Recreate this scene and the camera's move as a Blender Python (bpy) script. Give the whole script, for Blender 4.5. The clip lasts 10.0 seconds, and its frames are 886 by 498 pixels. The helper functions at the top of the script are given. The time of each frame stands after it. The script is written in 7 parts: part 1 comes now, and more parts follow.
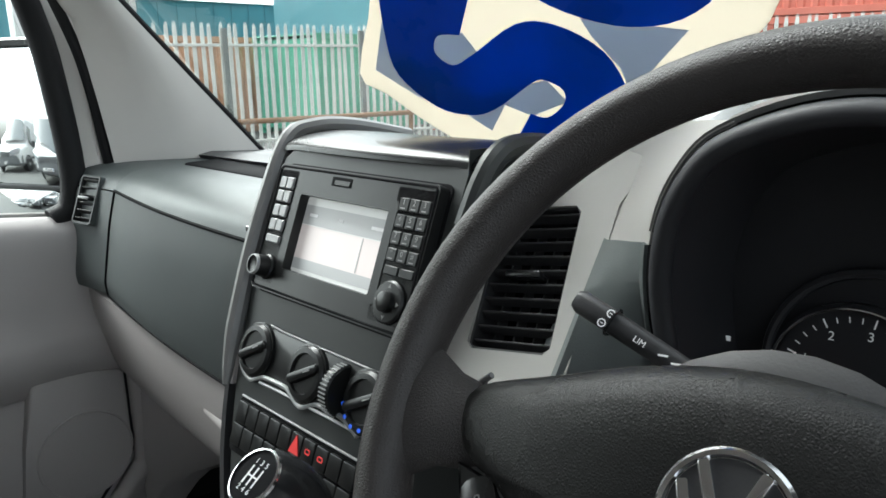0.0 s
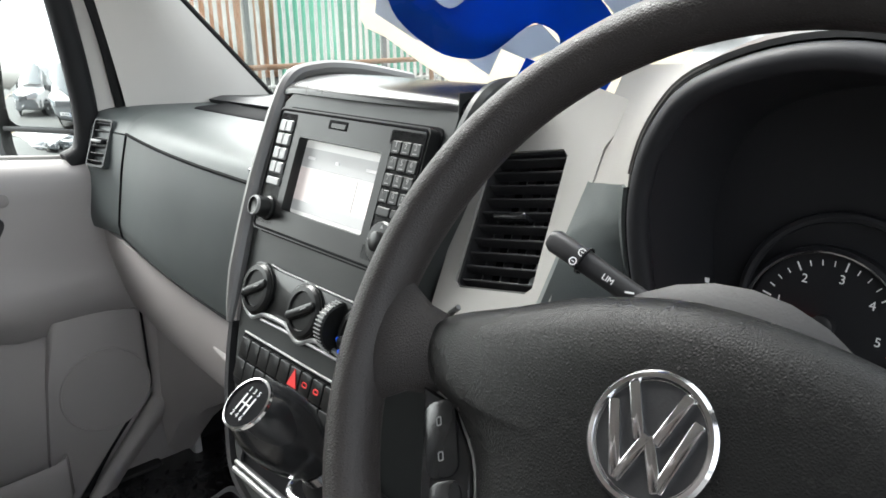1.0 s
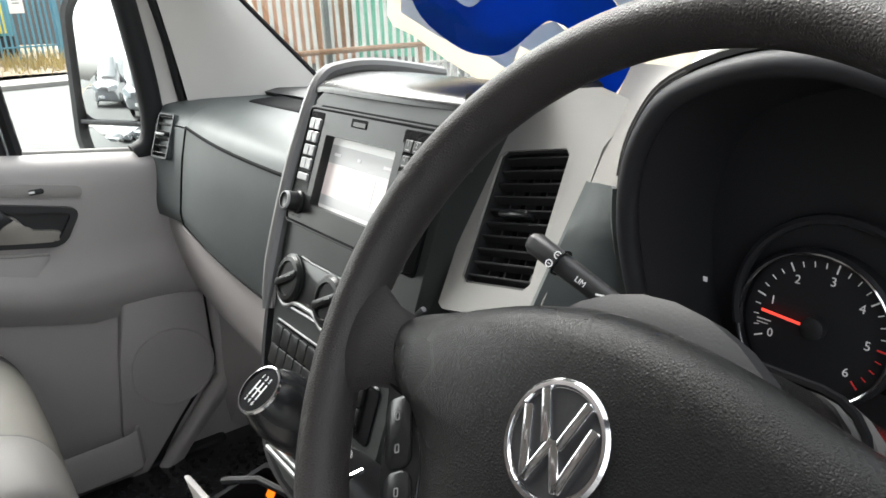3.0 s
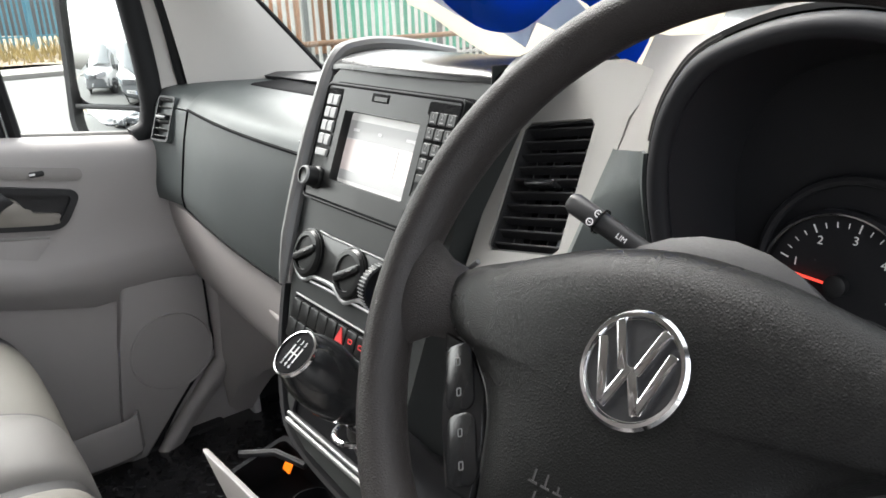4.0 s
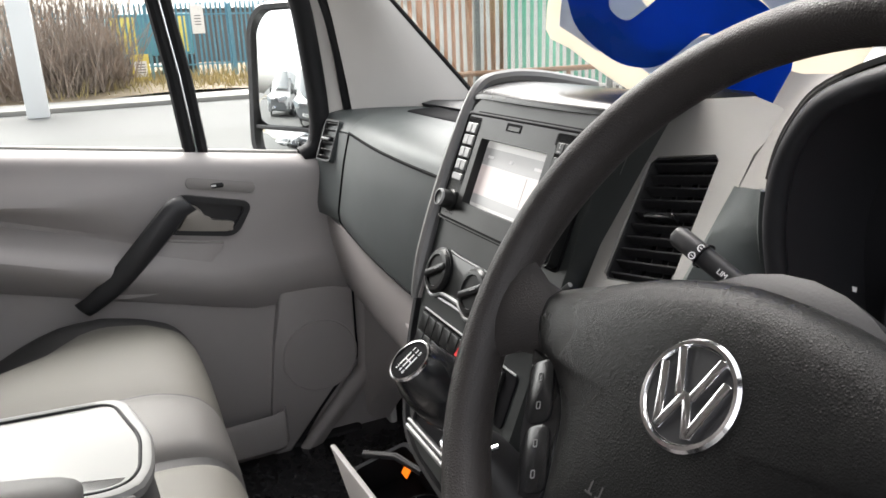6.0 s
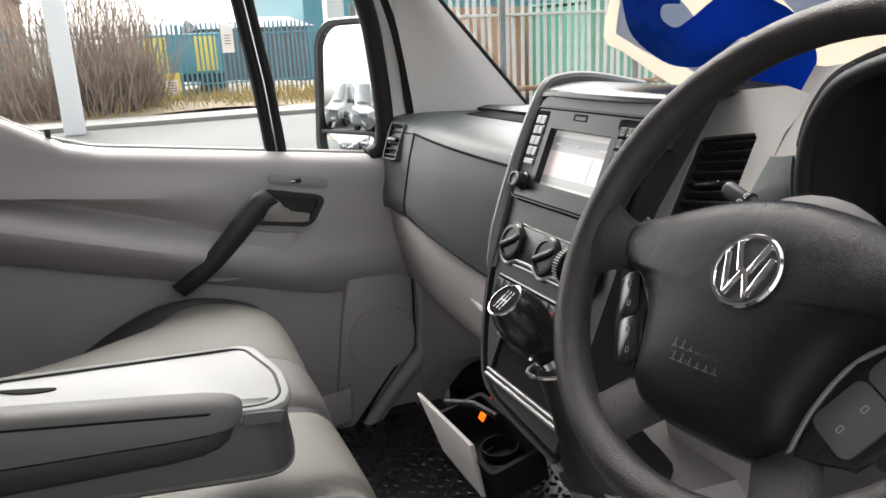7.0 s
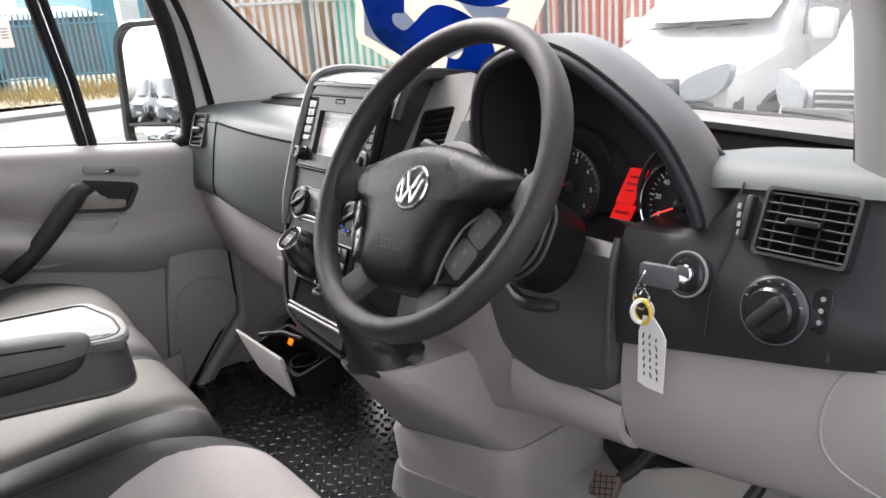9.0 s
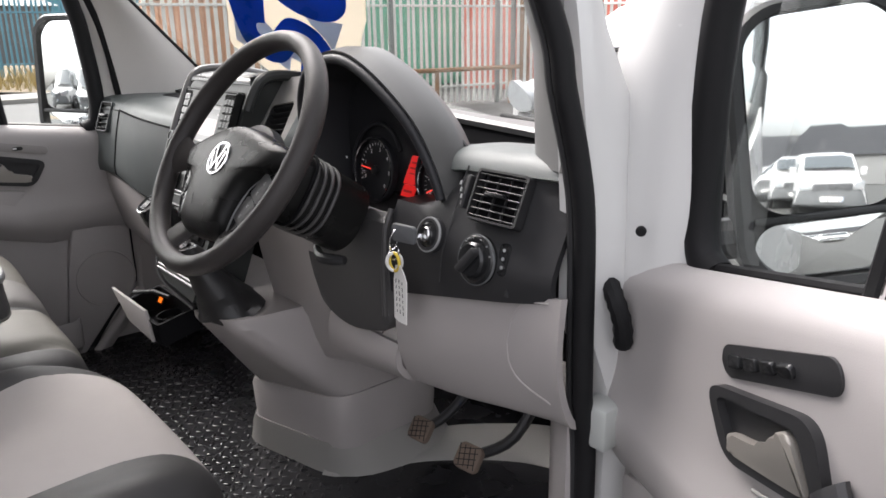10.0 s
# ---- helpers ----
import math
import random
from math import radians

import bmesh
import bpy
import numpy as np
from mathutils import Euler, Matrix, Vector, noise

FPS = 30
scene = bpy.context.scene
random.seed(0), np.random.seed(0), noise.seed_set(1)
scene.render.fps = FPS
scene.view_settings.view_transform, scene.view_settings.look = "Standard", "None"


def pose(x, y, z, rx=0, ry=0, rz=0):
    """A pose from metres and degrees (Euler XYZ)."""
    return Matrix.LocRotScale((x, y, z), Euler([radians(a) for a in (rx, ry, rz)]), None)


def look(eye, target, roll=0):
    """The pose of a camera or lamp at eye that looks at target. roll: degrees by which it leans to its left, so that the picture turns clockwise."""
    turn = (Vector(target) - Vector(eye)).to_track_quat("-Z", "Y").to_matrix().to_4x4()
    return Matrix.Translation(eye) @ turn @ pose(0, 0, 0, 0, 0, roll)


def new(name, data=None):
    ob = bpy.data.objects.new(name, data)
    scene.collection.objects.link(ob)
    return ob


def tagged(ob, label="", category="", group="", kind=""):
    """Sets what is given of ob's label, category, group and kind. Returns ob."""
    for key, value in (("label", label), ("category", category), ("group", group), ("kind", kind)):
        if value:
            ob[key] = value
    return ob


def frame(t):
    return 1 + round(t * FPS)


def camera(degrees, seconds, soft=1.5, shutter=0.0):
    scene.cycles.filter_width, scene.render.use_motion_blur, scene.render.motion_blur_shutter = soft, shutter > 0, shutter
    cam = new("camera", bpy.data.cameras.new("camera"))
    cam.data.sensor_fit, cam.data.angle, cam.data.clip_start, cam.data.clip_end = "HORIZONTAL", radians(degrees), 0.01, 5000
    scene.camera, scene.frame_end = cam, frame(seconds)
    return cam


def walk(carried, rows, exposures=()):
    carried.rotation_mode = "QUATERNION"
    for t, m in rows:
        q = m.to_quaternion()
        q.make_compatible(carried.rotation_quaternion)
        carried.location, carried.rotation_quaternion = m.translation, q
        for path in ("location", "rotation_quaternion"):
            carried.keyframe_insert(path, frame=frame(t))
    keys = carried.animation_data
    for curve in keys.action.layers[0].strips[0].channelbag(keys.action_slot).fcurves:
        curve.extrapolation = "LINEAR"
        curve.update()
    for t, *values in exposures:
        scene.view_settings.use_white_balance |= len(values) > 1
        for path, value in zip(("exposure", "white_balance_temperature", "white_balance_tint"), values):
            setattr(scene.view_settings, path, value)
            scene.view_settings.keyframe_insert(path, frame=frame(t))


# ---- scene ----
cam = camera(62.1, 10.0, soft=1.6)
PATH = [
    (0, (0.598, -0.497, 1.634), (-0.795, 0.858, 1.16), -1.1),
    (0.5, (0.608, -0.495, 1.63), (-0.769, 0.843, 1.069), -1.1),
    (1, (0.631, -0.49, 1.632), (-0.775, 0.797, 1.025), -1.0),
    (1.5, (0.687, -0.448, 1.65), (-0.821, 0.711, 1.031), -2.1),
    (2, (0.707, -0.398, 1.644), (-0.85, 0.685, 1.011), -2.4),
    (2.5, (0.705, -0.406, 1.644), (-0.878, 0.648, 1.026), -2.9),
    (3, (0.688, -0.452, 1.652), (-0.842, 0.659, 1.0), -2.8),
    (3.2, (0.668, -0.476, 1.648), (-0.837, 0.654, 0.972), -2.7),
    (4.3, (0.688, -0.506, 1.635), (-0.802, 0.659, 0.984), -2.1),
    (4.5, (0.694, -0.511, 1.639), (-0.814, 0.647, 1.02), -2.2),
    (5, (0.682, -0.543, 1.643), (-0.889, 0.56, 1.08), -2.1),
    (5.5, (0.683, -0.535, 1.631), (-0.925, 0.512, 1.066), -1.2),
    (6, (0.728, -0.491, 1.64), (-1.006, 0.32, 1.061), -2.3),
    (6.2, (0.752, -0.471, 1.637), (-1.034, 0.228, 1.07), -2.9),
    (7.3, (0.88, -0.715, 1.626), (-0.868, 0.106, 1.107), -2.1),
    (7.5, (0.894, -0.749, 1.624), (-0.822, 0.128, 1.087), -1.3),
    (8, (0.956, -0.779, 1.647), (-0.729, 0.138, 1.082), -2.6),
    (8.5, (1.008, -0.761, 1.646), (-0.563, 0.327, 1.057), -3.1),
    (9, (1.177, -0.734, 1.656), (-0.348, 0.413, 1.057), -4.3),
    (9.5, (1.447, -0.704, 1.64), (-0.205, 0.282, 1.092), -4.7),
    (9.7, (1.508, -0.705, 1.636), (-0.082, 0.375, 1.081), -2.9),
    (9.8, (1.527, -0.702, 1.645), (-0.016, 0.441, 1.083), -2.1),
    (10, (1.535, -0.715, 1.652), (0.079, 0.531, 1.078), -0.8),
]
EXPO = ((0, 2.38, 6150, 3), (0.5, 2.68, 6250, 5), (1, 2.91, 6350, 7), (2, 2.86, 6450, 8), (3, 2.84, 6450, 8), (4.5, 2.92, 6500, 10), (5, 2.62, 6520, 10), (5.5, 2.51, 6550, 11), (6, 2.61, 6600, 12), (7.5, 2.41, 6600, 13), (8, 2.78, 6600, 13), (8.5, 2.82, 6520, 14), (9, 2.71, 6450, 15), (9.5, 2.58, 6600, 16), (10, 2.33, 6550, 15))
walk(cam, [(t, look(eye, target, roll)) for t, eye, target, roll in PATH], EXPO)

# ---- world and sun: bright overcast ----
world = bpy.data.worlds.new("sky")
scene.world = world
world.use_nodes = True
wn, wl = world.node_tree.nodes, world.node_tree.links
wn.clear()
sky = wn.new("ShaderNodeTexSky")
sky.sky_type = "NISHITA"
sky.sun_disc = False
sky.sun_elevation = radians(48)
sky.sun_rotation = radians(-95)
sky.dust_density = 6.0
sky.ozone_density = 0.6
pale = wn.new("ShaderNodeHueSaturation")
pale.inputs["Saturation"].default_value = 0.18
back = wn.new("ShaderNodeBackground")
back.inputs["Strength"].default_value = 0.15
wout = wn.new("ShaderNodeOutputWorld")
wl.new(sky.outputs[0], pale.inputs["Color"])
wl.new(pale.outputs[0], back.inputs[0])
wl.new(back.outputs[0], wout.inputs[0])
sun = new("sun", bpy.data.lights.new("sun", "SUN"))
sun.data.energy, sun.data.angle, sun.data.color = 0.38, radians(40), (1.0, 0.97, 0.93)
sun.matrix_world = look((-8.6, -0.75, 9), (0, 0, 0))

# ---- materials ----


def mat(name, base, rough=0.5, metal=0.0, var=0.12, scale=6.0, bump=0.15, bscale=600.0, grain="noise", spec=0.5, depth=0.0006, coat=0.0, emit=0.0, rvar=0.12):
    m = bpy.data.materials.new(name)
    m.use_nodes = True
    nt = m.node_tree
    n, l = nt.nodes, nt.links
    b = n["Principled BSDF"]
    b.inputs["Metallic"].default_value = metal
    b.inputs["Specular IOR Level"].default_value = spec
    b.inputs["Coat Weight"].default_value = coat
    co = n.new("ShaderNodeTexCoord")
    big = n.new("ShaderNodeTexNoise")
    big.inputs["Scale"].default_value, big.inputs["Detail"].default_value = scale, 6
    l.new(co.outputs["Object"], big.inputs["Vector"])
    mix = n.new("ShaderNodeMix")
    mix.data_type = "RGBA"
    mix.inputs[6].default_value = [max(0, c * (1 - var)) for c in base] + [1]
    mix.inputs[7].default_value = [min(1, c * (1 + var)) for c in base] + [1]
    l.new(big.outputs["Fac"], mix.inputs["Factor"])
    l.new(mix.outputs[2], b.inputs["Base Color"])
    rr = n.new("ShaderNodeMapRange")
    rr.inputs["To Min"].default_value, rr.inputs["To Max"].default_value = max(0.02, rough - rvar), min(1, rough + rvar)
    l.new(big.outputs["Fac"], rr.inputs["Value"])
    l.new(rr.outputs[0], b.inputs["Roughness"])
    if bump:
        if grain == "leather":
            tex = n.new("ShaderNodeTexVoronoi")
            tex.feature = "DISTANCE_TO_EDGE"
            tex.inputs["Scale"].default_value = bscale
            warp = n.new("ShaderNodeTexNoise")
            warp.inputs["Scale"].default_value = bscale * 0.6
            add = n.new("ShaderNodeVectorMath")
            add.operation = "MULTIPLY_ADD"
            add.inputs[1].default_value = (0.6 / bscale,) * 3
            l.new(warp.outputs["Color"], add.inputs[0])
            l.new(co.outputs["Object"], add.inputs[2])
            l.new(add.outputs[0], tex.inputs["Vector"])
        else:
            tex = n.new("ShaderNodeTexNoise")
            tex.inputs["Scale"].default_value, tex.inputs["Detail"].default_value = bscale, 3
            l.new(co.outputs["Object"], tex.inputs["Vector"])
        bp = n.new("ShaderNodeBump")
        bp.inputs["Strength"].default_value, bp.inputs["Distance"].default_value = bump, depth
        l.new(tex.outputs[0], bp.inputs["Height"])
        l.new(bp.outputs[0], b.inputs["Normal"])
    if emit:
        l.new(mix.outputs[2], b.inputs["Emission Color"])
        b.inputs["Emission Strength"].default_value = emit
    return m


def glass(name, tint, ior=1.45, gloss=1.0):
    m = bpy.data.materials.new(name)
    m.use_nodes = True
    n, l = m.node_tree.nodes, m.node_tree.links
    n.clear()
    o = n.new("ShaderNodeOutputMaterial")
    t = n.new("ShaderNodeBsdfTransparent")
    t.inputs[0].default_value = (*tint, 1)
    g = n.new("ShaderNodeBsdfGlossy")
    g.inputs["Roughness"].default_value = 0.02
    f = n.new("ShaderNodeFresnel")
    f.inputs[0].default_value = ior
    k = n.new("ShaderNodeMath")
    k.operation = "MULTIPLY"
    k.inputs[1].default_value = gloss
    x = n.new("ShaderNodeMixShader")
    l.new(f.outputs[0], k.inputs[0])
    l.new(k.outputs[0], x.inputs[0])
    l.new(t.outputs[0], x.inputs[1])
    l.new(g.outputs[0], x.inputs[2])
    l.new(x.outputs[0], o.inputs[0])
    return m


M_DASH = mat("dark_dash_plastic", (0.076, 0.086, 0.085), 0.47, spec=0.38, var=0.1, scale=9, bump=0.3, bscale=420, grain="leather", depth=0.0005)
M_POD = mat("satin_dark_panel", (0.027, 0.030, 0.0295), 0.40, spec=0.38, var=0.08, scale=14, bump=0.08, bscale=700)
M_RADIO = mat("console_black_plastic", (0.011, 0.0115, 0.0115), 0.33, spec=0.32, var=0.2, scale=12, bump=0.06, bscale=700)
M_GLOSS = mat("glossy_black_cap", (0.015, 0.0155, 0.0165), 0.20, var=0.2, scale=5, bump=0.04, bscale=500, rvar=0.06)
M_CAP = mat("satin_black_cap", (0.010, 0.0104, 0.011), 0.26, spec=0.26, var=0.2, scale=5, bump=0.08, bscale=600, rvar=0.06)
M_PADMID = mat("padded_vinyl_grey", (0.105, 0.100, 0.095), 0.56, spec=0.3, var=0.08, scale=8, bump=0.28, bscale=450, grain="leather")
M_BOOT = mat("black_gaiter_leather", (0.012, 0.012, 0.013), 0.42, var=0.2, scale=14, bump=0.3, bscale=500, grain="leather")
M_COLUMN = mat("column_shroud_plastic", (0.064, 0.062, 0.062), 0.45, spec=0.4, var=0.12, scale=12, bump=0.18, bscale=600)
M_BLACK = mat("black_plastic", (0.026, 0.026, 0.0275), 0.46, spec=0.4, var=0.2, scale=12, bump=0.18, bscale=600)
# near-black, hardly any sheen; also paints the shade inside ducts, slots and recesses
M_VOID = mat("black_plastic_and_recess_shade", (0.008, 0.008, 0.009), 0.8, spec=0.06, var=0.2, scale=12, bump=0.1)
M_CLUSTER = mat("cluster_black", (0.021, 0.0215, 0.0245), 0.5, spec=0.35, var=0.15, scale=10, bump=0.1)
M_GREY = mat("light_grey_trim", (0.27, 0.262, 0.248), 0.55, var=0.05, scale=5, bump=0.25, bscale=520, grain="leather", depth=0.0004)
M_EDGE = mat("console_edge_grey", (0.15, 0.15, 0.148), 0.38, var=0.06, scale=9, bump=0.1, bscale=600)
M_GREYLOW = mat("stone_grey_lower_trim", (0.37, 0.346, 0.336), 0.54, var=0.07, scale=5, bump=0.28, bscale=480, grain="leather", depth=0.0004)
M_DOOR = mat("door_card_grey", (0.375, 0.354, 0.345), 0.52, var=0.07, scale=4, bump=0.28, bscale=460, grain="leather", depth=0.0004)
M_LOCK = mat("lock_plate_grey", (0.27, 0.255, 0.245), 0.5, var=0.06, scale=20, bump=0.1)
M_HOOD = mat("grey_hood_plastic", (0.085, 0.085, 0.084), 0.45, var=0.06, scale=6, bump=0.25, bscale=500, grain="leather", depth=0.0004)
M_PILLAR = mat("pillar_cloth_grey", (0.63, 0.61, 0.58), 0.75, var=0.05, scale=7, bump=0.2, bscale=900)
M_RIM = mat("wheel_leather", (0.033, 0.0295, 0.0285), 0.42, spec=0.34, var=0.16, scale=16, bump=0.6, bscale=520, grain="leather", depth=0.0009)
M_PAD = mat("airbag_pad_leather", (0.012, 0.012, 0.0118), 0.28, spec=0.15, var=0.12, scale=11, bump=0.45, bscale=640, grain="leather", depth=0.0007)
M_RUBBER = mat("black_rubber", (0.010, 0.010, 0.011), 0.62, spec=0.22, var=0.25, scale=25, bump=0.2, bscale=300)
M_MAT = mat("rubber_floor", (0.018, 0.018, 0.020), 0.27, var=0.4, scale=9, bump=0.2, bscale=250, rvar=0.15)
M_CHROME = mat("chrome", (0.75, 0.75, 0.76), 0.12, metal=1, var=0.05, scale=40, bump=0.0, rvar=0.05)
M_STEEL = mat("galvanised_steel", (0.50, 0.52, 0.50), 0.5, metal=0.3, var=0.2, scale=3, bump=0.1, bscale=60)
M_SATIN = mat("satin_handle_metal", (0.33, 0.31, 0.28), 0.38, metal=0.45, var=0.06, scale=30, bump=0.05)
M_CLOTH = mat("seat_cloth_grey", (0.37, 0.345, 0.33), 0.85, var=0.1, scale=9, bump=0.5, bscale=1100, spec=0.2)
M_BOLSTER = mat("seat_vinyl_dark_grey", (0.042, 0.041, 0.041), 0.56, spec=0.28, var=0.1, scale=8, bump=0.3, bscale=500, grain="leather")
M_SEATMID = mat("seat_vinyl_mid_grey", (0.070, 0.068, 0.067), 0.5, spec=0.4, var=0.08, scale=8, bump=0.28, bscale=450, grain="leather")
M_BEIGE = mat("seat_vinyl_light_grey", (0.118, 0.113, 0.099), 0.62, spec=0.28, var=0.07, scale=7, bump=0.28, bscale=420, grain="leather")
M_TRAY = mat("tray_light_grey", (0.20, 0.197, 0.190), 0.5, spec=0.35, var=0.05, scale=9, bump=0.12, bscale=600)
M_WHITE = mat("white_paint", (0.64, 0.64, 0.63), 0.25, var=0.03, scale=3, bump=0.02, bscale=80, coat=0.6)
M_VANWHITE = mat("dusty_white_van_paint", (0.50, 0.50, 0.50), 0.3, var=0.08, scale=2, bump=0.02, bscale=60, coat=0.4)
M_KEYS = mat("silver_grey_buttons", (0.27, 0.275, 0.275), 0.35, var=0.08, scale=60, bump=0.05)
M_INK = mat("white_print", (0.75, 0.75, 0.75), 0.6, var=0.02, bump=0.0, emit=0.03)
M_DIMINK = mat("faded_grey_print", (0.20, 0.20, 0.20), 0.5, var=0.05, bump=0.0)
M_REDINK = mat("red_print", (0.55, 0.03, 0.03), 0.5, var=0.05, bump=0.0, emit=0.05)
M_NEEDLE = mat("lit_red_needle", (0.9, 0.06, 0.04), 0.5, var=0.02, bump=0.0, emit=0.22)
M_REDLCD = mat("lit_red_display", (0.80, 0.012, 0.010), 0.4, var=0.12, scale=30, bump=0.0, emit=0.085)
M_REDDARK = mat("dim_red_print", (0.35, 0.01, 0.01), 0.5, var=0.02, bump=0.0, emit=0.03)
M_LCD = mat("lit_screen_white", (0.62, 0.55, 0.53), 0.35, var=0.03, scale=25, bump=0.0, emit=0.075)
M_LCDGREY = mat("lit_screen_grey", (0.36, 0.36, 0.36), 0.35, var=0.05, scale=25, bump=0.0, emit=0.06)
M_LCDPALE = mat("lit_screen_pale", (0.62, 0.62, 0.60), 0.35, var=0.04, scale=25, bump=0.0, emit=0.07)
M_BLUEDOT = mat("blue_print", (0.03, 0.12, 0.75), 0.5, bump=0.0, emit=0.08)
M_ORANGE = mat("lit_orange", (0.95, 0.17, 0.008), 0.5, bump=0.0, emit=0.20)
M_REDLAMP = mat("lit_red_lamp", (0.80, 0.045, 0.01), 0.4, bump=0.0, emit=0.16)
M_PAPER = mat("white_card", (0.78, 0.77, 0.75), 0.7, var=0.04, scale=40, bump=0.05)
M_YELLOW = mat("yellow_ring", (0.75, 0.55, 0.06), 0.5, var=0.05, bump=0.0)
M_GLASS = glass("window_glass", (0.93, 0.94, 0.93), 1.35, 0.3)
M_SIDEGLASS = glass("side_glass", (0.91, 0.93, 0.92), 1.3, 0.2)
M_VANGLASS = mat("van_glass", (0.05, 0.06, 0.065), 0.08, var=0.2, bump=0.0, rvar=0.03, spec=1.0, coat=1.0)
M_MIRROR = mat("mirror_glass", (0.88, 0.90, 0.90), 0.02, metal=1, var=0.01, bump=0.0, rvar=0.01)
M_SIGNBLUE = mat("sign_blue", (0.013, 0.13, 0.58), 0.30, var=0.35, scale=9, bump=0.0)
M_SIGNCREAM = mat("sign_cream", (0.74, 0.70, 0.62), 0.5, var=0.05, scale=6, bump=0.05)
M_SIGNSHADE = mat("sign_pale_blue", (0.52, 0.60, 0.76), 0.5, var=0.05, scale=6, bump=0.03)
M_CARPET = mat("footwell_carpet", (0.014, 0.014, 0.015), 0.95, spec=0.1, var=0.3, scale=40, bump=0.6, bscale=500, depth=0.002)
M_PEDAL = mat("worn_pedal_rubber", (0.16, 0.12, 0.095), 0.7, var=0.35, scale=40, bump=0.3, bscale=200)
M_ASPHALT = mat("pale_tarmac", (0.058, 0.058, 0.056), 0.85, var=0.22, scale=0.5, bump=0.5, bscale=30, depth=0.01)
M_ROAD = mat("road_tarmac", (0.064, 0.064, 0.063), 0.85, var=0.2, scale=0.8, bump=0.4, bscale=30, depth=0.01)
M_KERB = mat("concrete_kerb", (0.22, 0.215, 0.20), 0.9, var=0.2, scale=3, bump=0.4, bscale=50, depth=0.01)
M_SOIL = mat("verge_soil", (0.15, 0.115, 0.07), 0.95, var=0.4, scale=1.5, bump=0.6, bscale=12, depth=0.03)
M_GRASS = mat("dead_grass", (0.34, 0.27, 0.12), 0.9, var=0.5, scale=1.3, bump=0.0)
M_TWIG = mat("bare_twigs", (0.27, 0.215, 0.175), 0.9, var=0.4, scale=2.0, bump=0.0)
M_BLUEFENCE = mat("blue_fence_paint", (0.09, 0.24, 0.32), 0.5, var=0.2, scale=4, bump=0.05, bscale=60)
M_GREYFENCE = mat("weathered_fence_paint", (0.66, 0.68, 0.64), 0.5, var=0.22, scale=3, bump=0.1, bscale=40)
M_POST = mat("dark_grey_post", (0.16, 0.18, 0.17), 0.6, var=0.2, scale=4, bump=0.1, bscale=40)
M_RUST = mat("rusty_steel", (0.28, 0.17, 0.10), 0.8, var=0.4, scale=4, bump=0.3, bscale=60, depth=0.003)
M_CONTRED = mat("red_container_paint", (0.58, 0.17, 0.12), 0.55, var=0.18, scale=1.5, bump=0.08, bscale=30)
M_CONTGREEN = mat("green_container_paint", (0.10, 0.42, 0.28), 0.55, var=0.18, scale=1.5, bump=0.08, bscale=30)
M_CONTBROWN = mat("faded_orange_container_paint", (0.50, 0.27, 0.16), 0.65, var=0.3, scale=1.2, bump=0.08, bscale=30)
M_TEAL = mat("teal_cladding", (0.09, 0.28, 0.33), 0.5, var=0.12, scale=0.8, bump=0.05, bscale=20)
M_ROOF = mat("white_roof_sheet", (0.72, 0.73, 0.73), 0.5, var=0.06, scale=0.6, bump=0.05, bscale=20)
M_DARKBLD = mat("dark_shed_wall", (0.13, 0.13, 0.13), 0.7, var=0.2, scale=0.8, bump=0.05, bscale=20)
M_SLATE = mat("dark_roof_slate", (0.028, 0.029, 0.032), 0.7, spec=0.25, var=0.25, scale=2, bump=0.2, bscale=12, depth=0.01)
M_YELPAINT = mat("yellow_paint", (0.72, 0.58, 0.12), 0.6, var=0.15, scale=3, bump=0.05, bscale=40)
M_BRICK = mat("old_brick", (0.30, 0.17, 0.12), 0.85, var=0.3, scale=3, bump=0.3, bscale=30, depth=0.01)
M_LAMPGLASS = mat("headlamp_glass", (0.25, 0.27, 0.28), 0.12, var=0.3, scale=14, bump=0.0, coat=1.0)
M_GRILLE = mat("van_grille_grey", (0.07, 0.07, 0.075), 0.5, var=0.2, scale=10, bump=0.0)
M_BUMPER = mat("grey_bumper", (0.11, 0.114, 0.118), 0.6, var=0.15, scale=5, bump=0.1, bscale=100)
M_TYRE = mat("tyre_rubber", (0.025, 0.025, 0.026), 0.85, var=0.2, scale=8, bump=0.2, bscale=80)

# ---- mesh helpers ----


def thing(name, label, category, at=(0, 0, 0), group="", kind=""):
    ob = new(name)
    ob.empty_display_size = 0.05
    ob.location = at
    return tagged(ob, label, category, group, kind)


def part(name, bm, material, parent=None, label="", sharp=0.6):
    """One mesh object from a bmesh in world places, under a thing or a part."""
    bmesh.ops.recalc_face_normals(bm, faces=bm.faces)
    for f in bm.faces:
        f.smooth = True
    for e in bm.edges:
        if len(e.link_faces) == 2 and e.calc_face_angle(0) > sharp:
            e.smooth = False
    me = bpy.data.meshes.new(name)
    bm.to_mesh(me)
    bm.free()
    me.materials.append(material)
    ob = new(name, me)
    if parent is not None:
        ob.parent = parent
        ob.matrix_parent_inverse = Matrix.Translation(-parent.location)
    if label:
        ob["label"] = label
    return ob


def single(name, bm, material, label, category, group="", kind="", sharp=0.6):
    return tagged(part(name, bm, material, None, "", sharp), label, category, group, kind)


def join(dst, src):
    me = bpy.data.meshes.new("tmp")
    src.to_mesh(me)
    src.free()
    dst.from_mesh(me)
    bpy.data.meshes.remove(me)
    return dst


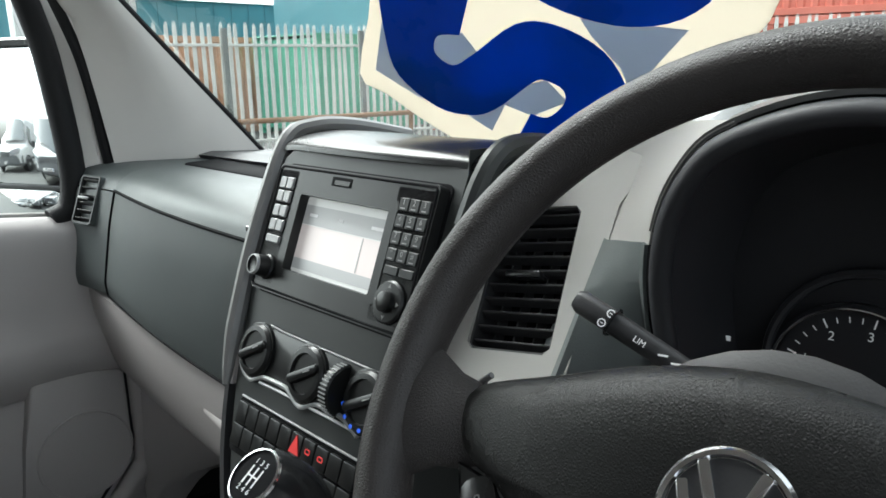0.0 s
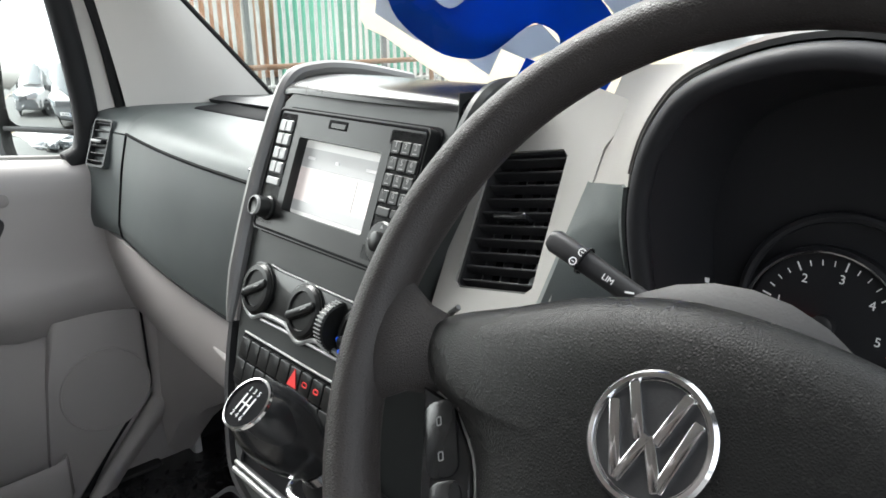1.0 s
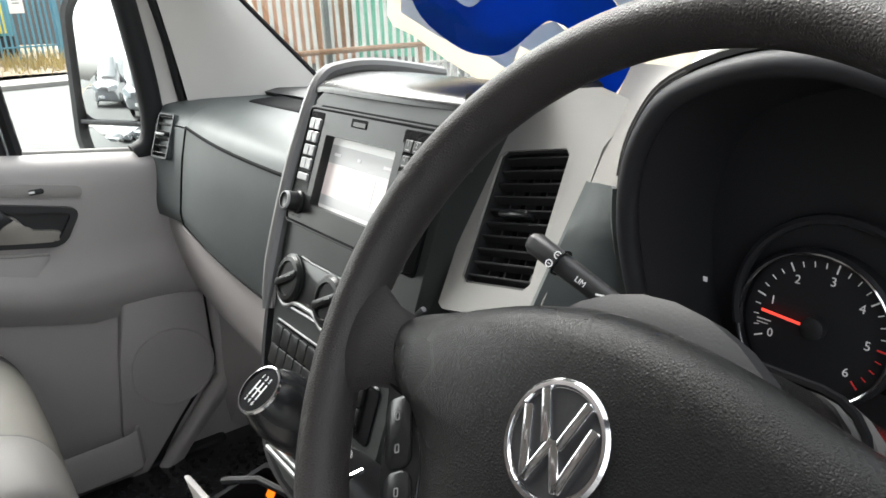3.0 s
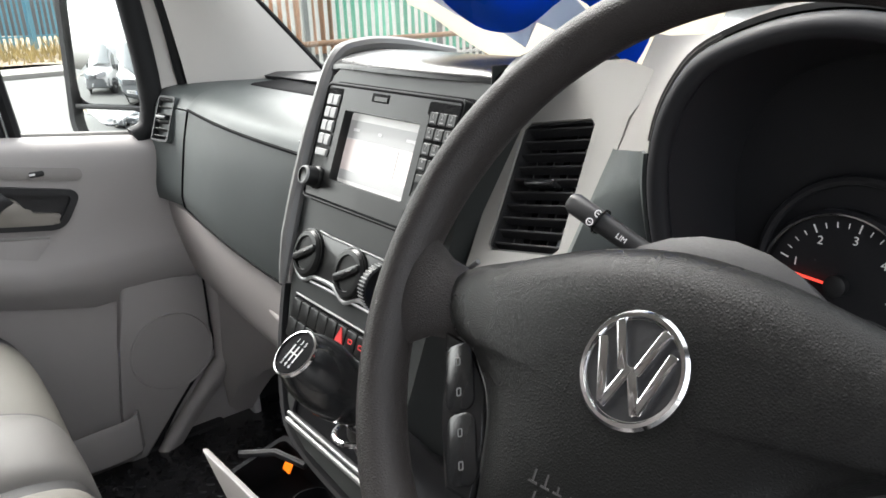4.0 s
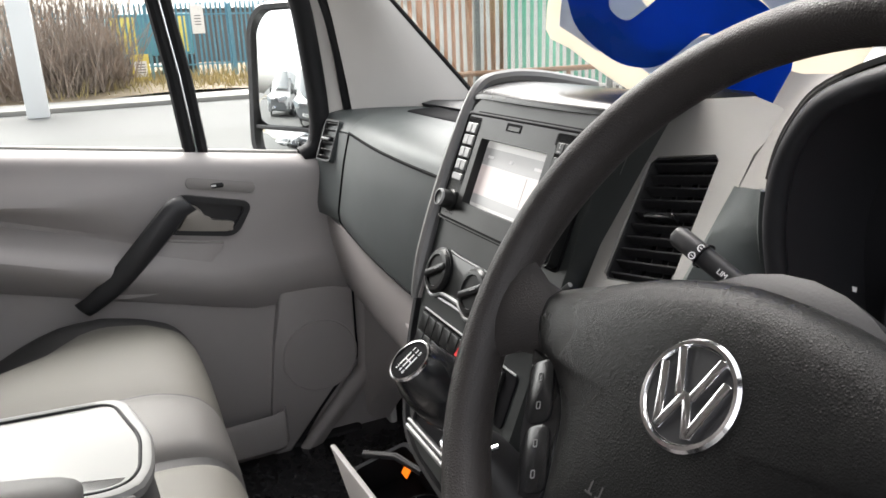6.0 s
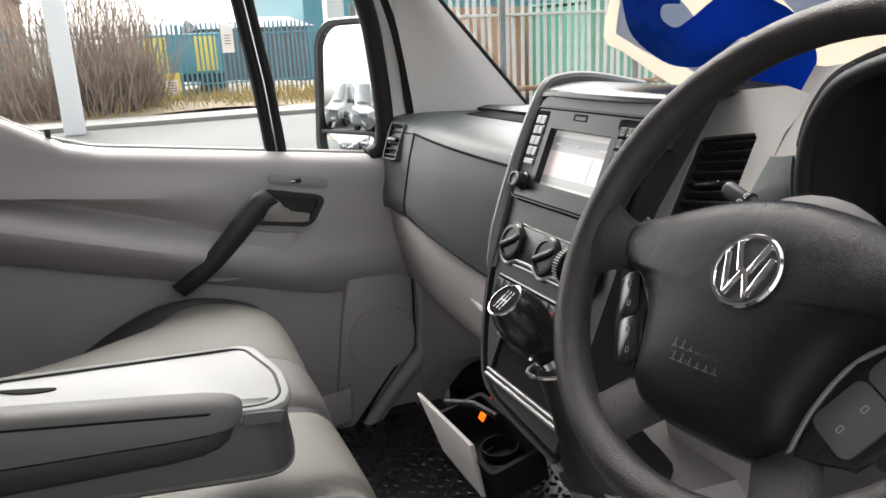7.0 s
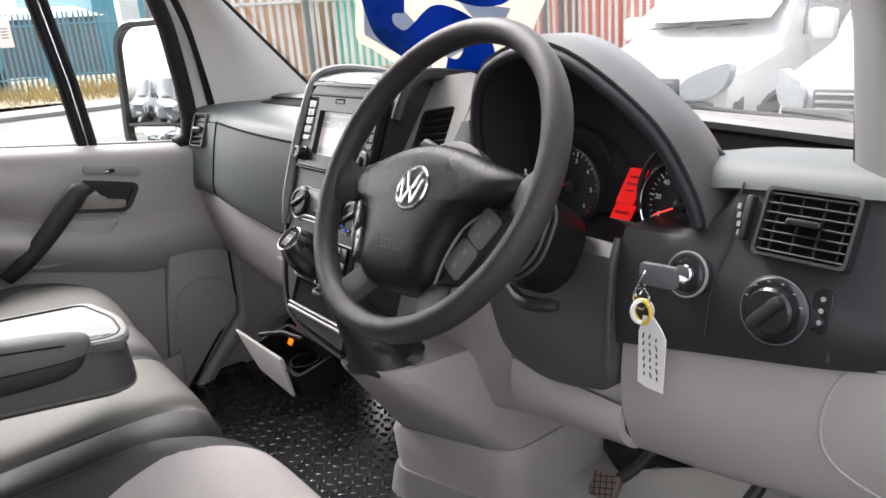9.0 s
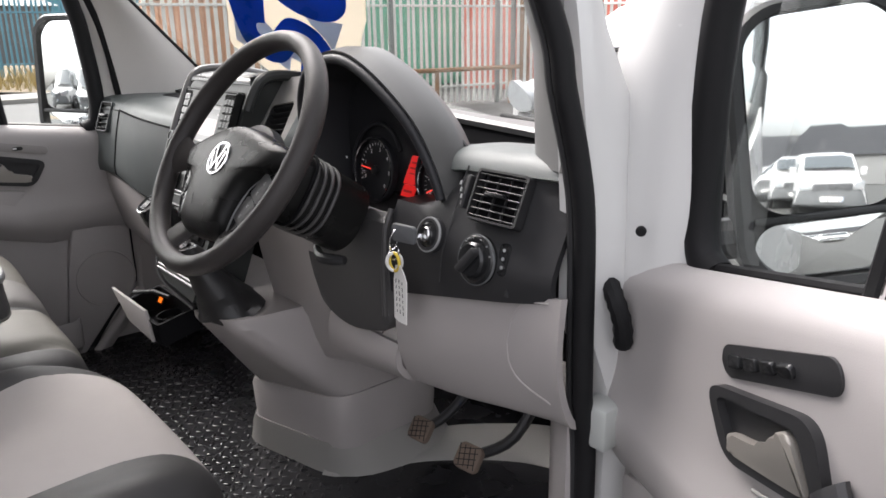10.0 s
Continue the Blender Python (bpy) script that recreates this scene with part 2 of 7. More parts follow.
def box(c, size, m=None, bevel=0.0, seg=2, bm=None):
    """A bevelled box about c, turned by m."""
    b = bmesh.new()
    bmesh.ops.create_cube(b, size=1)
    bmesh.ops.scale(b, vec=size, verts=b.verts)
    if bevel:
        bmesh.ops.bevel(b, geom=b.edges[:], offset=bevel, segments=seg, profile=0.5, affect="EDGES")
    bmesh.ops.transform(b, matrix=Matrix.Translation(c) @ (m.to_4x4() if m else Matrix()), verts=b.verts)
    return b if bm is None else join(bm, b)


def axes(o, x, y):
    """A frame at o with x and y given; z by the right hand."""
    x = Vector(x).normalized()
    z = x.cross(Vector(y)).normalized()
    y = z.cross(x)
    return Matrix((( x.x, y.x, z.x, o[0]), (x.y, y.y, z.y, o[1]), (x.z, y.z, z.z, o[2]), (0, 0, 0, 1)))


def prism(poly, depth, m=None, bevel=0.0, seg=2, bm=None, both=False):
    """A plate of an outline in x, y, from z 0 to depth, its top edge rounded."""
    b = bmesh.new()
    lo = [b.verts.new((x, y, 0)) for x, y in poly]
    hi = [b.verts.new((x, y, depth)) for x, y in poly]
    n = len(poly)
    top = b.faces.new(hi)
    low = b.faces.new(lo[::-1])
    for i in range(n):
        b.faces.new((lo[i], lo[(i + 1) % n], hi[(i + 1) % n], hi[i]))
    if bevel:
        ed = list(top.edges) + (list(low.edges) if both else [])
        bmesh.ops.bevel(b, geom=ed, offset=bevel, segments=seg, profile=0.5, affect="EDGES")
    if m is not None:
        bmesh.ops.transform(b, matrix=m, verts=b.verts)
    return b if bm is None else join(bm, b)


def rrect(w, h, r, n=4, cx=0.0, cy=0.0):
    out = []
    for sx, sy, a in ((1, 1, 0), (-1, 1, 90), (-1, -1, 180), (1, -1, 270)):
        for i in range(n + 1):
            t = radians(a + 90 * i / n)
            out.append((cx + sx * (w / 2 - r) + r * math.cos(t), cy + sy * (h / 2 - r) + r * math.sin(t)))
    return out


def roundpoly(corners, r, n=4):
    """An outline with its corners rounded."""
    out, k = [], len(corners)
    for i in range(k):
        p, q, s = (Vector(corners[(i + j) % k]) for j in (-1, 0, 1))
        a, c = q + (p - q).normalized() * r, q + (s - q).normalized() * r
        for j in range(n + 1):
            t = j / n
            v = a * (1 - t) ** 2 + q * 2 * t * (1 - t) + c * t * t
            out.append((v.x, v.y))
    return out


def circle(r, n=24, cx=0.0, cy=0.0):
    return [(cx + r * math.cos(2 * math.pi * i / n), cy + r * math.sin(2 * math.pi * i / n)) for i in range(n)]


def curve(pts, n=6, closed=False):
    """A smooth line through points of any dimension."""
    p = [np.array(q, float) for q in pts]
    k = len(p)
    out = []
    for i in range(k if closed else k - 1):
        a, b, c, d = (p[(i + j) % k] if closed else p[min(max(i + j, 0), k - 1)] for j in (-1, 0, 1, 2))
        for s in range(n):
            t = s / n
            out.append(tuple(0.5 * (2 * b + (c - a) * t + (2 * a - 5 * b + 4 * c - d) * t * t + (3 * b - a - 3 * c + d) * t ** 3)))
    if not closed:
        out.append(tuple(p[-1]))
    return out


def loft(rings, ring_closed=True, closed=False, caps=True, bm=None):
    b = bmesh.new()
    vs = [[b.verts.new(p) for p in r] for r in rings]
    k = len(rings[0])
    for i in range(len(rings) if closed else len(rings) - 1):
        a, c = vs[i], vs[(i + 1) % len(rings)]
        for j in range(k if ring_closed else k - 1):
            b.faces.new((a[j], a[(j + 1) % k], c[(j + 1) % k], c[j]))
    if caps and ring_closed and not closed:
        b.faces.new(vs[0][::-1])
        b.faces.new(vs[-1])
    return b if bm is None else join(bm, b)


def sheet(rings, thick, bm=None):
    """A skin through open lines, given a thickness inwards along its normals."""
    b = loft(rings, False, False, False)
    bmesh.ops.recalc_face_normals(b, faces=b.faces)
    b.normal_update()
    rim = [e for e in b.edges if len(e.link_faces) == 1]
    back = {v: b.verts.new(v.co - v.normal * thick) for v in b.verts[:]}
    for f in b.faces[:]:
        b.faces.new([back[v] for v in reversed(f.verts)])
    for e in rim:
        p, q = e.verts
        b.faces.new((p, q, back[q], back[p]))
    return b if bm is None else join(bm, b)


def tube(pts, r, seg=10, closed=False, caps=True, bm=None, flat=1.0):
    """A round bar along points; r may be one radius or one for each point."""
    pts = [Vector(p) for p in pts]
    k = len(pts)
    rings, last = [], None
    for i, p in enumerate(pts):
        a = pts[(i - 1) % k] if closed or i else p
        c = pts[(i + 1) % k] if closed or i < k - 1 else p
        d = (c - a).normalized()
        if last is None:
            side = d.orthogonal().normalized()
        else:
            side = (last - d * last.dot(d)).normalized()
        last = side
        up = d.cross(side)
        rad = r if isinstance(r, (int, float)) else r[i]
        rings.append([p + side * rad * math.cos(t) + up * rad * flat * math.sin(t) for t in (2 * math.pi * j / seg for j in range(seg))])
    return loft(rings, True, closed, caps, bm)


def lathe(profile, m=None, seg=28, bm=None, caps=True):
    """A turned body: (radius, height) along the frame's z."""
    rings = [[(r * math.cos(2 * math.pi * j / seg), r * math.sin(2 * math.pi * j / seg), h) for j in range(seg)] for r, h in profile]
    b = loft(rings, True, False, caps)
    if m is not None:
        bmesh.ops.transform(b, matrix=m, verts=b.verts)
    return b if bm is None else join(bm, b)


def text(words, size, m, material, parent, name="lettering"):
    cu = bpy.data.curves.new(name, "FONT")
    cu.body, cu.size, cu.align_x, cu.align_y, cu.extrude = words, size, "CENTER", "CENTER", 0.0001
    cu.materials.append(material)
    ob = new(name, cu)
    ob.parent = parent
    ob.matrix_parent_inverse = Matrix.Translation(-parent.location)
    ob.matrix_basis = m
    return ob


def seat(ob, dx, dy, dz):
    """Sets a finished thing with all its parts a little aside."""
    ob.location += Vector((dx, dy, dz))


def lerp(a, b, t):
    return tuple(p + (q - p) * t for p, q in zip(a, b))

# ---- the cab shell ----
floor = single("floor", box((0, -0.34, 0.655), (1.84, 2.01, 0.05), bevel=0.005), M_MAT, "black ribbed rubber cab floor covering", "floor", kind="structure")
# firewall, roof lining and bulkhead close the cab
bm = sheet([[(x, 0.66, 0.66), (x, 0.58, 0.95), (x, 0.48, 1.2), (x, 0.48, 1.44)] for x in (-0.92, -0.4, 0, 0.4, 0.92)], 0.02)
firewall = single("wall_firewall", bm, M_CARPET, "dark carpeted firewall under the dashboard", "wall", kind="structure")
bm = sheet([[(x, y, 2.16 - 0.05 * (abs(x) / 0.85) ** 3 - 0.09 * max(0, (y + 0.45)) ** 2 * 4) for x in np.linspace(-0.86, 0.86, 13)] for y in np.linspace(-1.32, -0.2, 9)], 0.03)
ceiling = single("ceiling", bm, M_PILLAR, "light grey moulded roof lining", "ceiling", kind="structure")
bulkhead = single("wall_bulkhead", box((0, -1.36, 1.42), (1.84, 0.03, 1.55), bevel=0.006), M_GREYLOW, "grey panelled bulkhead behind the seats", "wall", kind="structure")

# the van's load body behind the cab: unseen, added to keep light off the right door
for nm, c_, d_ in (("wall_load_body_left", (-0.955, -3.15, 1.50), (0.04, 3.56, 2.1)), ("wall_load_body_right", (0.955, -3.15, 1.50), (0.04, 3.56, 2.1)), ("wall_load_body_rear", (0, -4.95, 1.50), (1.95, 0.04, 2.1))):
    single(nm, box(c_, d_, bevel=0.01), M_WHITE, "unseen white load body side, added to block light", "body panel", kind="structure")
single("roof_load_body", box((0, -3.15, 2.57), (1.95, 3.6, 0.04), bevel=0.01), M_WHITE, "unseen white load body roof, added to block light", "roof", kind="structure")

# left body side below the glass, behind the door
single("wall_left_rear", box((-0.92, -1.2, 1.4), (0.06, 0.32, 1.5), bevel=0.01), M_DOOR, "grey trimmed body pillar behind the passenger door", "wall", kind="structure")
single("wall_right_rear", box((0.92, -1.21, 1.4), (0.06, 0.30, 1.5), bevel=0.01), M_DOOR, "grey trimmed body pillar behind the driver door", "wall", kind="structure")

# ---- windscreen and pillars ----


def screen_y(x, z):
    return 0.495 - 0.16 * (abs(x) / 0.83) ** 2.2 - (z - 1.46) * 0.93


windscreen = single("window_windscreen", sheet([[(x, screen_y(x, z), z) for x in np.linspace(-0.85, 0.85, 15)] for z in np.linspace(1.42, 2.10, 6)], 0.005), M_GLASS, "curved laminated windscreen of the van", "windscreen", kind="structure")
windscreen.visible_shadow = False


def pillar(side, name):
    rings = []
    for z in np.linspace(1.44 if side < 0 else 1.472, 2.12, 10):
        k = (z - 1.465) / 0.255
        front = np.array((-0.827 + 0.040 * k, 0.336 - 0.250 * k, z))
        rear = np.array((-0.865 + 0.006 * k, 0.047 - 0.028 * k - 0.07 * max(0, k - 0.9) ** 1.6, z))
        if rear[1] > front[1] - 0.03:
            rear[1] = front[1] - 0.03
        line = []
        for t in np.linspace(0, 1, 9):
            p = front * (1 - t) + rear * t
            p[0] += 0.030 * math.sin(math.pi * t)
            line.append((p[0] * -side, p[1], p[2]))
        if side > 0:
            ys = 0.045 - 0.246 * (z - 1.477) - 0.05 * max(0, k - 1.0) ** 1.7
            xs = 0.868 - 0.012 * k
            xc, yc = 0.84 - 0.155 * (z - 1.475) - 0.05 * max(0, z - 1.7), 0.034 + 0.10 * (z - 1.475) - 0.9 * max(0, z - 1.64) ** 1.3
            f_ = (-front[0], max(front[1], ys + 0.03))
            line = [(a, b, z) for a, b in curve([(f_[0], max(f_[1], yc + 0.05)), (xc - 0.002, yc + 0.025), (xc, yc), (xc + 0.012, yc - 0.014), (xc + 0.05, min(ys - 0.004, yc - 0.03)), (xs + 0.06, min(ys - 0.018, yc - 0.045))], 4)]
        rings.append(line)
    # right trim is the left's twin; its darker grey paints in the shade there
    return single(name, sheet(rings, -0.02 * side), M_PILLAR if side < 0 else M_EDGE, "pale grey cloth-covered windscreen pillar trim" if side < 0 else "windscreen pillar trim, shade painted in as darker grey", "pillar trim", kind="structure")


pillar(-1, "trim_pillar_left")
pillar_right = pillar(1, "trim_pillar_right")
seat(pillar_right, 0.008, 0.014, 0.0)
for side, nm in ((1, "trim_screen_seal_left"), (-1, "trim_screen_seal_right")):
    pts = [(-side * (0.812 - 0.040 * k), 0.342 - 0.250 * k, 1.465 + 0.255 * k) for k in np.linspace(-0.1, 2.5, 12)]
    single(nm, tube(pts, 0.007, 8), M_RUBBER, "thin black rubber windscreen edge seal", "seal", kind="structure")
# painted outer skin of the pillars and the scuttle, seen from outside
for side, nm in ((1, "wall_outer_pillar_right"), (-1, "wall_outer_pillar_left")):
    rings = []
    for z in np.linspace(0.55, 2.14, 14):
        lean = max(0, z - 1.45)
        yb = (-0.005 + (0.055 if z < 1.25 else 0.0) if side > 0 else 0.075) - 0.10 * lean ** 1.6
        yf = 0.27 - 0.98 * lean if lean > 0 else 0.27 + 0.13 * min(1, (1.45 - z) / 0.3)
        yf = max(yf, yb + 0.05)
        xo = 0.975 - 0.14 * max(0, z - 1.35) ** 1.5
        rings.append([(side * (xo - 0.055), yb, z), (side * (xo - 0.01), yb + 0.002, z), (side * xo, yb + 0.03, z), (side * xo, (yb + yf) / 2, z), (side * (xo - 0.07), yf, z)])
    panel = single(nm, sheet(rings, -0.015 * side), M_WHITE, "white painted outer windscreen pillar and wing", "body panel", kind="structure")
    if side > 0:
        seat(panel, 0.008, 0.014, 0.0)
bonnet = single("wall_bonnet", sheet([[(x, 0.46 + 0.62 * t - 0.1 * (abs(x) / 0.95) ** 3 * t, 1.415 - 0.28 * t ** 1.6 - 0.05 * (abs(x) / 0.95) ** 4) for x in np.linspace(-0.93, 0.93, 15)] for t in np.linspace(0, 1, 8)], 0.01), M_WHITE, "white painted short bonnet", "bonnet", kind="structure")

# door apertures: black rubber seals round the openings
SEAL_R = [(a + 0.008, b + 0.014, c) for a, b, c in [(0.950, 0.034, 0.66), (0.957, 0.022, 1.05), (0.957, 0.007, 1.17), (0.961, -0.008, 1.40), (0.959, -0.022, 1.49), (0.952, -0.044, 1.58), (0.942, -0.062, 1.67), (0.89, -0.150, 1.90), (0.82, -0.32, 2.06), (0.79, -0.7, 2.1)]]
SEAL_L = [(-0.89, 0.06, 0.70), (-0.88, 0.050, 1.2), (-0.868, 0.038, 1.42), (-0.866, 0.029, 1.51), (-0.864, 0.016, 1.61), (-0.862, -0.008, 1.71), (-0.85, -0.07, 1.85), (-0.81, -0.19, 2.0), (-0.78, -0.36, 2.08), (-0.76, -0.7, 2.1)]
single("trim_door_seal_right", tube(curve(SEAL_R, 5), 0.0145, 12), M_RUBBER, "thick black rubber door opening seal", "seal", kind="structure")
single("trim_door_lip_right", tube([(x - 0.016, y - 0.006, z) for x, y, z in curve(SEAL_R, 5)], 0.006, 8), M_BLACK, "black inner sealing lip of the door opening", "seal", kind="structure")
single("trim_door_seal_left", tube(curve(SEAL_L, 5), 0.010, 10), M_RUBBER, "black rubber door opening seal", "seal", kind="structure")
single("trim_sill_right", box((0.90, -0.52, 0.665), (0.12, 1.06, 0.05), bevel=0.012), M_BLACK, "black plastic step sill at the open door", "sill", kind="structure")
single("trim_sill_left", box((-0.90, -0.52, 0.665), (0.10, 1.06, 0.05), bevel=0.012), M_BLACK, "black plastic step sill under the closed door", "sill", kind="structure")
for nm, x in (("wall_skirt_right", 0.945), ("wall_skirt_left", -0.945)):
    single(nm, box((x, -0.5, 0.50), (0.05, 1.8, 0.32), bevel=0.02), M_WHITE, "white painted lower body skirt below the step", "body panel", kind="structure")
rows = []
for z in np.linspace(0.66, 1.06, 9):
    yd = 0.012 - 0.88 * max(0, 0.865 - z)
    g = min(1.0, max(0.0, (z - 0.74) / 0.22))
    rows.append(curve([(-0.862, yd + 0.004, z), (-0.845, yd - 0.004, z), (-0.832 + 0.010 * g, yd + 0.004, z), (-0.827 + 0.014 * g, yd + 0.018 + 0.030 * g, z), (-0.840, yd + 0.05 + 0.05 * g, z)], 3))
single("trim_kick_left", sheet(rows, 0.010), M_GREYLOW, "grey moulded wheel arch panel in the footwell", "footwell trim", kind="structure")
single("trim_arch_seal_left", tube(curve([(-0.868, 0.012, 1.05), (-0.868, 0.006, 0.90), (-0.868, -0.03, 0.845), (-0.868, -0.10, 0.765), (-0.868, -0.175, 0.66)], 4), 0.014, 10), M_RUBBER, "black rubber seal along the wheel arch", "seal", kind="structure")
rows = []
for x in np.linspace(-0.842, -0.40, 12):
    zb = float(np.interp(x, (-0.842, -0.78, -0.72, -0.60, -0.50, -0.40), (0.72, 0.81, 0.865, 0.93, 0.955, 0.965)))
    y_ = 0.022 + 0.20 * (x + 0.842) ** 0.85
    rows.append([(x, y_ + 0.05, zb - 0.012), (x, y_ + 0.012, zb - 0.004), (x, y_, zb + 0.014), (x, y_ - 0.004, zb + 0.4 * (1.07 - zb)), (x, y_ + 0.004, 1.07)])
single("trim_wheel_arch_left", sheet(rows, 0.008), M_GREYLOW, "grey moulded wheel arch cover under the dashboard", "footwell trim", kind="structure")
single("trim_kick_right", sheet([[(0.948, 0.03, z), (0.915, 0.045, z), (0.885, 0.07, z), (0.87, 0.12, z), (0.84, 0.25, z), (0.80, 0.45, z)] for z in np.linspace(0.68, 1.12, 6)], 0.012), M_GREYLOW, "grey footwell side panel beside the pedals", "footwell trim", kind="structure")

single("wall_left_front", box((-0.925, 0.30, 1.05), (0.05, 0.42, 0.80), None, 0.01), M_CARPET, "dark inner wing panel ahead of the passenger door", "wall", kind="structure")
# raised studs of the rubber floor
bm = bmesh.new()
stud = [(0.0082, 0.0), (0.0074, 0.0026), (0.0045, 0.0036)]
for i in range(44):
    for j in range(30):
        x, y = -0.82 + i * 0.026 + (j % 2) * 0.013, -0.36 + j * 0.0225
        if y < 0.30 and not (-0.1 < x < 0.3 and y > 0.02):
            ang = 45 if (i + j) % 2 else -45
            lathe(stud, Matrix.Translation((x, y, 0.6795)) @ Matrix.Rotation(radians(ang), 4, "Z") @ Matrix.Diagonal((1.25, 0.55, 1, 1)), 8, bm)
tagged(part("floor_stud", bm, M_MAT, floor), kind="stuff")

# ---- dashboard ----
dash = thing("dashboard", "two-tone van dashboard, dark upper and light grey lower mouldings", "dashboard", (0, 0.1, 1.0))
LP = [(0.44, 1.455), (0.25, 1.468), (0.10, 1.474), (0.045, 1.470), (0.014, 1.456), (-0.002, 1.438)]
RP = [(0.44, 1.455), (0.25, 1.468), (0.06, 1.474), (0.00, 1.468), (-0.034, 1.452), (-0.046, 1.432)]
LG = [(-0.013, 1.434), (-0.028, 1.38), (-0.042, 1.31), (-0.048, 1.275), (-0.046, 1.253)]
RG = [(-0.048, 1.428), (-0.056, 1.38), (-0.060, 1.31), (-0.058, 1.25), (-0.055, 1.217)]
LB = [(-0.040, 1.249), (-0.036, 1.20), (-0.022, 1.13), (0.004, 1.06), (0.05, 1.015), (0.12, 0.99), (0.26, 0.98)]
RB = [(-0.050, 1.213), (-0.053, 1.17), (-0.05, 1.12), (-0.032, 1.052), (0.02, 1.01), (0.1, 0.985), (0.26, 0.98)]


def dash_skin(a, b, x0, x1, n=16, thick=0.012, bulge=0.0):
    rings = []
    for i in range(n + 1):
        t = i / n
        rings.append([(x0 + (x1 - x0) * t, y - bulge * math.sin(math.pi * t), z) for y, z in curve([lerp(p, q, t) for p, q in zip(a, b)], 4)])
    return sheet(rings, thick)


LP2 = [lerp(p, q, 0.229) for p, q in zip(LP, RP)]
part("upper_moulding", dash_skin(LP2, RP, -0.731, -0.205, bulge=0.01), M_DASH, dash, "dark grey grained upper moulding")
part("end_top", dash_skin([(p[0] - (0.020 if p[1] < 1.4735 and p[0] < 0.06 else 0.0), p[1]) for p in LP2], LP2, -0.885, -0.731, bulge=-0.003), M_DASH, dash)
lid = part("glovebox_lid", dash_skin(LG, RG, -0.725, -0.215, bulge=0.012), M_DASH, dash, "dark grey grained glovebox lid")
part("end_moulding", dash_skin([(p[0] - 0.020, p[1]) for p in LG], LG, -0.885, -0.731, bulge=-0.002), M_DASH, dash)
part("lower_moulding", dash_skin(LB, RB, -0.885, -0.175, bulge=0.008), M_GREYLOW, dash, "light stone grey lower moulding")
part("lid_seam", tube([(-0.728 + 0.512 * t, -0.0125 - 0.0355 * t - 0.011 * math.sin(math.pi * t), 1.4365 - 0.006 * t) for t in np.linspace(0, 1, 9)], 0.0028, 6), M_VOID, dash)
part("lid_side_seam", tube([(-0.727, y - 0.001, z) for y, z in LG], 0.0022, 6), M_VOID, dash)
part("lid_lower_seam", tube([(-0.73 + 0.52 * t, -0.046 - 0.012 * t - 0.010 * math.sin(math.pi * t), 1.2515 - 0.036 * t) for t in np.linspace(0, 1, 9)], 0.0022, 6), M_VOID, dash)
# solid plate on the dash; its near-black paints the depth of the slot
part("top_tray", prism(rrect(0.50, 0.085, 0.02), 0.006, axes((-0.46, 0.145, 1.4705), (1, -0.01, 0.0), (0, 1, 0.02)), 0.003), M_VOID, dash, "black plate painting the dark of the storage slot")
part("tray_back", sheet([[(x, 0.188 - 0.05 * (x + 0.82), 1.470 + 0.020 * (x + 0.82)), (x, 0.184 - 0.05 * (x + 0.82), 1.478 + 0.020 * (x + 0.82)), (x, 0.21, 1.483 + 0.020 * (x + 0.82)), (x, 0.42, 1.468)] for x in np.linspace(-0.82, -0.19, 8)], 0.005), M_BLACK, dash, "thin black lid edge over the slot")

# centre console plane: leans back towards the screen
E_UP, E_OUT = Vector((0, 0.371, 0.928)), Vector((0, -0.928, 0.371))


def con(x, z, out=0.0):
    """A frame on the console's face: x across, y up the face, z towards the seats."""
    return axes(Vector((x, -0.042 - 0.4 * (1.514 - z), z)) + E_OUT * out, (1, 0, 0), E_UP)


def face(x, z, out=0.0):
    return tuple(con(x, z, out).translation)


outline = [(0.152, 1.551), (-0.120, 1.551), (-0.136, 1.538), (-0.143, 1.49), (-0.140, 1.42), (-0.131, 1.355), (-0.119, 1.30), (-0.104, 1.255), (-0.085, 1.213), (-0.062, 1.175), (-0.036, 1.150), (0.0, 1.140), (0.152, 1.13)]
ring0 = [face(x, z) for x, z in outline]
bm = bmesh.new()
f = bm.faces.new([bm.verts.new(p) for p in ring0])
ext = bmesh.ops.extrude_face_region(bm, geom=[f])
bmesh.ops.translate(bm, vec=-E_OUT * 0.10, verts=[v for v in ext["geom"] if isinstance(v, bmesh.types.BMVert)])
part("console_face", bm, M_POD, dash, "dark satin centre console face")
rim_pts = curve([(-0.150, 0.17, 1.548), (-0.153, 0.08, 1.567), (-0.155, 0.02, 1.570), (-0.156, -0.016, 1.556), face(-0.155, 1.49, 0.0), face(-0.152, 1.43, 0.003), face(-0.143, 1.36, 0.005), face(-0.130, 1.30, 0.006), face(-0.115, 1.252, 0.006), face(-0.096, 1.212, 0.006), face(-0.072, 1.172, 0.005), face(-0.044, 1.145, 0.004), face(0.02, 1.130, 0.003), face(0.15, 1.12, 0.0)], 6)
part("console_rim", tube(rim_pts[:44], [0.0105] * 38 + [0.010, 0.009, 0.008, 0.007, 0.0055, 0.004], 10), M_EDGE, dash, "grey moulded console edge")
side_rings = []
for x, y, z in rim_pts[6:]:
    side_rings.append([(x, y + 0.004, z), (x - 0.010, y + 0.04, z - 0.01), (x - 0.012, y + 0.09, z - 0.02)])
part("console_cheek", sheet(side_rings[:38], 0.006), M_GREYLOW, dash)
part("lower_cheek", sheet(side_rings[37:], 0.006), M_BLACK, dash, "black lower console side")
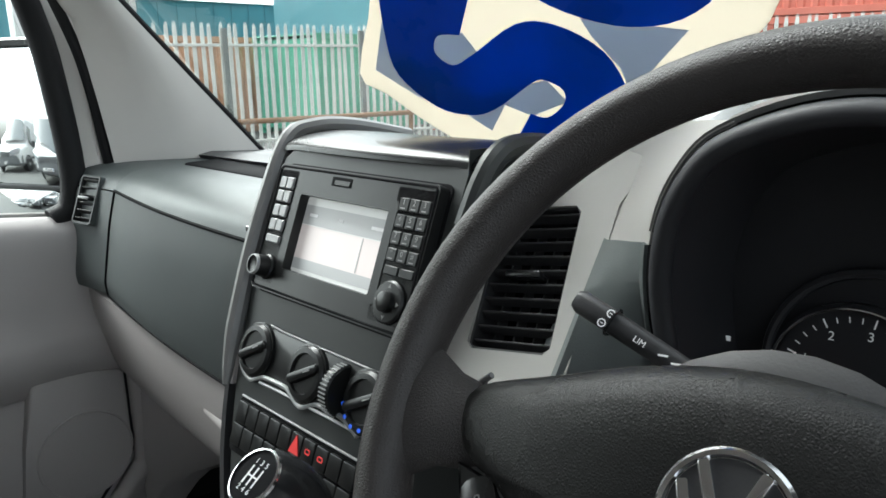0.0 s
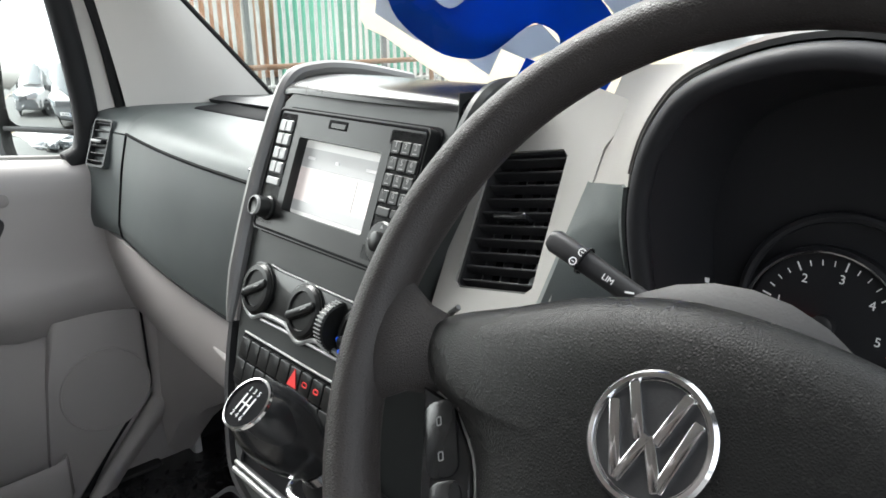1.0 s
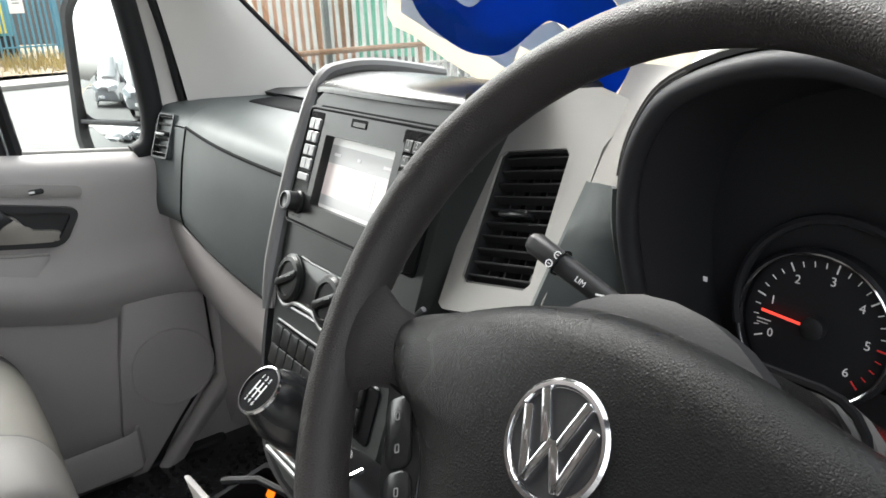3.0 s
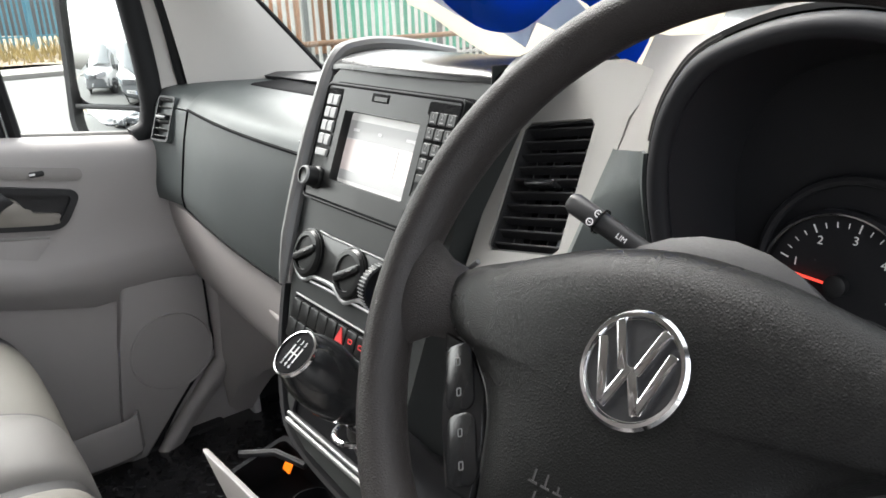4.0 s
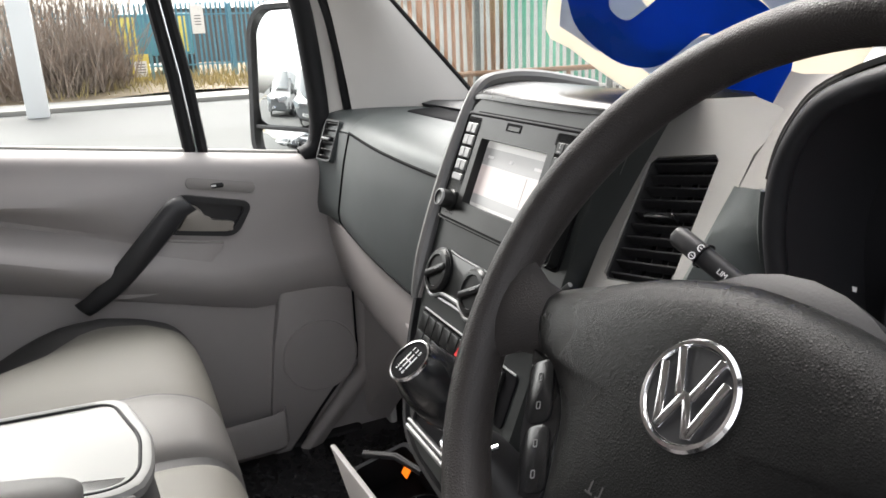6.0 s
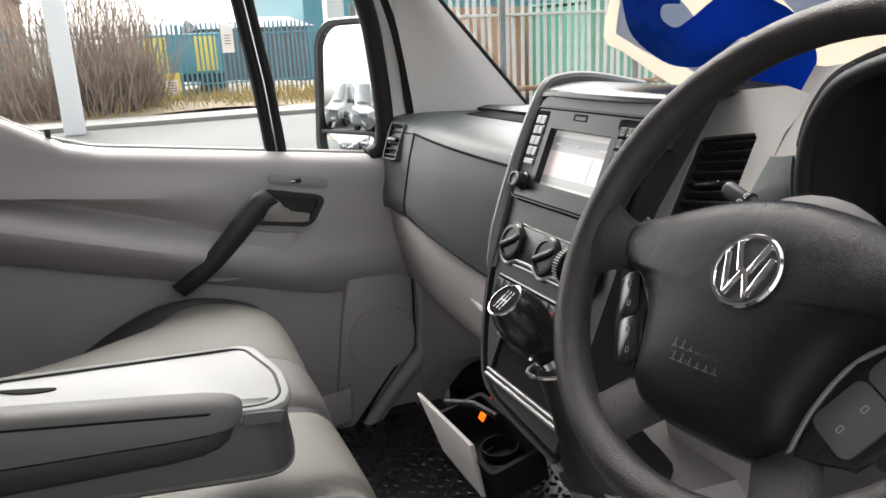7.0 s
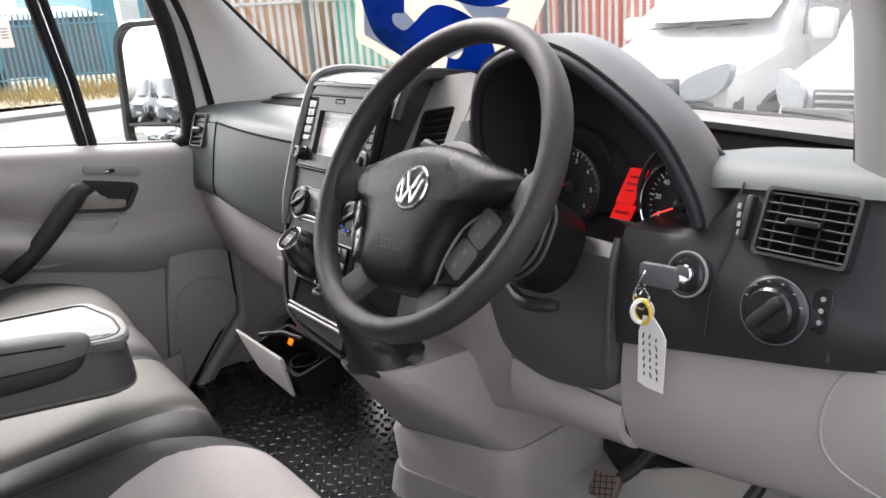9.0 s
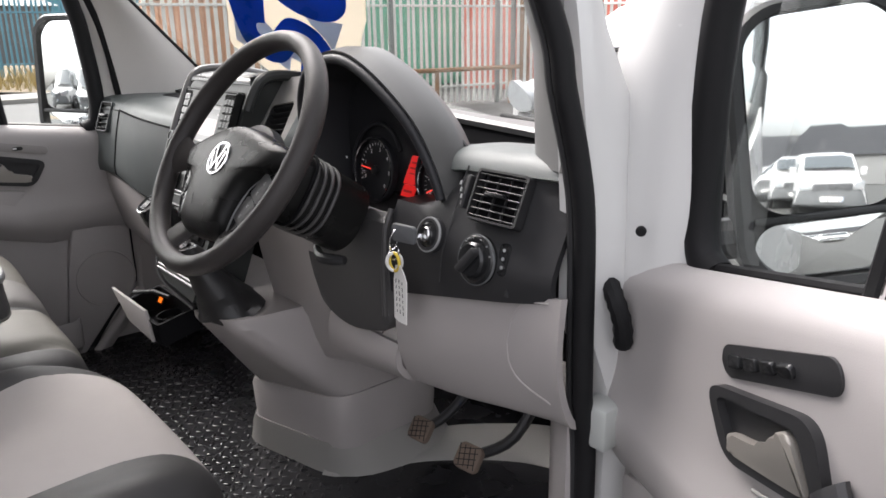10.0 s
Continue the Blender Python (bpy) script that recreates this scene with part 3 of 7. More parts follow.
cap = [(-0.034, 1.549), (-0.030, 1.556), (-0.018, 1.562), (0.01, 1.566), (0.05, 1.565), (0.12, 1.553), (0.22, 1.51), (0.40, 1.45)]
part("console_top", sheet([[(x, y + 0.01 * (x / 0.2) ** 2, z - 0.012 * max(0, (abs(x - 0.012) - 0.12) / 0.08) ** 2) for y, z in curve(cap, 4)] for x in np.linspace(-0.155, 0.166, 12)], 0.008), M_CAP, dash, "glossy black console top")
part("console_rim", tube(curve([(0.166, 0.13, 1.552), (0.168, 0.05, 1.564), (0.170, 0.01, 1.566), (0.170, -0.014, 1.558), (0.166, -0.030, 1.535), (0.162, -0.045, 1.500)], 5), 0.011, 10), M_POD, dash, "dark grey moulded console edge")
# bolts beside the console rim
for z in (1.455, 1.40):
    part("clip", lathe([(0.004, 0), (0.004, 0.006), (0.0025, 0.008)], axes((-0.188, -0.058, z), (0, 1, 0), (0, 0, 1)) @ Matrix.Rotation(radians(90), 4, "X"), 10), M_CHROME, dash)

# vent panel between the console and the wheel
VS = Vector((-0.126, 0.572, 0.810)).normalized()
VX = Vector((0.981, 0.101, 0.146)).normalized()
VO = VX.cross(VS)
VP0 = Vector((0.210, -0.0235, 1.4595))


def ven(x, s, out=0.0):
    return axes(VP0 + VX * (x - 0.215) + VS * s + VO * out, VX, VS)


def frame_plate(outer, inner, depth, m, bm=None):
    """A plate with a hole; both outlines need the same count of points."""
    rings = []
    for d, o in ((0, outer), (depth, outer), (depth, inner), (0, inner)):
        rings.append([m @ Vector((x, y, d)) for x, y in o])
    return loft(rings, True, True, False, bm)


VW, VH = 0.084, 0.134
outer = [(0.104, 0.093), (0.086, 0.112), (0.055, 0.126), (-0.02, 0.130), (-0.045, 0.118), (-0.058, 0.095), (-0.062, 0.0), (-0.062, -0.06), (-0.062, -0.09), (-0.055, -0.095), (0.0, -0.095), (0.040, -0.095), (0.056, -0.095), (0.061, -0.08), (0.068, -0.02), (0.073, 0.03), (0.076, 0.066), (0.086, 0.083)]
inner = [(VW / 2, VH / 2 - 0.006), (VW / 2 - 0.006, VH / 2), (VW / 4, VH / 2), (-VW / 4, VH / 2), (-VW / 2 + 0.006, VH / 2), (-VW / 2, VH / 2 - 0.006), (-VW / 2, VH / 4), (-VW / 2, -VH / 4), (-VW / 2, -VH / 2 + 0.006), (-VW / 2 + 0.006, -VH / 2), (-VW / 8, -VH / 2), (VW / 8, -VH / 2), (VW / 2 - 0.006, -VH / 2), (VW / 2, -VH / 2 + 0.006), (VW / 2, -VH / 4), (VW / 2, 0), (VW / 2, VH / 8), (VW / 2, VH / 4)]
part("vent_panel", frame_plate(outer, inner, 0.012, ven(0.215, 0, -0.012)), M_GREY, dash, "light grey air vent surround")
bk = []
for t in np.linspace(0, 1, 5):
    bk.append([ven(0.215, 0, -0.012) @ Vector((x, y, 0)) + Vector((0, 0.15 * t, -0.03 * t)) for x, y in outer[0:8]])
part("vent_panel_top", loft(bk, False, False, False), M_GREY, dash)


def ven_y(x, z):
    """Depth of the vent panel's face at x and z."""
    return VP0.y - (VO.x * (x - VP0.x) + VO.z * (z - VP0.z)) / VO.y


side = []
for z in np.linspace(1.365, 1.565, 9):
    yc, yp = -0.042 - 0.4 * (1.514 - min(z, 1.545)), ven_y(0.155, z)
    side.append([(0.1525, yc + 0.001, z), (0.1532, yc * 0.65 + yp * 0.35, z), (0.1540, yc * 0.3 + yp * 0.7, z), (0.1550, yp + 0.004, z)])
part("vent_panel_side", sheet(side, 0.001), M_POD, dash, "dark console side")


def air_vent(m, w, h, n, wheel, label, tilt=-24, deep=0.045):
    """A louvred outlet in its frame: slats, uprights and a tab."""
    v = thing("air_vent", label, "air vent", m.translation, "dashboard air vents")
    # near-black sheet at the duct's end paints the shade behind the slats
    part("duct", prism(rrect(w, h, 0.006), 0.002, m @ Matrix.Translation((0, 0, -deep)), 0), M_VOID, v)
    walls = frame_plate(rrect(w + 0.004, h + 0.004, 0.006), rrect(w - 0.003, h - 0.003, 0.005), deep, m @ Matrix.Translation((0, 0, -deep - 0.001)))
    part("sleeve", walls, M_BLACK, v)
    for i in range(n):
        y = -h / 2 + h * (i + 0.5) / n
        part("slat", box((0, 0, 0), (w - 0.004, 0.0022, min(0.013, 0.86 * h / n)), bevel=0.0009, seg=1), M_BLACK, v).matrix_basis = m @ Matrix.Translation((0, y, max(-0.008, -0.4 * deep))) @ Matrix.Rotation(radians(tilt), 4, "X")
    for i in range(4):
        x = -w / 2 + w * (i + 0.5) / 4
        part("upright", box((0, 0, 0), (0.0018, h - 0.006, 0.014), bevel=0.0006, seg=1), M_BLACK, v).matrix_basis = m @ Matrix.Translation((x, 0, -0.026 if deep > 0.03 else -0.011)) @ Matrix.Diagonal((1, 1, 1 if deep > 0.03 else 0.3, 1))
    if wheel:
        part("tab", prism(rrect(0.036, 0.007, 0.003), 0.012, m @ Matrix.Translation((0, 0.002, -0.006)), 0.002), M_GLOSS, v)
    return v


air_vent(ven(0.215, 0, -0.002), VW - 0.002, VH - 0.002, 10, True, "black louvred air vent in the light grey panel beside the radio")

# ---- radio ----
radio = thing("radio", "double-height black radio with lit screen and silver keys", "radio", face(-0.01, 1.38))
RW, RH = 0.268, 0.148
RC = con(0.009, 1.4645, 0.010) @ Matrix.Scale(0.955, 4)
part("fascia", frame_plate(rrect(RW, RH, 0.006), rrect(0.170, 0.098, 0.004, 4, -0.004, 0.001), 0.014, RC @ Matrix.Translation((0, 0, -0.010))), M_RADIO, radio, "dark satin fascia")
part("gap", frame_plate(rrect(RW + 0.007, RH + 0.007, 0.008), rrect(RW, RH, 0.006), 0.0012, RC @ Matrix.Translation((0, 0, -0.010))), M_VOID, radio)
part("bezel", frame_plate(rrect(0.176, 0.104, 0.004, 4, -0.004, 0.001), rrect(0.152, 0.086, 0.003, 4, -0.004, -0.001), 0.012, RC @ Matrix.Translation((0, 0, -0.007))), M_RADIO, radio)
scr = part("screen", prism(rrect(0.154, 0.088, 0.002, 2, -0.006, 0), 0.001, RC @ Matrix.Translation((0, 0, -0.0085))), M_LCDPALE, radio, "lit pale screen")
part("menu_band", prism(rrect(0.152, 0.022, 0.001, 2, -0.006, 0.022), 0.0004, RC @ Matrix.Translation((0, 0, -0.0073))), M_LCDGREY, scr)
part("list_area", prism(rrect(0.152, 0.038, 0.001, 2, -0.006, -0.009), 0.0004, RC @ Matrix.Translation((0, 0, -0.0073))), M_LCD, scr)
part("divider", box((0, 0, 0), (0.0012, 0.036, 0.0006), bm=None), M_LCDGREY, scr).matrix_basis = RC @ Matrix.Translation((0.031, -0.009, -0.0068))
part("lower_band", prism(rrect(0.152, 0.012, 0.001, 2, -0.006, -0.034), 0.0004, RC @ Matrix.Translation((0, 0, -0.0073))), M_LCDGREY, scr)
for x, w in ((-0.062, 0.014), (-0.012, 0.007), (0.05, 0.02)):
    part("menu_word", box((0, 0, 0), (w, 0.0035, 0.0006)), M_INK, scr).matrix_basis = RC @ Matrix.Translation((x, 0.022, -0.0066))
part("card_slot", prism(rrect(0.034, 0.010, 0.001, 2), 0.001, RC @ Matrix.Translation((-0.013, 0.062, 0.0035))), M_VOID, radio)
part("card_flap", prism(rrect(0.026, 0.005, 0.001, 2), 0.0014, RC @ Matrix.Translation((-0.011, 0.061, 0.004))), M_RADIO, radio)
for i, y in enumerate((0.052, 0.036, 0.019, 0.002)):
    for k in (0, 1):
        part("station_key", prism(rrect(0.0125, 0.0135, 0.0015, 2), 0.004, RC @ Matrix.Translation((-0.1175 + 0.0132 * k, y, 0.003)), 0.001, 1), M_KEYS, radio)
part("key_recess", prism(rrect(0.034, 0.132, 0.003, 3, -0.111, 0.001), 0.0006, RC @ Matrix.Translation((0, 0, 0.0034))), M_VOID, radio, "black recess behind the keys")
part("key_recess", prism(rrect(0.054, 0.132, 0.003, 3, 0.105, 0.001), 0.0006, RC @ Matrix.Translation((0, 0, 0.0034))), M_VOID, radio, "black recess behind the keys")
part("recess_edge", tube([RC @ Vector((x, y, 0.0042)) for x, y in rrect(RW - 0.006, RH - 0.006, 0.005)], 0.0014, 6, closed=True), M_VOID, radio)
part("wide_key", prism(rrect(0.026, 0.009, 0.0015, 2), 0.004, RC @ Matrix.Translation((-0.111, -0.0145, 0.003)), 0.001, 1), M_KEYS, radio)
for i in range(3):
    for j in range(4):
        key = part("number_key", prism(rrect(0.0135, 0.013, 0.0015, 2), 0.003, RC @ Matrix.Translation((0.092 + 0.0148 * i, 0.050 - 0.0165 * j, 0.003)), 0.0008, 1), M_RADIO, radio)
        text("123456789*0#"[i + 3 * j], 0.0075, RC @ Matrix.Translation((0.092 + 0.0148 * i, 0.052 - 0.0165 * j, 0.0062)), M_DIMINK, key)
        part("key_letters", box((0, 0, 0), (0.006, 0.0012, 0.0003)), M_DIMINK, key).matrix_basis = RC @ Matrix.Translation((0.092 + 0.0148 * i, 0.0462 - 0.0165 * j, 0.0062))
for k in (0, 1):
    part("wide_key", prism(rrect(0.020, 0.009, 0.0015, 2), 0.003, RC @ Matrix.Translation((0.0965 + 0.022 * k, -0.0145, 0.003)), 0.0008, 1), M_RADIO, radio)
knob_p = [(0.0145, 0), (0.0145, 0.004), (0.0125, 0.006), (0.012, 0.019), (0.0105, 0.0215), (0.009, 0.0205), (0.0, 0.0205)]
kn = part("volume_knob", lathe(knob_p[:-1], RC @ Matrix.Translation((-0.108, -0.047, 0.003)), 26), M_RADIO, radio, "ribbed black knob")
part("ring", lathe([(0.0118, 0.019), (0.011, 0.022), (0.0095, 0.0222)], RC @ Matrix.Translation((-0.108, -0.047, 0.0035)), 26, caps=False), M_KEYS, kn)
kn = part("menu_knob", lathe([(0.021, 0), (0.021, 0.003), (0.019, 0.005), (0.0105, 0.0055), (0.010, 0.010), (0.008, 0.011)], RC @ Matrix.Translation((0.105, -0.044, 0.003)), 30), M_RADIO, radio, "round black four-way controller")
for a in range(4):
    part("arrow", prism([(-0.0022, -0.0015), (0.0022, -0.0015), (0, 0.0022)], 0.0004, RC @ Matrix.Translation((0.105, -0.044, 0.0083)) @ Matrix.Rotation(radians(90 * a), 4, "Z") @ Matrix.Translation((0, 0.0150, 0))), M_DIMINK, kn)

# ---- heater panel ----
heat = thing("heater_controls", "black heater control panel with three round knobs", "heater controls", face(-0.0, 1.30))
HC = con(0.020, 1.338)
part("panel", prism(rrect(0.215, 0.056, 0.010, 5, 0.0, 0), 0.003, HC, 0.001), M_RADIO, heat)
part("trim_line", tube([HC @ Vector(p) for p in ((-0.095, 0.031, 0.003), (-0.07, 0.0295, 0.004), (0.0, 0.0295, 0.004), (0.1, 0.0295, 0.004))], 0.0011, 6), M_KEYS, heat)
part("trim_line", tube([HC @ Vector(p) for p in ((-0.09, -0.031, 0.003), (-0.05, -0.0295, 0.004), (0.0, -0.0295, 0.004), (0.1, -0.0295, 0.004))], 0.0016, 6), M_KEYS, heat)
for x, r, nm in ((-0.108, 0.029, "fan_knob"), (-0.012, 0.029, "temperature_knob"), (0.082, 0.029, "airflow_knob")):
    m = HC @ Matrix.Translation((x, 0, 0.002))
    k = part(nm, lathe([(r, 0), (r, 0.005), (r - 0.003, 0.008), (r - 0.008, 0.0085), (r - 0.009, 0.006), (0.004, 0.006)], m, 34), M_RADIO, heat)
    part("ring", lathe([(r + 0.0018, 0), (r + 0.0018, 0.0035), (r + 0.0002, 0.004)], m, 34, caps=False), M_RADIO, k)
    part("grip", prism(rrect(0.010, 0.050, 0.0045, 4), 0.0065, m @ Matrix.Rotation(radians(-62), 4, "Z") @ Matrix.Translation((0, 0, 0.005)), 0.003), M_RADIO, k)
    part("pointer", box((0, 0, 0), (0.0014, 0.010, 0.001)), M_DIMINK, k).matrix_basis = m @ Matrix.Rotation(radians(-62), 4, "Z") @ Matrix.Translation((0, 0.010, 0.0118))
part("silver_edge", tube(curve([HC @ Vector(p) for p in ((-0.139, 0.004, 0.004), (-0.132, -0.020, 0.004), (-0.108, -0.0325, 0.004), (-0.084, -0.024, 0.004), (-0.05, -0.0225, 0.004), (-0.036, -0.024, 0.004), (-0.012, -0.0335, 0.004), (0.012, -0.024, 0.004), (0.035, -0.0225, 0.004), (0.058, -0.024, 0.004), (0.082, -0.0325, 0.004))], 4), 0.0026, 8), M_KEYS, heat, "silver lower edge")
m = HC @ Matrix.Translation((0.043, 0, 0.0))
k = part("thumb_wheel", lathe([(0.024, -0.006), (0.026, -0.004), (0.026, 0.004), (0.024, 0.006)], m @ Matrix.Rotation(radians(90), 4, "Y"), 36), M_RADIO, heat)
for i in range(17):
    a = radians(-72 + 9 * i)
    part("rib", box((0, 0, 0), (0.010, 0.0012, 0.0014)), M_KEYS, k).matrix_basis = m @ Matrix.Translation((0, 0.0262 * math.sin(a), 0.0262 * math.cos(a)))
for i in range(6):
    a = radians(200 + 28 * i)
    part("dot", lathe([(0.0022, 0), (0.0022, 0.0008)], HC @ Matrix.Translation((0.082 + 0.0255 * math.cos(a), 0.0255 * math.sin(a), 0.0098)), 10), M_BLUEDOT if i < 4 else M_REDINK, heat)
part("symbol", prism(rrect(0.008, 0.006, 0.002), 0.0005, HC @ Matrix.Translation((0.022, -0.016, 0.003))), M_REDINK, heat)

# ---- switch row ----
sw = thing("switch_panel", "row of black rocker switches with red symbols", "switch panel", face(0, 1.22))
SC = con(0.014, 1.259)
part("panel", prism(rrect(0.232, 0.060, 0.006, 4, 0.004, 0.002), 0.002, SC, 0.001), M_VOID, sw)
part("edge", tube([SC @ Vector(p) for p in ((-0.108, 0.033, 0.003), (0.118, 0.033, 0.003))], 0.0013, 6), M_KEYS, sw, "thin satin edge")
for i in range(10):
    for j in range(2):
        x_, y_ = -0.098 + 0.0208 * i, 0.0165 - 0.0245 * j
        sk = part("switch", prism(rrect(0.0196, 0.0228, 0.002, 3), 0.005, SC @ Matrix.Translation((x_, y_, 0.001)), 0.001), M_RADIO, sw)
        if i == 5 and j == 0:
            part("hazard_triangle", prism([(-0.0085, -0.0085), (0.0085, -0.0085), (0.0, 0.010)], 0.0012, SC @ Matrix.Translation((x_, y_, 0.0058))), M_REDINK, sk, "red warning triangle")
        elif (i, j) in ((6, 0), (7, 0), (7, 1)):
            part("symbol", frame_plate(rrect(0.0085, 0.0055, 0.002), rrect(0.006, 0.003, 0.001), 0.0006, SC @ Matrix.Translation((x_, y_, 0.0058))), M_REDINK, sk)
# cubby below the switches
cub = thing("cubby", "open black storage cubby with a satin edge", "cubby", face(0, 1.15))
CC = con(0.055, 1.190)
part("recess", frame_plate(rrect(0.196, 0.062, 0.006), rrect(0.186, 0.048, 0.005), 0.005, CC), M_BLACK, cub)
# shade at the back of the cubby, put in as a near-black sheet
part("back", prism(rrect(0.19, 0.052, 0.004), 0.0006, CC @ Matrix.Translation((0, 0, 0.0006))), M_VOID, cub)
for y_, r_ in ((0.0285, 0.0042), (-0.0265, 0.0026), (-0.0345, 0.0034)):
    part("satin_edge", tube([CC @ Vector(p) for p in ((-0.098, y_, 0.006), (0.094, y_, 0.006))], r_, 8), M_EDGE, cub, "satin grey strip")

# ---- open ashtray drawer under the console ----
tray = thing("open_drawer", "open black ashtray drawer with a pale grey front", "drawer", (-0.03, -0.2, 1.0))
q = [(-0.142, -0.259, 1.087), (0.009, -0.241, 1.068), (0.052, -0.235, 1.011), (-0.050, -0.258, 1.034)]
fr = axes(q[0], Vector(q[1]) - Vector(q[0]), Vector(q[0]) - Vector(q[3]))
pl = [tuple((fr.inverted() @ Vector(p))[:2]) for p in q]
part("front", prism(pl[::-1], 0.009, fr, 0.002, both=True), M_LOCK, tray, "pale grey curved front panel")
# drawer inside in near-black, its shade put into the colour
for y, z, sx in ((-0.20, 1.03, 0.17),):
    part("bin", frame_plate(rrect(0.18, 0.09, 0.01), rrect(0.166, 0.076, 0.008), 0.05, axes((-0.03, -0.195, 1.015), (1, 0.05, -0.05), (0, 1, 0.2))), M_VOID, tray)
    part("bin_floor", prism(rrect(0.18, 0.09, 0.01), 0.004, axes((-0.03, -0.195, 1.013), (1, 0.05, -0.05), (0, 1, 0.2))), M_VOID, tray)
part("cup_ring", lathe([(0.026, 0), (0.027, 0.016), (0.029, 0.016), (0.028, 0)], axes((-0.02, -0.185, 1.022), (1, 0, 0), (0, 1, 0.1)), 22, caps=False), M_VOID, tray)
lg = part("lighter", lathe([(0.010, 0), (0.010, 0.012), (0.008, 0.016)], axes((-0.124, -0.126, 1.052), (1, 0, 0), (0, 0.4, 0.9)), 16), M_VOID, tray)
part("glowing_ring", lathe([(0.0105, 0.008), (0.0128, 0.011), (0.0118, 0.015), (0.0102, 0.015)], axes((-0.124, -0.126, 1.052), (1, 0, 0), (0, 0.4, 0.9)), 18, caps=False), M_REDLAMP, lg, "glowing red ring")
part("orange_label", prism(rrect(0.016, 0.012, 0.001), 0.002, axes((-0.088, -0.180, 1.050), (1, 0, 0), (0, 0.5, 0.85))), M_ORANGE, tray, "orange warning label")
part("tray_hinge", tube([(-0.13, -0.225, 1.068), (-0.10, -0.19, 1.070), (-0.06, -0.17, 1.062)], 0.005, 8), M_BLACK, tray)
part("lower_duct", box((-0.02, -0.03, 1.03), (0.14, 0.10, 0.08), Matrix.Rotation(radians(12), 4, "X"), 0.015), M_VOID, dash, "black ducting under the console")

seat(tray, 0.012, -0.002, 0.020)

# ---- gear lever ----
gear = thing("gear_lever", "black leather gear lever with a chrome-ringed shift pattern", "gear lever", (0.17, -0.2, 1.10))
kd = Vector((0.03, -0.60, 0.80)).normalized()
kc = Vector((0.129, -0.255, 1.327))
kx = (Vector((1, 0, 0)) - kd * kd.x).normalized()
KM = axes(kc, kx, kd.cross(kx)) @ Matrix.Scale(0.94, 4)
pts, rad = [], []
for p, r in zip(curve([(0, 0, 0), (0.0, 0.010, -0.012), (0.0, 0.022, -0.028), (0.0, 0.034, -0.047), (0.001, 0.046, -0.066), (0.002, 0.053, -0.078)], 3), curve([(0.0220,), (0.0285,), (0.0315,), (0.0298,), (0.0235,), (0.0165,)], 3)):
    pts.append(tuple(kc + Vector(p)))
    rad.append(r[0])
down = Vector((0.10, 0.50, -0.86))
kb = part("knob", tube(pts, rad, 22), M_GLOSS, gear, "glossy black leather knob")
part("chrome_ring", lathe([(0.0225, -0.004), (0.0245, 0.0), (0.0239, 0.0025), (0.0222, 0.003), (0.0222, 0.001)], KM, 30, caps=False), M_CHROME, kb)
part("pattern_disc", lathe([(0.0224, -0.004), (0.0224, 0.0012), (0.016, 0.0022)], KM, 30), M_VOID, kb)
for x in (-0.0065, 0.0, 0.0065):
    part("shift_line", box((0, 0, 0), (0.0013, 0.016, 0.0006)), M_INK, kb).matrix_basis = KM @ Matrix.Translation((x, -0.001, 0.0027))
part("shift_line", box((0, 0, 0), (0.0143, 0.0013, 0.0006)), M_INK, kb).matrix_basis = KM @ Matrix.Translation((0, -0.001, 0.0027))
for wd, x, y in (("1", -0.0065, 0.011), ("3", 0.0, 0.011), ("5", 0.0065, 0.011), ("2", -0.0065, -0.0125), ("4", 0.0, -0.0125), ("6", 0.0065, -0.0125)):
    text(wd, 0.0065, KM @ Matrix.Translation((x, y, 0.0028)), M_INK, kb)
part("stem", tube([pts[-1], (0.132, -0.190, 1.222), (0.155, -0.17, 1.14)], [0.012, 0.011, 0.013], 14), M_BLACK, gear)
part("chrome_collar", tube([tuple(Vector(pts[-1]) + down * 0.002), tuple(Vector(pts[-1]) + down * 0.012)], [0.0165, 0.0165], 18), M_CHROME, gear)
rings = []
for i, (t, r) in enumerate(((0, 0.018), (0.10, 0.028), (0.22, 0.032), (0.34, 0.037), (0.46, 0.039), (0.58, 0.046), (0.70, 0.049), (0.80, 0.060), (0.90, 0.066), (0.97, 0.074), (1, 0.070))):
    c = Vector((0.130, -0.194, 1.236)).lerp(Vector((0.166, -0.124, 1.092)), t)
    rings.append([c + Vector((math.cos(a) * r * (1.0 + 0.07 * t * math.sin(3 * a + 2.1 * i)), math.sin(a) * r * 0.9, 0.006 * t * math.sin(4 * a + 1.3 * i) + 0.012 * t * math.sin(a))) for a in (2 * math.pi * j / 28 for j in range(28))])
part("boot", loft(rings), M_BOOT, gear, "folded black leather gaiter")
part("cable_clip", tube(curve([(0.108, -0.200, 1.228), (0.120, -0.222, 1.228), (0.146, -0.228, 1.232), (0.170, -0.214, 1.238), (0.176, -0.19, 1.242)], 4), 0.003, 8), M_CHROME, gear)
seat(gear, 0.018, -0.002, 0.016)

part("moulding_pull", tube([(-0.372, -0.046, 1.150), (-0.315, -0.050, 1.144), (-0.258, -0.052, 1.138)], 0.010, 12, flat=0.7), M_GREYLOW, dash)

# ---- tunnel and lower driver side ----
tun = thing("tunnel_console", "light grey moulded tunnel below the gear lever", "tunnel console", (0.1, 0.1, 0.68))


def tring(corners, z, r, dip=0.0):
    return [(x, y, z - dip * max(0, 0.3 - x)) for x, y in roundpoly(corners, r, 5)]


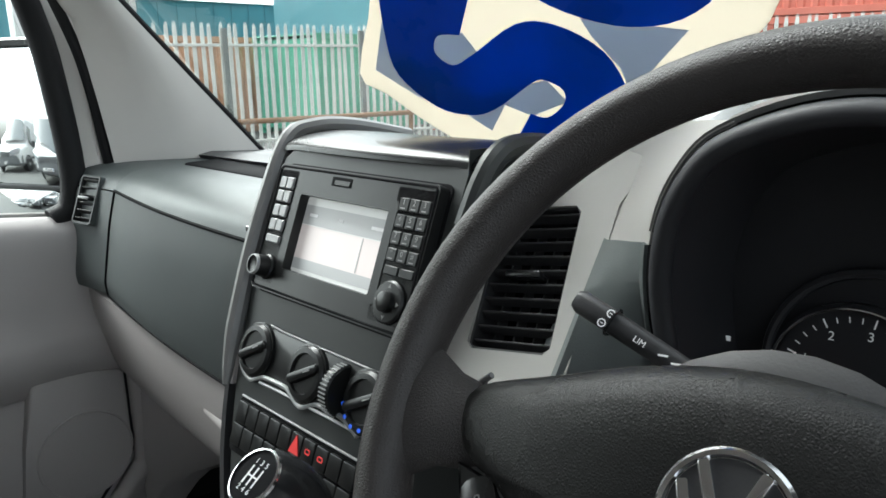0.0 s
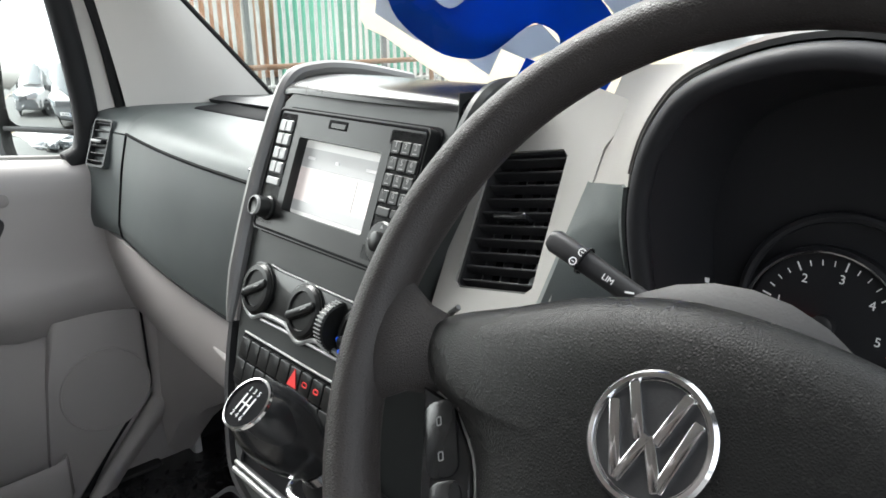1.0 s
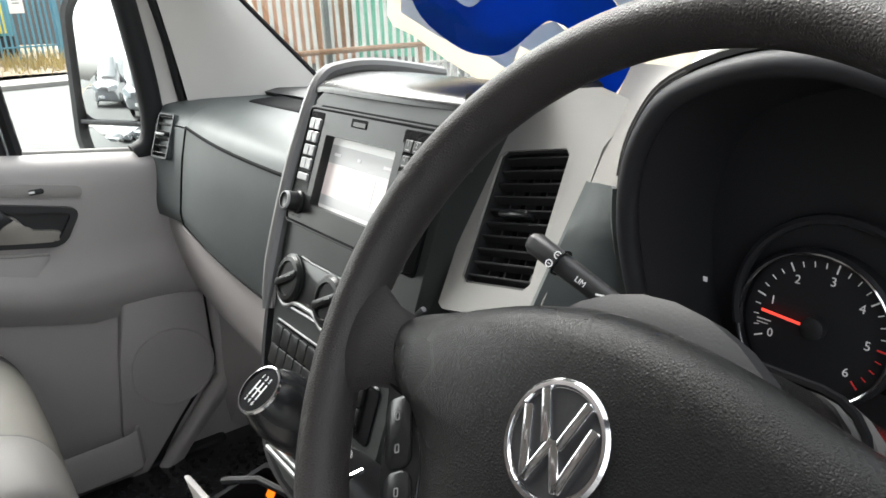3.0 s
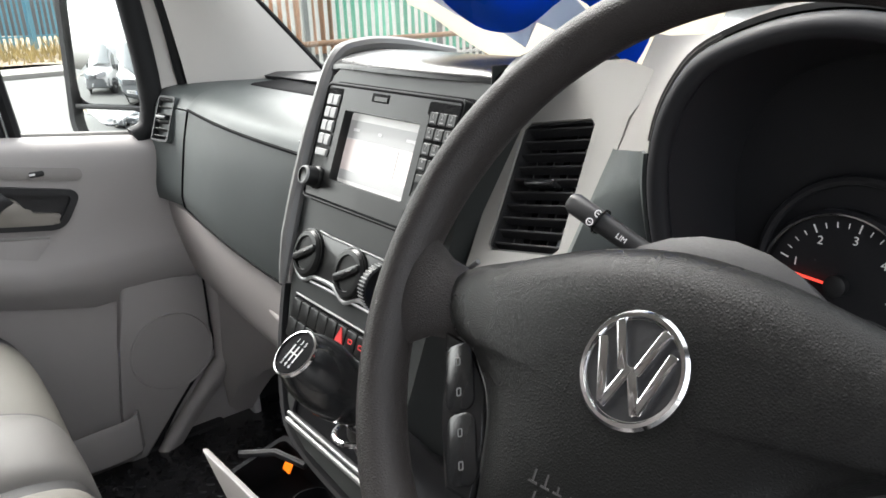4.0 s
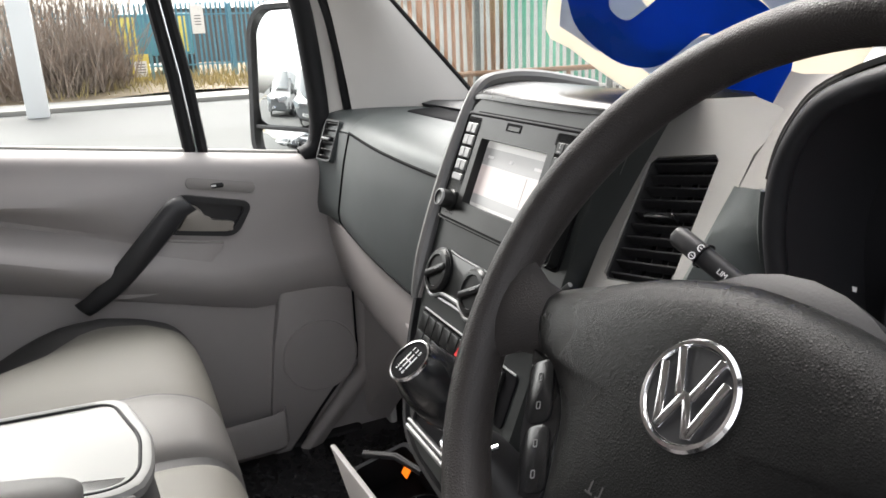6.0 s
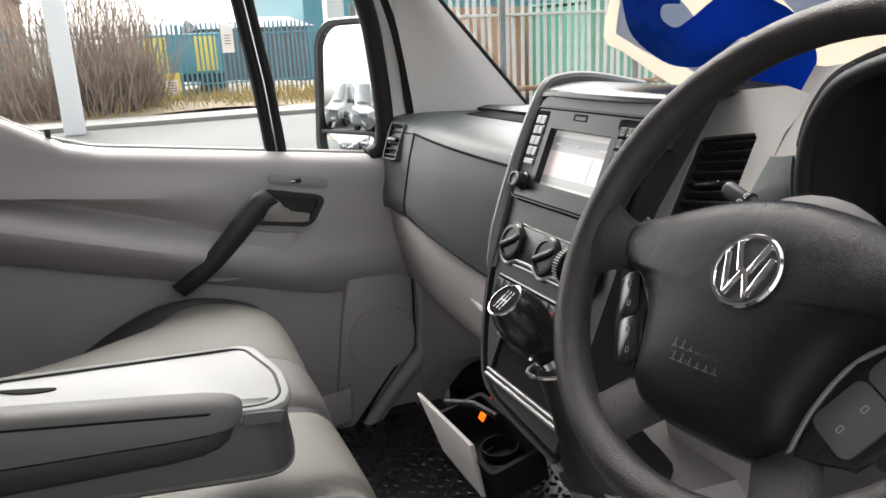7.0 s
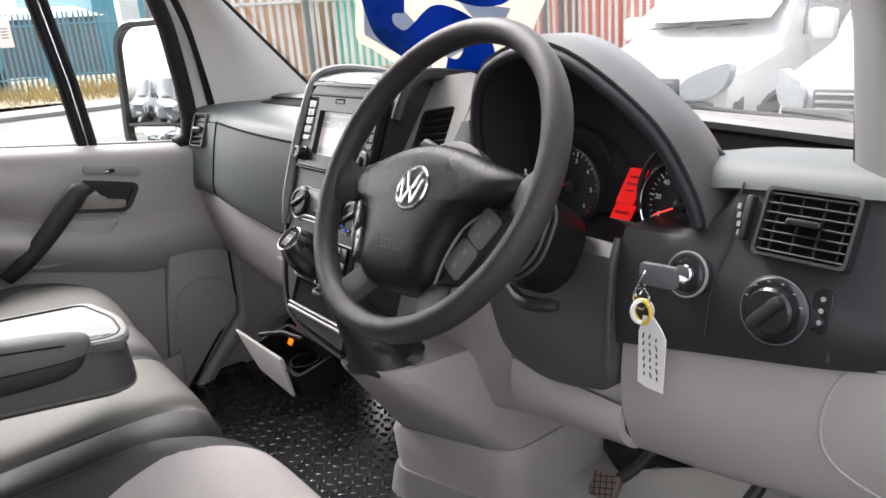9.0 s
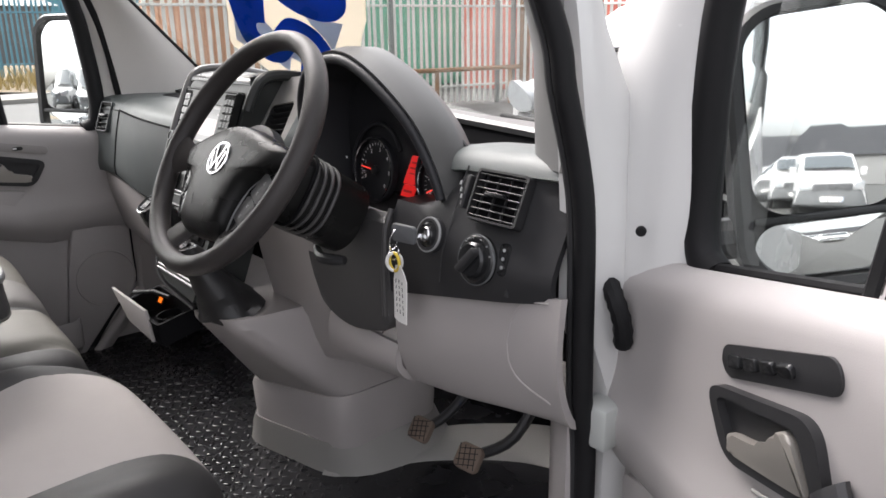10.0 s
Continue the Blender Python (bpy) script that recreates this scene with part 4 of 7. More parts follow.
part("upper_body", loft([tring([(0.118, -0.200), (0.262, -0.172), (0.30, 0.2), (0.09, 0.2)], 1.112, 0.05), tring([(0.104, -0.196), (0.280, -0.160), (0.305, 0.22), (0.08, 0.22)], 1.092, 0.055), tring([(0.062, -0.130), (0.296, -0.082), (0.305, 0.25), (0.05, 0.25)], 1.01, 0.055, 0.04), tring([(0.026, -0.066), (0.300, -0.008), (0.305, 0.28), (0.0, 0.28)], 0.935, 0.05, 0.08), tring([(0.002, -0.020), (0.300, 0.044), (0.30, 0.30), (-0.02, 0.30)], 0.886, 0.05, 0.12)]), M_GREYLOW, tun)
part("lower_body", loft([tring([(-0.004, -0.028), (0.306, 0.040), (0.306, 0.31), (-0.03, 0.31)], 0.889, 0.05, 0.12), tring([(-0.008, -0.032), (0.309, 0.036), (0.309, 0.31), (-0.03, 0.31)], 0.877, 0.05, 0.12), tring([(-0.002, -0.034), (0.303, 0.042), (0.304, 0.33), (-0.03, 0.33)], 0.81, 0.055, 0.06), tring([(0.0, -0.034), (0.298, 0.048), (0.30, 0.33), (-0.03, 0.33)], 0.752, 0.06)]), M_GREYLOW, tun)
part("foot_flange", loft([tring([(-0.010, -0.040), (0.292, 0.042), (0.30, 0.34), (-0.04, 0.34)], 0.762, 0.07), tring([(-0.026, -0.044), (0.302, 0.042), (0.33, 0.34), (-0.05, 0.34)], 0.738, 0.08), tring([(-0.050, -0.046), (0.306, 0.044), (0.36, 0.36), (-0.06, 0.36)], 0.697, 0.10), tring([(-0.054, -0.048), (0.310, 0.044), (0.37, 0.36), (-0.06, 0.36)], 0.681, 0.10)]), M_GREY, tun, "pale grey foot flange")
part("pedal_ledge", sheet([[(x, y, 0.681), (x - 0.004, y + 0.012, 0.692), (x - 0.02, y + 0.05, 0.704), (x - 0.03, y + 0.10, 0.716), (x - 0.035, y + 0.13, 0.712)] for x, y in curve([(0.24, 0.02), (0.285, 0.06), (0.34, 0.20), (0.40, 0.286), (0.48, 0.37), (0.56, 0.42), (0.68, 0.45), (0.88, 0.46)], 3)], 0.01), M_GREY, tun, "pale grey toe ramp behind the pedals")



def knee(x):
    """Section of the knee panel at x, top to bottom; it dips under the column cover."""
    top = 1.250 + 0.2 * (x - 0.643) if x > 0.605 else (1.135 if x > 0.385 else 1.372)
    in_ = 0.0
    zb = float(np.interp(x, (0.27, 0.40, 0.50, 0.62, 0.70, 0.75, 0.826, 0.93), (0.99, 1.022, 1.039, 1.057, 1.067, 1.075, 1.091, 1.110)))
    pts_ = [(-0.040 + in_, top), (-0.046 + in_, top - (top - zb) * 0.3), (-0.042 + in_, top - (top - zb) * 0.6), (-0.022 + in_, top - (top - zb) * 0.88), (0.0 + in_, zb), (0.04, zb + 0.01), (0.12, zb + 0.03)]
    if x < 0.386:
        pts_ = [(-0.074, 1.372), (-0.070, 1.31), (-0.058, 1.23), (-0.042, 1.15)] + pts_[4:]
    return [(x, y, z) for y, z in curve(pts_, 3)]


left_side = set(dash.children)
part("knee_panel", sheet([knee(x) for x in np.linspace(0.607, 0.956, 12)], 0.012), M_GREYLOW, dash, "light stone grey knee panel")
part("knee_panel_inner", sheet([knee(x) for x in np.linspace(0.390, 0.604, 10)], 0.012), M_GREYLOW, dash, "light stone grey knee panel")
part("column_cheek", sheet([knee(x) for x in np.linspace(0.150, 0.385, 9)], 0.012), M_GREYLOW, dash, "light stone grey panel beside the steering column")
ke = curve([(0.935, 1.302), (0.90, 1.294), (0.880, 1.280), (0.867, 1.240), (0.868, 1.200), (0.888, 1.172), (0.935, 1.152)], 3)
kp = []
for x, z in ke:
    sec = sorted((q[2], q[1]) for q in knee(x) if q[1] < 0.005)
    kp.append((x, float(np.interp(z, [q[0] for q in sec], [q[1] for q in sec])) - 0.0005, z))
part("knee_seam", tube(kp, 0.0016, 8), M_GREYLOW, dash, "curved panel seam")
# black switch panel on the driver side
RPN = [(0.035, 1.474), (0.012, 1.463), (0.0, 1.45), (-0.028, 1.385), (-0.046, 1.345), (-0.052, 1.30), (-0.050, 1.258)]
rings = []
for x in np.linspace(0.600, 0.938, 16):
    pull = 0.05 * max(0, x - 0.862)
    zt = float(np.interp(x, (0.60, 0.645, 0.705, 0.745), (1.385, 1.385, 1.40, 1.48)))
    rings.append([(x, y + pull * 3 * (0.6 if z > 1.45 else 1), min(z, zt) + (0.2 * (x - 0.72) - 0.001) * min(1, max(0, (1.345 - z) / 0.08))) for y, z in curve(RPN, 3)])
part("switch_fascia", sheet(rings, 0.012), M_BLACK, dash, "black driver side fascia")
part("driver_top", sheet([[(x, y, z + 0.010 * max(0, (x - 0.72) / 0.2) - 0.010 * max(0, (0.72 - x) / 0.06)) for y, z in curve([(-0.005, 1.447), (0.002, 1.458), (0.012, 1.468), (0.030, 1.476), (0.06, 1.479), (0.10, 1.476), (0.14, 1.464), (0.16, 1.44)], 4)] for x in np.linspace(0.655, 0.925, 12)], 0.01), M_DASH, dash, "dark grey driver side top moulding")
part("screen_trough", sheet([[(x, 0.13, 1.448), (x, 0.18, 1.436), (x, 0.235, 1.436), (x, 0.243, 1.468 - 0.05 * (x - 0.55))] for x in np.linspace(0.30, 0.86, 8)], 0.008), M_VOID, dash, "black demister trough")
part("screen_ledge", sheet([[(x, 0.238, 1.466 - 0.05 * (x - 0.55)), (x, 0.236, 1.476 - 0.05 * (x - 0.55)), (x, 0.245, 1.482 - 0.05 * (x - 0.55)), (x, 0.30, 1.478 - 0.05 * (x - 0.55)), (x, 0.44, 1.455)] for x in np.linspace(0.20, 0.86, 9)], 0.008), M_HOOD, dash, "light grey ledge below the screen")
part("seam", tube([(0.742, -0.003, 1.455), (0.738, -0.031, 1.385), (0.735, -0.052, 1.33), (0.734, -0.057, 1.285)], 0.0010, 6), M_BLACK, dash)
part("edge_bead", tube([(0.872, 0.010, 1.455), (0.872, -0.022, 1.385), (0.870, -0.040, 1.345), (0.867, -0.049, 1.295)], 0.004, 8), M_BLACK, dash)

RV = axes((0.825, -0.013, 1.417), (1, 0, 0), (0, 0.42, 0.907))
side_vent = air_vent(RV @ Matrix.Translation((0, 0, 0.019)), 0.094, 0.070, 7, True, "black louvred side air vent beside the driver door", 6, 0.016)
part("vent_wheel", box((0.757, -0.018, 1.42), (0.008, 0.014, 0.05), Matrix.Rotation(radians(-22), 4, "X"), 0.003), M_BLACK, dash)
for i in range(4):
    part("wheel_mark", box((0.7525, -0.028, 1.405 + 0.010 * i), (0.004, 0.001, 0.006), Matrix.Rotation(radians(-22), 4, "X")), M_KEYS, dash)
for ob in [q for q in dash.children if q not in left_side] + [side_vent]:
    seat(ob, 0.006, 0.014, 0.004)
LV = axes((-0.812, -0.030, 1.413), (1, 0.2, 0), (0, 0.38, 0.92))
part("vent_surround", frame_plate(rrect(0.061, 0.091, 0.006, 6), rrect(0.056, 0.086, 0.004, 6), 0.012, LV @ Matrix.Translation((0, 0, -0.008))), M_DASH, dash, "dark grey rounded vent surround")
air_vent(LV @ Matrix.Translation((0, 0, 0.007)), 0.056, 0.086, 6, True, "black louvred side air vent beside the passenger door")

# ignition, key and tag
ign = thing("ignition_switch", "round black ignition lock with a grey ring", "ignition", (0.707, -0.05, 1.33))
IM = axes((0.707, -0.049, 1.351), (1, 0, 0), (0, 0.3, 0.95))
part("ring", lathe([(0.0265, -0.006), (0.0265, 0.004), (0.024, 0.007), (0.0205, 0.007), (0.0205, 0.003)], IM, 30, caps=False), M_BLACK, ign)
part("silver_ring", lathe([(0.0265, 0.003), (0.0272, 0.005), (0.0262, 0.007), (0.0248, 0.007)], IM, 30, caps=False), M_KEYS, ign, "dull silver ring")
part("lock", lathe([(0.020, -0.004), (0.020, 0.006), (0.014, 0.009)], IM, 26), M_GLOSS, ign)
part("key_barrel", lathe([(0.0115, 0.004), (0.0115, 0.014), (0.010, 0.0155), (0.004, 0.0155)], IM, 24), M_CHROME, ign, "bright steel key barrel")
key = thing("ignition_key", "key in the ignition with a written white card tag", "key", (0.67, -0.07, 1.25))
KY = axes((0.704, -0.077, 1.352), (0.35, -0.9, 0.05), (0, 0, 1))
part("blade", box((0, 0, 0), (0.03, 0.007, 0.002), bevel=0.0006), M_CHROME, key).matrix_basis = KY
part("bow", prism(rrect(0.046, 0.027, 0.006, 4), 0.008, axes((0.697, -0.092, 1.359), (1, 0.15, 0), (0, 0, 1)) @ Matrix.Translation((0, 0, -0.004)), 0.002, both=True), M_BUMPER, key, "dull grey plastic key head")
r1 = [(0.677 + 0.006 * math.sin(a), -0.096 + 0.008 * math.cos(a), 1.346 + 0.017 * math.sin(a)) for a in np.linspace(0, 2 * math.pi, 21)[:-1]]
part("split_ring", tube(r1, 0.0016, 8, closed=True), M_CHROME, key)
r3 = [(0.677 + 0.011 * math.cos(a), -0.097 + 0.002 * math.sin(a), 1.328 + 0.012 * math.sin(a)) for a in np.linspace(0, 2 * math.pi, 21)[:-1]]
part("split_ring", tube(r3, 0.0014, 8, closed=True), M_CHROME, key)
for ph, mm in ((0.0, M_YELLOW), (0.8, M_PAPER)):
    r2 = [(0.680 + 0.012 * math.cos(a) * (1 - 0.4 * ph), -0.099 + 0.010 * ph * math.cos(a), 1.313 + 0.014 * math.sin(a)) for a in np.linspace(0, 2 * math.pi, 21)[:-1]]
    part("yellow_ring", tube(r2, 0.0026, 8, closed=True), mm, key, "yellow plastic ring")
TG = axes((0.694, -0.100, 1.264), (0.97, -0.22, 0.06), (0.05, 0, 1)) @ Matrix.Diagonal((1.45, 1.12, 1, 1))
tg = part("tag", prism([(-0.017, -0.038), (-0.006, -0.040), (0.013, -0.038), (0.018, 0.022), (0.013, 0.032), (0.004, 0.042), (-0.008, 0.040), (-0.014, 0.020)], 0.0012, TG, 0.0003, 1), M_PAPER, key, "white card tag with handwriting")
for i in range(3):
    for j in range(6):
        part("writing", box((0, 0, 0), (0.0060 - 0.0012 * ((i + j) % 3), 0.0016, 0.0003)), M_BLACK, tg).matrix_basis = TG @ Matrix.Translation((-0.008 + 0.0075 * i, 0.018 - 0.0085 * j + 0.0012 * (i % 2), 0.0014)) @ Matrix.Rotation(radians(75 + 20 * ((i * j) % 3)), 4, "Z")

# light switch and headlamp level
ls = thing("light_switch", "large round black headlamp rotary switch", "light switch", (0.811, -0.06, 1.30))
LM = axes((0.811, -0.051, 1.336), (1, 0, 0), (0, 0.2, 0.98))
part("dial_rim", lathe([(0.0362, 0.001), (0.0368, 0.003), (0.0362, 0.0045), (0.035, 0.0045)], LM, 36, caps=False), M_BUMPER, ls)
part("dial", lathe([(0.036, -0.004), (0.036, 0.003), (0.033, 0.006), (0.028, 0.007)], LM, 36), M_GLOSS, ls)
part("knob", lathe([(0.026, 0.004), (0.025, 0.014), (0.022, 0.017)], LM, 30), M_GLOSS, ls)
part("grip", prism(rrect(0.012, 0.046, 0.005), 0.016, LM @ Matrix.Rotation(radians(-40), 4, "Z") @ Matrix.Translation((0, 0, 0.012)), 0.004), M_BLACK, ls)
for i in range(6):
    a = radians(20 + 28 * i)
    part("symbol", box((0, 0, 0), (0.003, 0.0014, 0.0005)), M_KEYS, ls).matrix_basis = LM @ Matrix.Translation((0.031 * math.cos(a), 0.031 * math.sin(a), 0.0072))
lvl = thing("level_wheel", "small black headlamp levelling thumb wheel", "switch", (0.858, -0.05, 1.32))
LW = axes((0.856, -0.042, 1.344), (1, 0, 0), (0, 0.25, 0.97))
part("bezel", prism(rrect(0.020, 0.046, 0.009), 0.004, LW, 0.001), M_GLOSS, lvl)
for i in range(3):
    part("mark", prism(circle(0.0026, 10), 0.0012, LW @ Matrix.Translation((0, 0.013 - 0.012 * i, 0.004))), M_KEYS, lvl)
for ob in (ign, key, ls, lvl):
    seat(ob, 0.006, 0.014, 0.004)

# ---- instrument cluster ----
clu = thing("instrument_cluster", "black hooded instrument cluster, red display lit", "instrument cluster", (0.49, 0.06, 1.34))
arch = curve([(0.354, 1.34), (0.335, 1.40), (0.326, 1.465), (0.332, 1.515), (0.349, 1.553), (0.377, 1.581), (0.437, 1.602), (0.497, 1.600), (0.568, 1.567), (0.648, 1.506), (0.690, 1.44), (0.705, 1.395)], 5)
cx, cz = 0.49, 1.43


def arch_ring(y, grow, dz=0.0, lean=0.0):
    out = []
    for x, z in arch:
        d = Vector((x - cx, z - cz))
        d.normalize()
        out.append((x + d.x * grow, y + lean * (z - 1.40) - 0.03 * max(0, 0.52 - x), z + d.y * grow + dz))
    return out


part("hood_lining", loft([arch_ring(-0.012, 0.0, 0, -0.12), arch_ring(0.02, -0.012, -0.004, -0.1), arch_ring(0.074, -0.022, -0.010, 0.0)], False, False, False), M_CLUSTER, clu, "matt black hood lining")
part("hood_edge", tube([Vector(p) for p in arch_ring(-0.008, -0.006, 0, -0.12)], 0.0085, 12), M_CLUSTER, clu)
part("hood_shell", sheet([r_[14:] for r_ in (arch_ring(-0.008, 0.008, 0, -0.12), arch_ring(0.02, 0.014, 0.000, -0.1), arch_ring(0.045, 0.014, -0.002), arch_ring(0.075, 0.006, -0.012), arch_ring(0.098, -0.010, -0.030), arch_ring(0.11, -0.03, -0.06))], 0.004), M_HOOD, clu, "light grey hood shell")
for k0, k1, m_, lab in ((0, 14, M_DASH, "dark grey grained hood side"), (13, 27, M_GREY, "light grey recess beside the hood")):
    sd = []
    for x, y, z in arch_ring(-0.008, 0.006, 0, -0.12)[k0:k1]:
        e = Vector((min(0.272, x - 0.045), ven_y(0.28, z - 0.008) + 0.004, z - 0.010))
        a = Vector((x, y, z))
        sd.append([a, a + Vector((-0.007, 0.006, 0)), a.lerp(e, 0.45) + Vector((0, 0.005, 0)), a.lerp(e, 0.75) + Vector((0, 0.004, 0)), e, e + Vector((-0.03, 0.02, 0))])
    part("hood_side", sheet(sd, 0.003), m_, clu, lab)
part("face", prism([(x, z) for x, _, z in arch_ring(0, -0.010)][::-1], 0.012, axes((0, 0.078, 0), (1, 0, 0), (0, 0, 1))), M_CLUSTER, clu, "black dial face")
FY = 0.060


def dial(x, z, r, name, marks, numbers, needle, red_from):
    D = axes((x, FY, z), (1, 0, 0), (0, 0.12, 0.993))
    g = part(name, lathe([(r + 0.004, 0), (r + 0.004, 0.012), (r + 0.0015, 0.014)], D, 40, caps=False), M_CLUSTER, clu)
    part("dial_cowl", tube([D @ Vector((0.012 + (r + 0.016) * math.cos(a), 0.012 + (r + 0.016) * math.sin(a), 0.012)) for a in np.linspace(radians(25), radians(200), 30)], 0.004, 8), M_CLUSTER, g)
    part("dial_plate", lathe([(r, 0), (r, 0.003)], D, 40), M_CLUSTER, g)
    part("bright_ring", tube([D @ Vector((r * 1.0 * math.cos(a), r * math.sin(a), 0.0135)) for a in np.linspace(radians(-50), radians(210), 36)], 0.0011, 6), M_CHROME, g)
    for i in range(marks + 1):
        a = radians(205 - 250 * i / marks)
        big = i % 4 == 0
        part("mark", box((0, 0, 0), (0.007 if big else 0.0042, 0.0011 if big else 0.0007, 0.0004)), M_REDINK if i / marks > red_from else M_INK, g).matrix_basis = D @ Matrix.Translation((r * 0.84 * math.cos(a), r * 0.84 * math.sin(a), 0.0034)) @ Matrix.Rotation(a, 4, "Z")
    for i, w in enumerate(numbers):
        a = radians(205 - 250 * i / (len(numbers) - 1))
        text(w, r * 0.17, D @ Matrix.Translation((r * 0.66 * math.cos(a), r * 0.66 * math.sin(a), 0.0035)), M_INK, g)
    a = radians(needle)
    part("needle", box((0, 0, 0), (r * 0.72, 0.0020, 0.0008)), M_NEEDLE, g, "lit red needle").matrix_basis = D @ Matrix.Rotation(a, 4, "Z") @ Matrix.Translation((r * 0.36, 0, 0.009))
    part("hub", lathe([(0.0085, 0.003), (0.0085, 0.011), (0.006, 0.0125)], D, 20), M_BLACK, g)
    return g


tach = dial(0.445, 1.399, 0.056, "rev_counter", 24, "0123456", 176, 0.80)
part("caption", box((0, 0, 0), (0.011, 0.0016, 0.0004)), M_INK, tach).matrix_basis = Matrix.Translation((0.405, FY - 0.004, 1.393))
part("caption", box((0, 0, 0), (0.009, 0.0016, 0.0004)), M_INK, tach).matrix_basis = Matrix.Translation((0.404, FY - 0.004, 1.390))
dial(0.632, 1.397, 0.056, "speedometer", 28, ("0", "20", "40", "60", "80", "100", "120", "140"), 205, 2.0)
dsp = part("display", prism(rrect(0.029, 0.050, 0.002), 0.003, axes((0.556, FY - 0.004, 1.413), (1, 0, 0), (0, 0.12, 0.993)) @ Matrix(((1, 0.42, 0, 0), (0, 1, 0, 0), (0, 0, 1, 0), (0, 0, 0, 1))), 0), M_REDLCD, clu, "lit red upper display")
dsp2 = part("display", prism(rrect(0.033, 0.022, 0.002), 0.003, axes((0.541, FY - 0.004, 1.375), (1, 0, 0), (0, 0.12, 0.993)) @ Matrix(((1, 0.42, 0, 0), (0, 1, 0, 0), (0, 0, 1, 0), (0, 0, 0, 1))), 0), M_REDLCD, clu, "lit red lower display")
for i in range(4):
    part("display_digits", box((0, 0, 0), (0.018 - 0.004 * (i % 2), 0.0006, 0.003)), M_REDDARK, dsp).matrix_basis = Matrix.Translation((0.550 + 0.004 * i, FY - 0.0075, 1.397 + 0.010 * i))
part("display_digits", box((0, 0, 0), (0.022, 0.0006, 0.004)), M_REDDARK, dsp2).matrix_basis = Matrix.Translation((0.541, FY - 0.0085, 1.375))
part("lower_lip", sheet([[(x, 0.072, 1.345 + 0.012), (x, 0.03, 1.338), (x, -0.015, 1.335 + 0.02 * abs(x - 0.5)), (x, -0.03, 1.30)] for x in np.linspace(0.335, 0.705, 10)], 0.008), M_BLACK, clu)
part("warning_lamp", text("0", 0.006, Matrix.Translation((0.35, FY - 0.012, 1.40)) @ Matrix.Rotation(radians(90), 4, "X"), M_INK, clu) and box((0.352, FY - 0.006, 1.412), (0.004, 0.001, 0.004)), M_INK, clu)
seat(clu, 0.006, 0.0, 0.008)

# ---- steering column ----
colm = thing("steering_column", "black plastic steering column shroud", "steering column", (0.48, -0.05, 1.18))
a31 = radians(33.6)
CW = Vector((0.496, -0.238, 1.4830))
WU, WV, WN = Vector((1, 0, 0)), Vector((0, math.sin(a31), math.cos(a31))), Vector((0, -math.cos(a31), math.sin(a31)))
rings = []
for d, w, h in ((0.045, 0.085, 0.085), (0.06, 0.125, 0.105), (0.10, 0.135, 0.115), (0.16, 0.135, 0.12), (0.22, 0.13, 0.12)):
    c = CW - WN * d
    rings.append([c + WU * x + WV * y for x, y in rrect(w + 0.008, h, 0.048, 6, 0.006, -0.012)])
part("shroud", loft(rings), M_PAD, colm)
part("shroud_seam", tube([Vector(p) + (Vector(p) - (CW - WN * 0.10)).normalized() * 0.0 for p in [CW - WN * 0.10 + WU * x * 1.02 + WV * y * 1.02 for x, y in rrect(0.143, 0.115, 0.03, 5, 0.006, -0.012)]], 0.0025, 6, closed=True), M_VOID, colm)
rings = []
for x, zb in curve([(0.372, 1.222), (0.385, 1.185), (0.402, 1.163), (0.44, 1.147), (0.484, 1.141), (0.52, 1.144), (0.550, 1.150), (0.580, 1.158), (0.603, 1.168), (0.611, 1.20)], 2):
    x -= 0.003
    rings.append([(x, 0.075, 1.285), (x, -0.022, 1.366), (x, -0.040, 1.352), (x, -0.048, 1.28), (x, -0.048, zb + 0.03), (x, -0.040, zb), (x, 0.075, zb)])
for d_, s_ in ((0.108, 1.02), (0.122, 1.04), (0.136, 1.05), (0.150, 1.04)):
    part("shroud_ring", tube([CW - WN * d_ + WU * x * s_ + WV * y * s_ for x, y in rrect(0.140, 0.115, 0.046, 6, 0.006, -0.012)], 0.003, 6, closed=True), M_COLUMN, colm)
part("lower_cover", loft(rings, True), M_COLUMN, colm, "black lower column cover")
part("tilt_lever", tube(curve([(0.462, -0.085, 1.292), (0.51, -0.105, 1.288), (0.557, -0.09, 1.290)], 4), [0.006, 0.007, 0.008, 0.009, 0.010, 0.010, 0.010, 0.009, 0.007], 10), M_BLACK, colm)
part("cover_edge", tube([(0.604, -0.026, 1.375), (0.605, -0.040, 1.345), (0.605, -0.047, 1.28), (0.603, -0.046, 1.195)], 0.005, 10), M_COLUMN, colm, "raised edge of the column cover")

# ---- indicator stalk ----
stalk = thing("indicator_stalk", "black column stalk printed with white symbols", "stalk", (0.40, -0.13, 1.40))
p0, p1 = Vector((0.43, -0.108, 1.436)), Vector((0.330, -0.120, 1.479))
ax = (p1 - p0).normalized()
up = Vector((0.0, -0.85, 0.53))
SK = axes(p1, ax, up.cross(ax))
ring = [[SK @ Vector((x, y, z)) for y, z in rrect(w, h, r, 4)] for x, w, h, r in ((-0.185, 0.015, 0.014, 0.006), (-0.125, 0.0135, 0.0125, 0.005), (-0.09, 0.014, 0.013, 0.005), (-0.05, 0.015, 0.0145, 0.006), (-0.03, 0.0155, 0.0152, 0.006), (-0.004, 0.016, 0.0152, 0.006), (0.0, 0.012, 0.012, 0.005))]
part("lever", loft(ring), M_BLACK, stalk)
part("end_ring", tube([SK @ Vector((-0.028, y, z)) for y, z in rrect(0.018, 0.016, 0.006, 4)], 0.001, 6, closed=True), M_GLOSS, stalk)
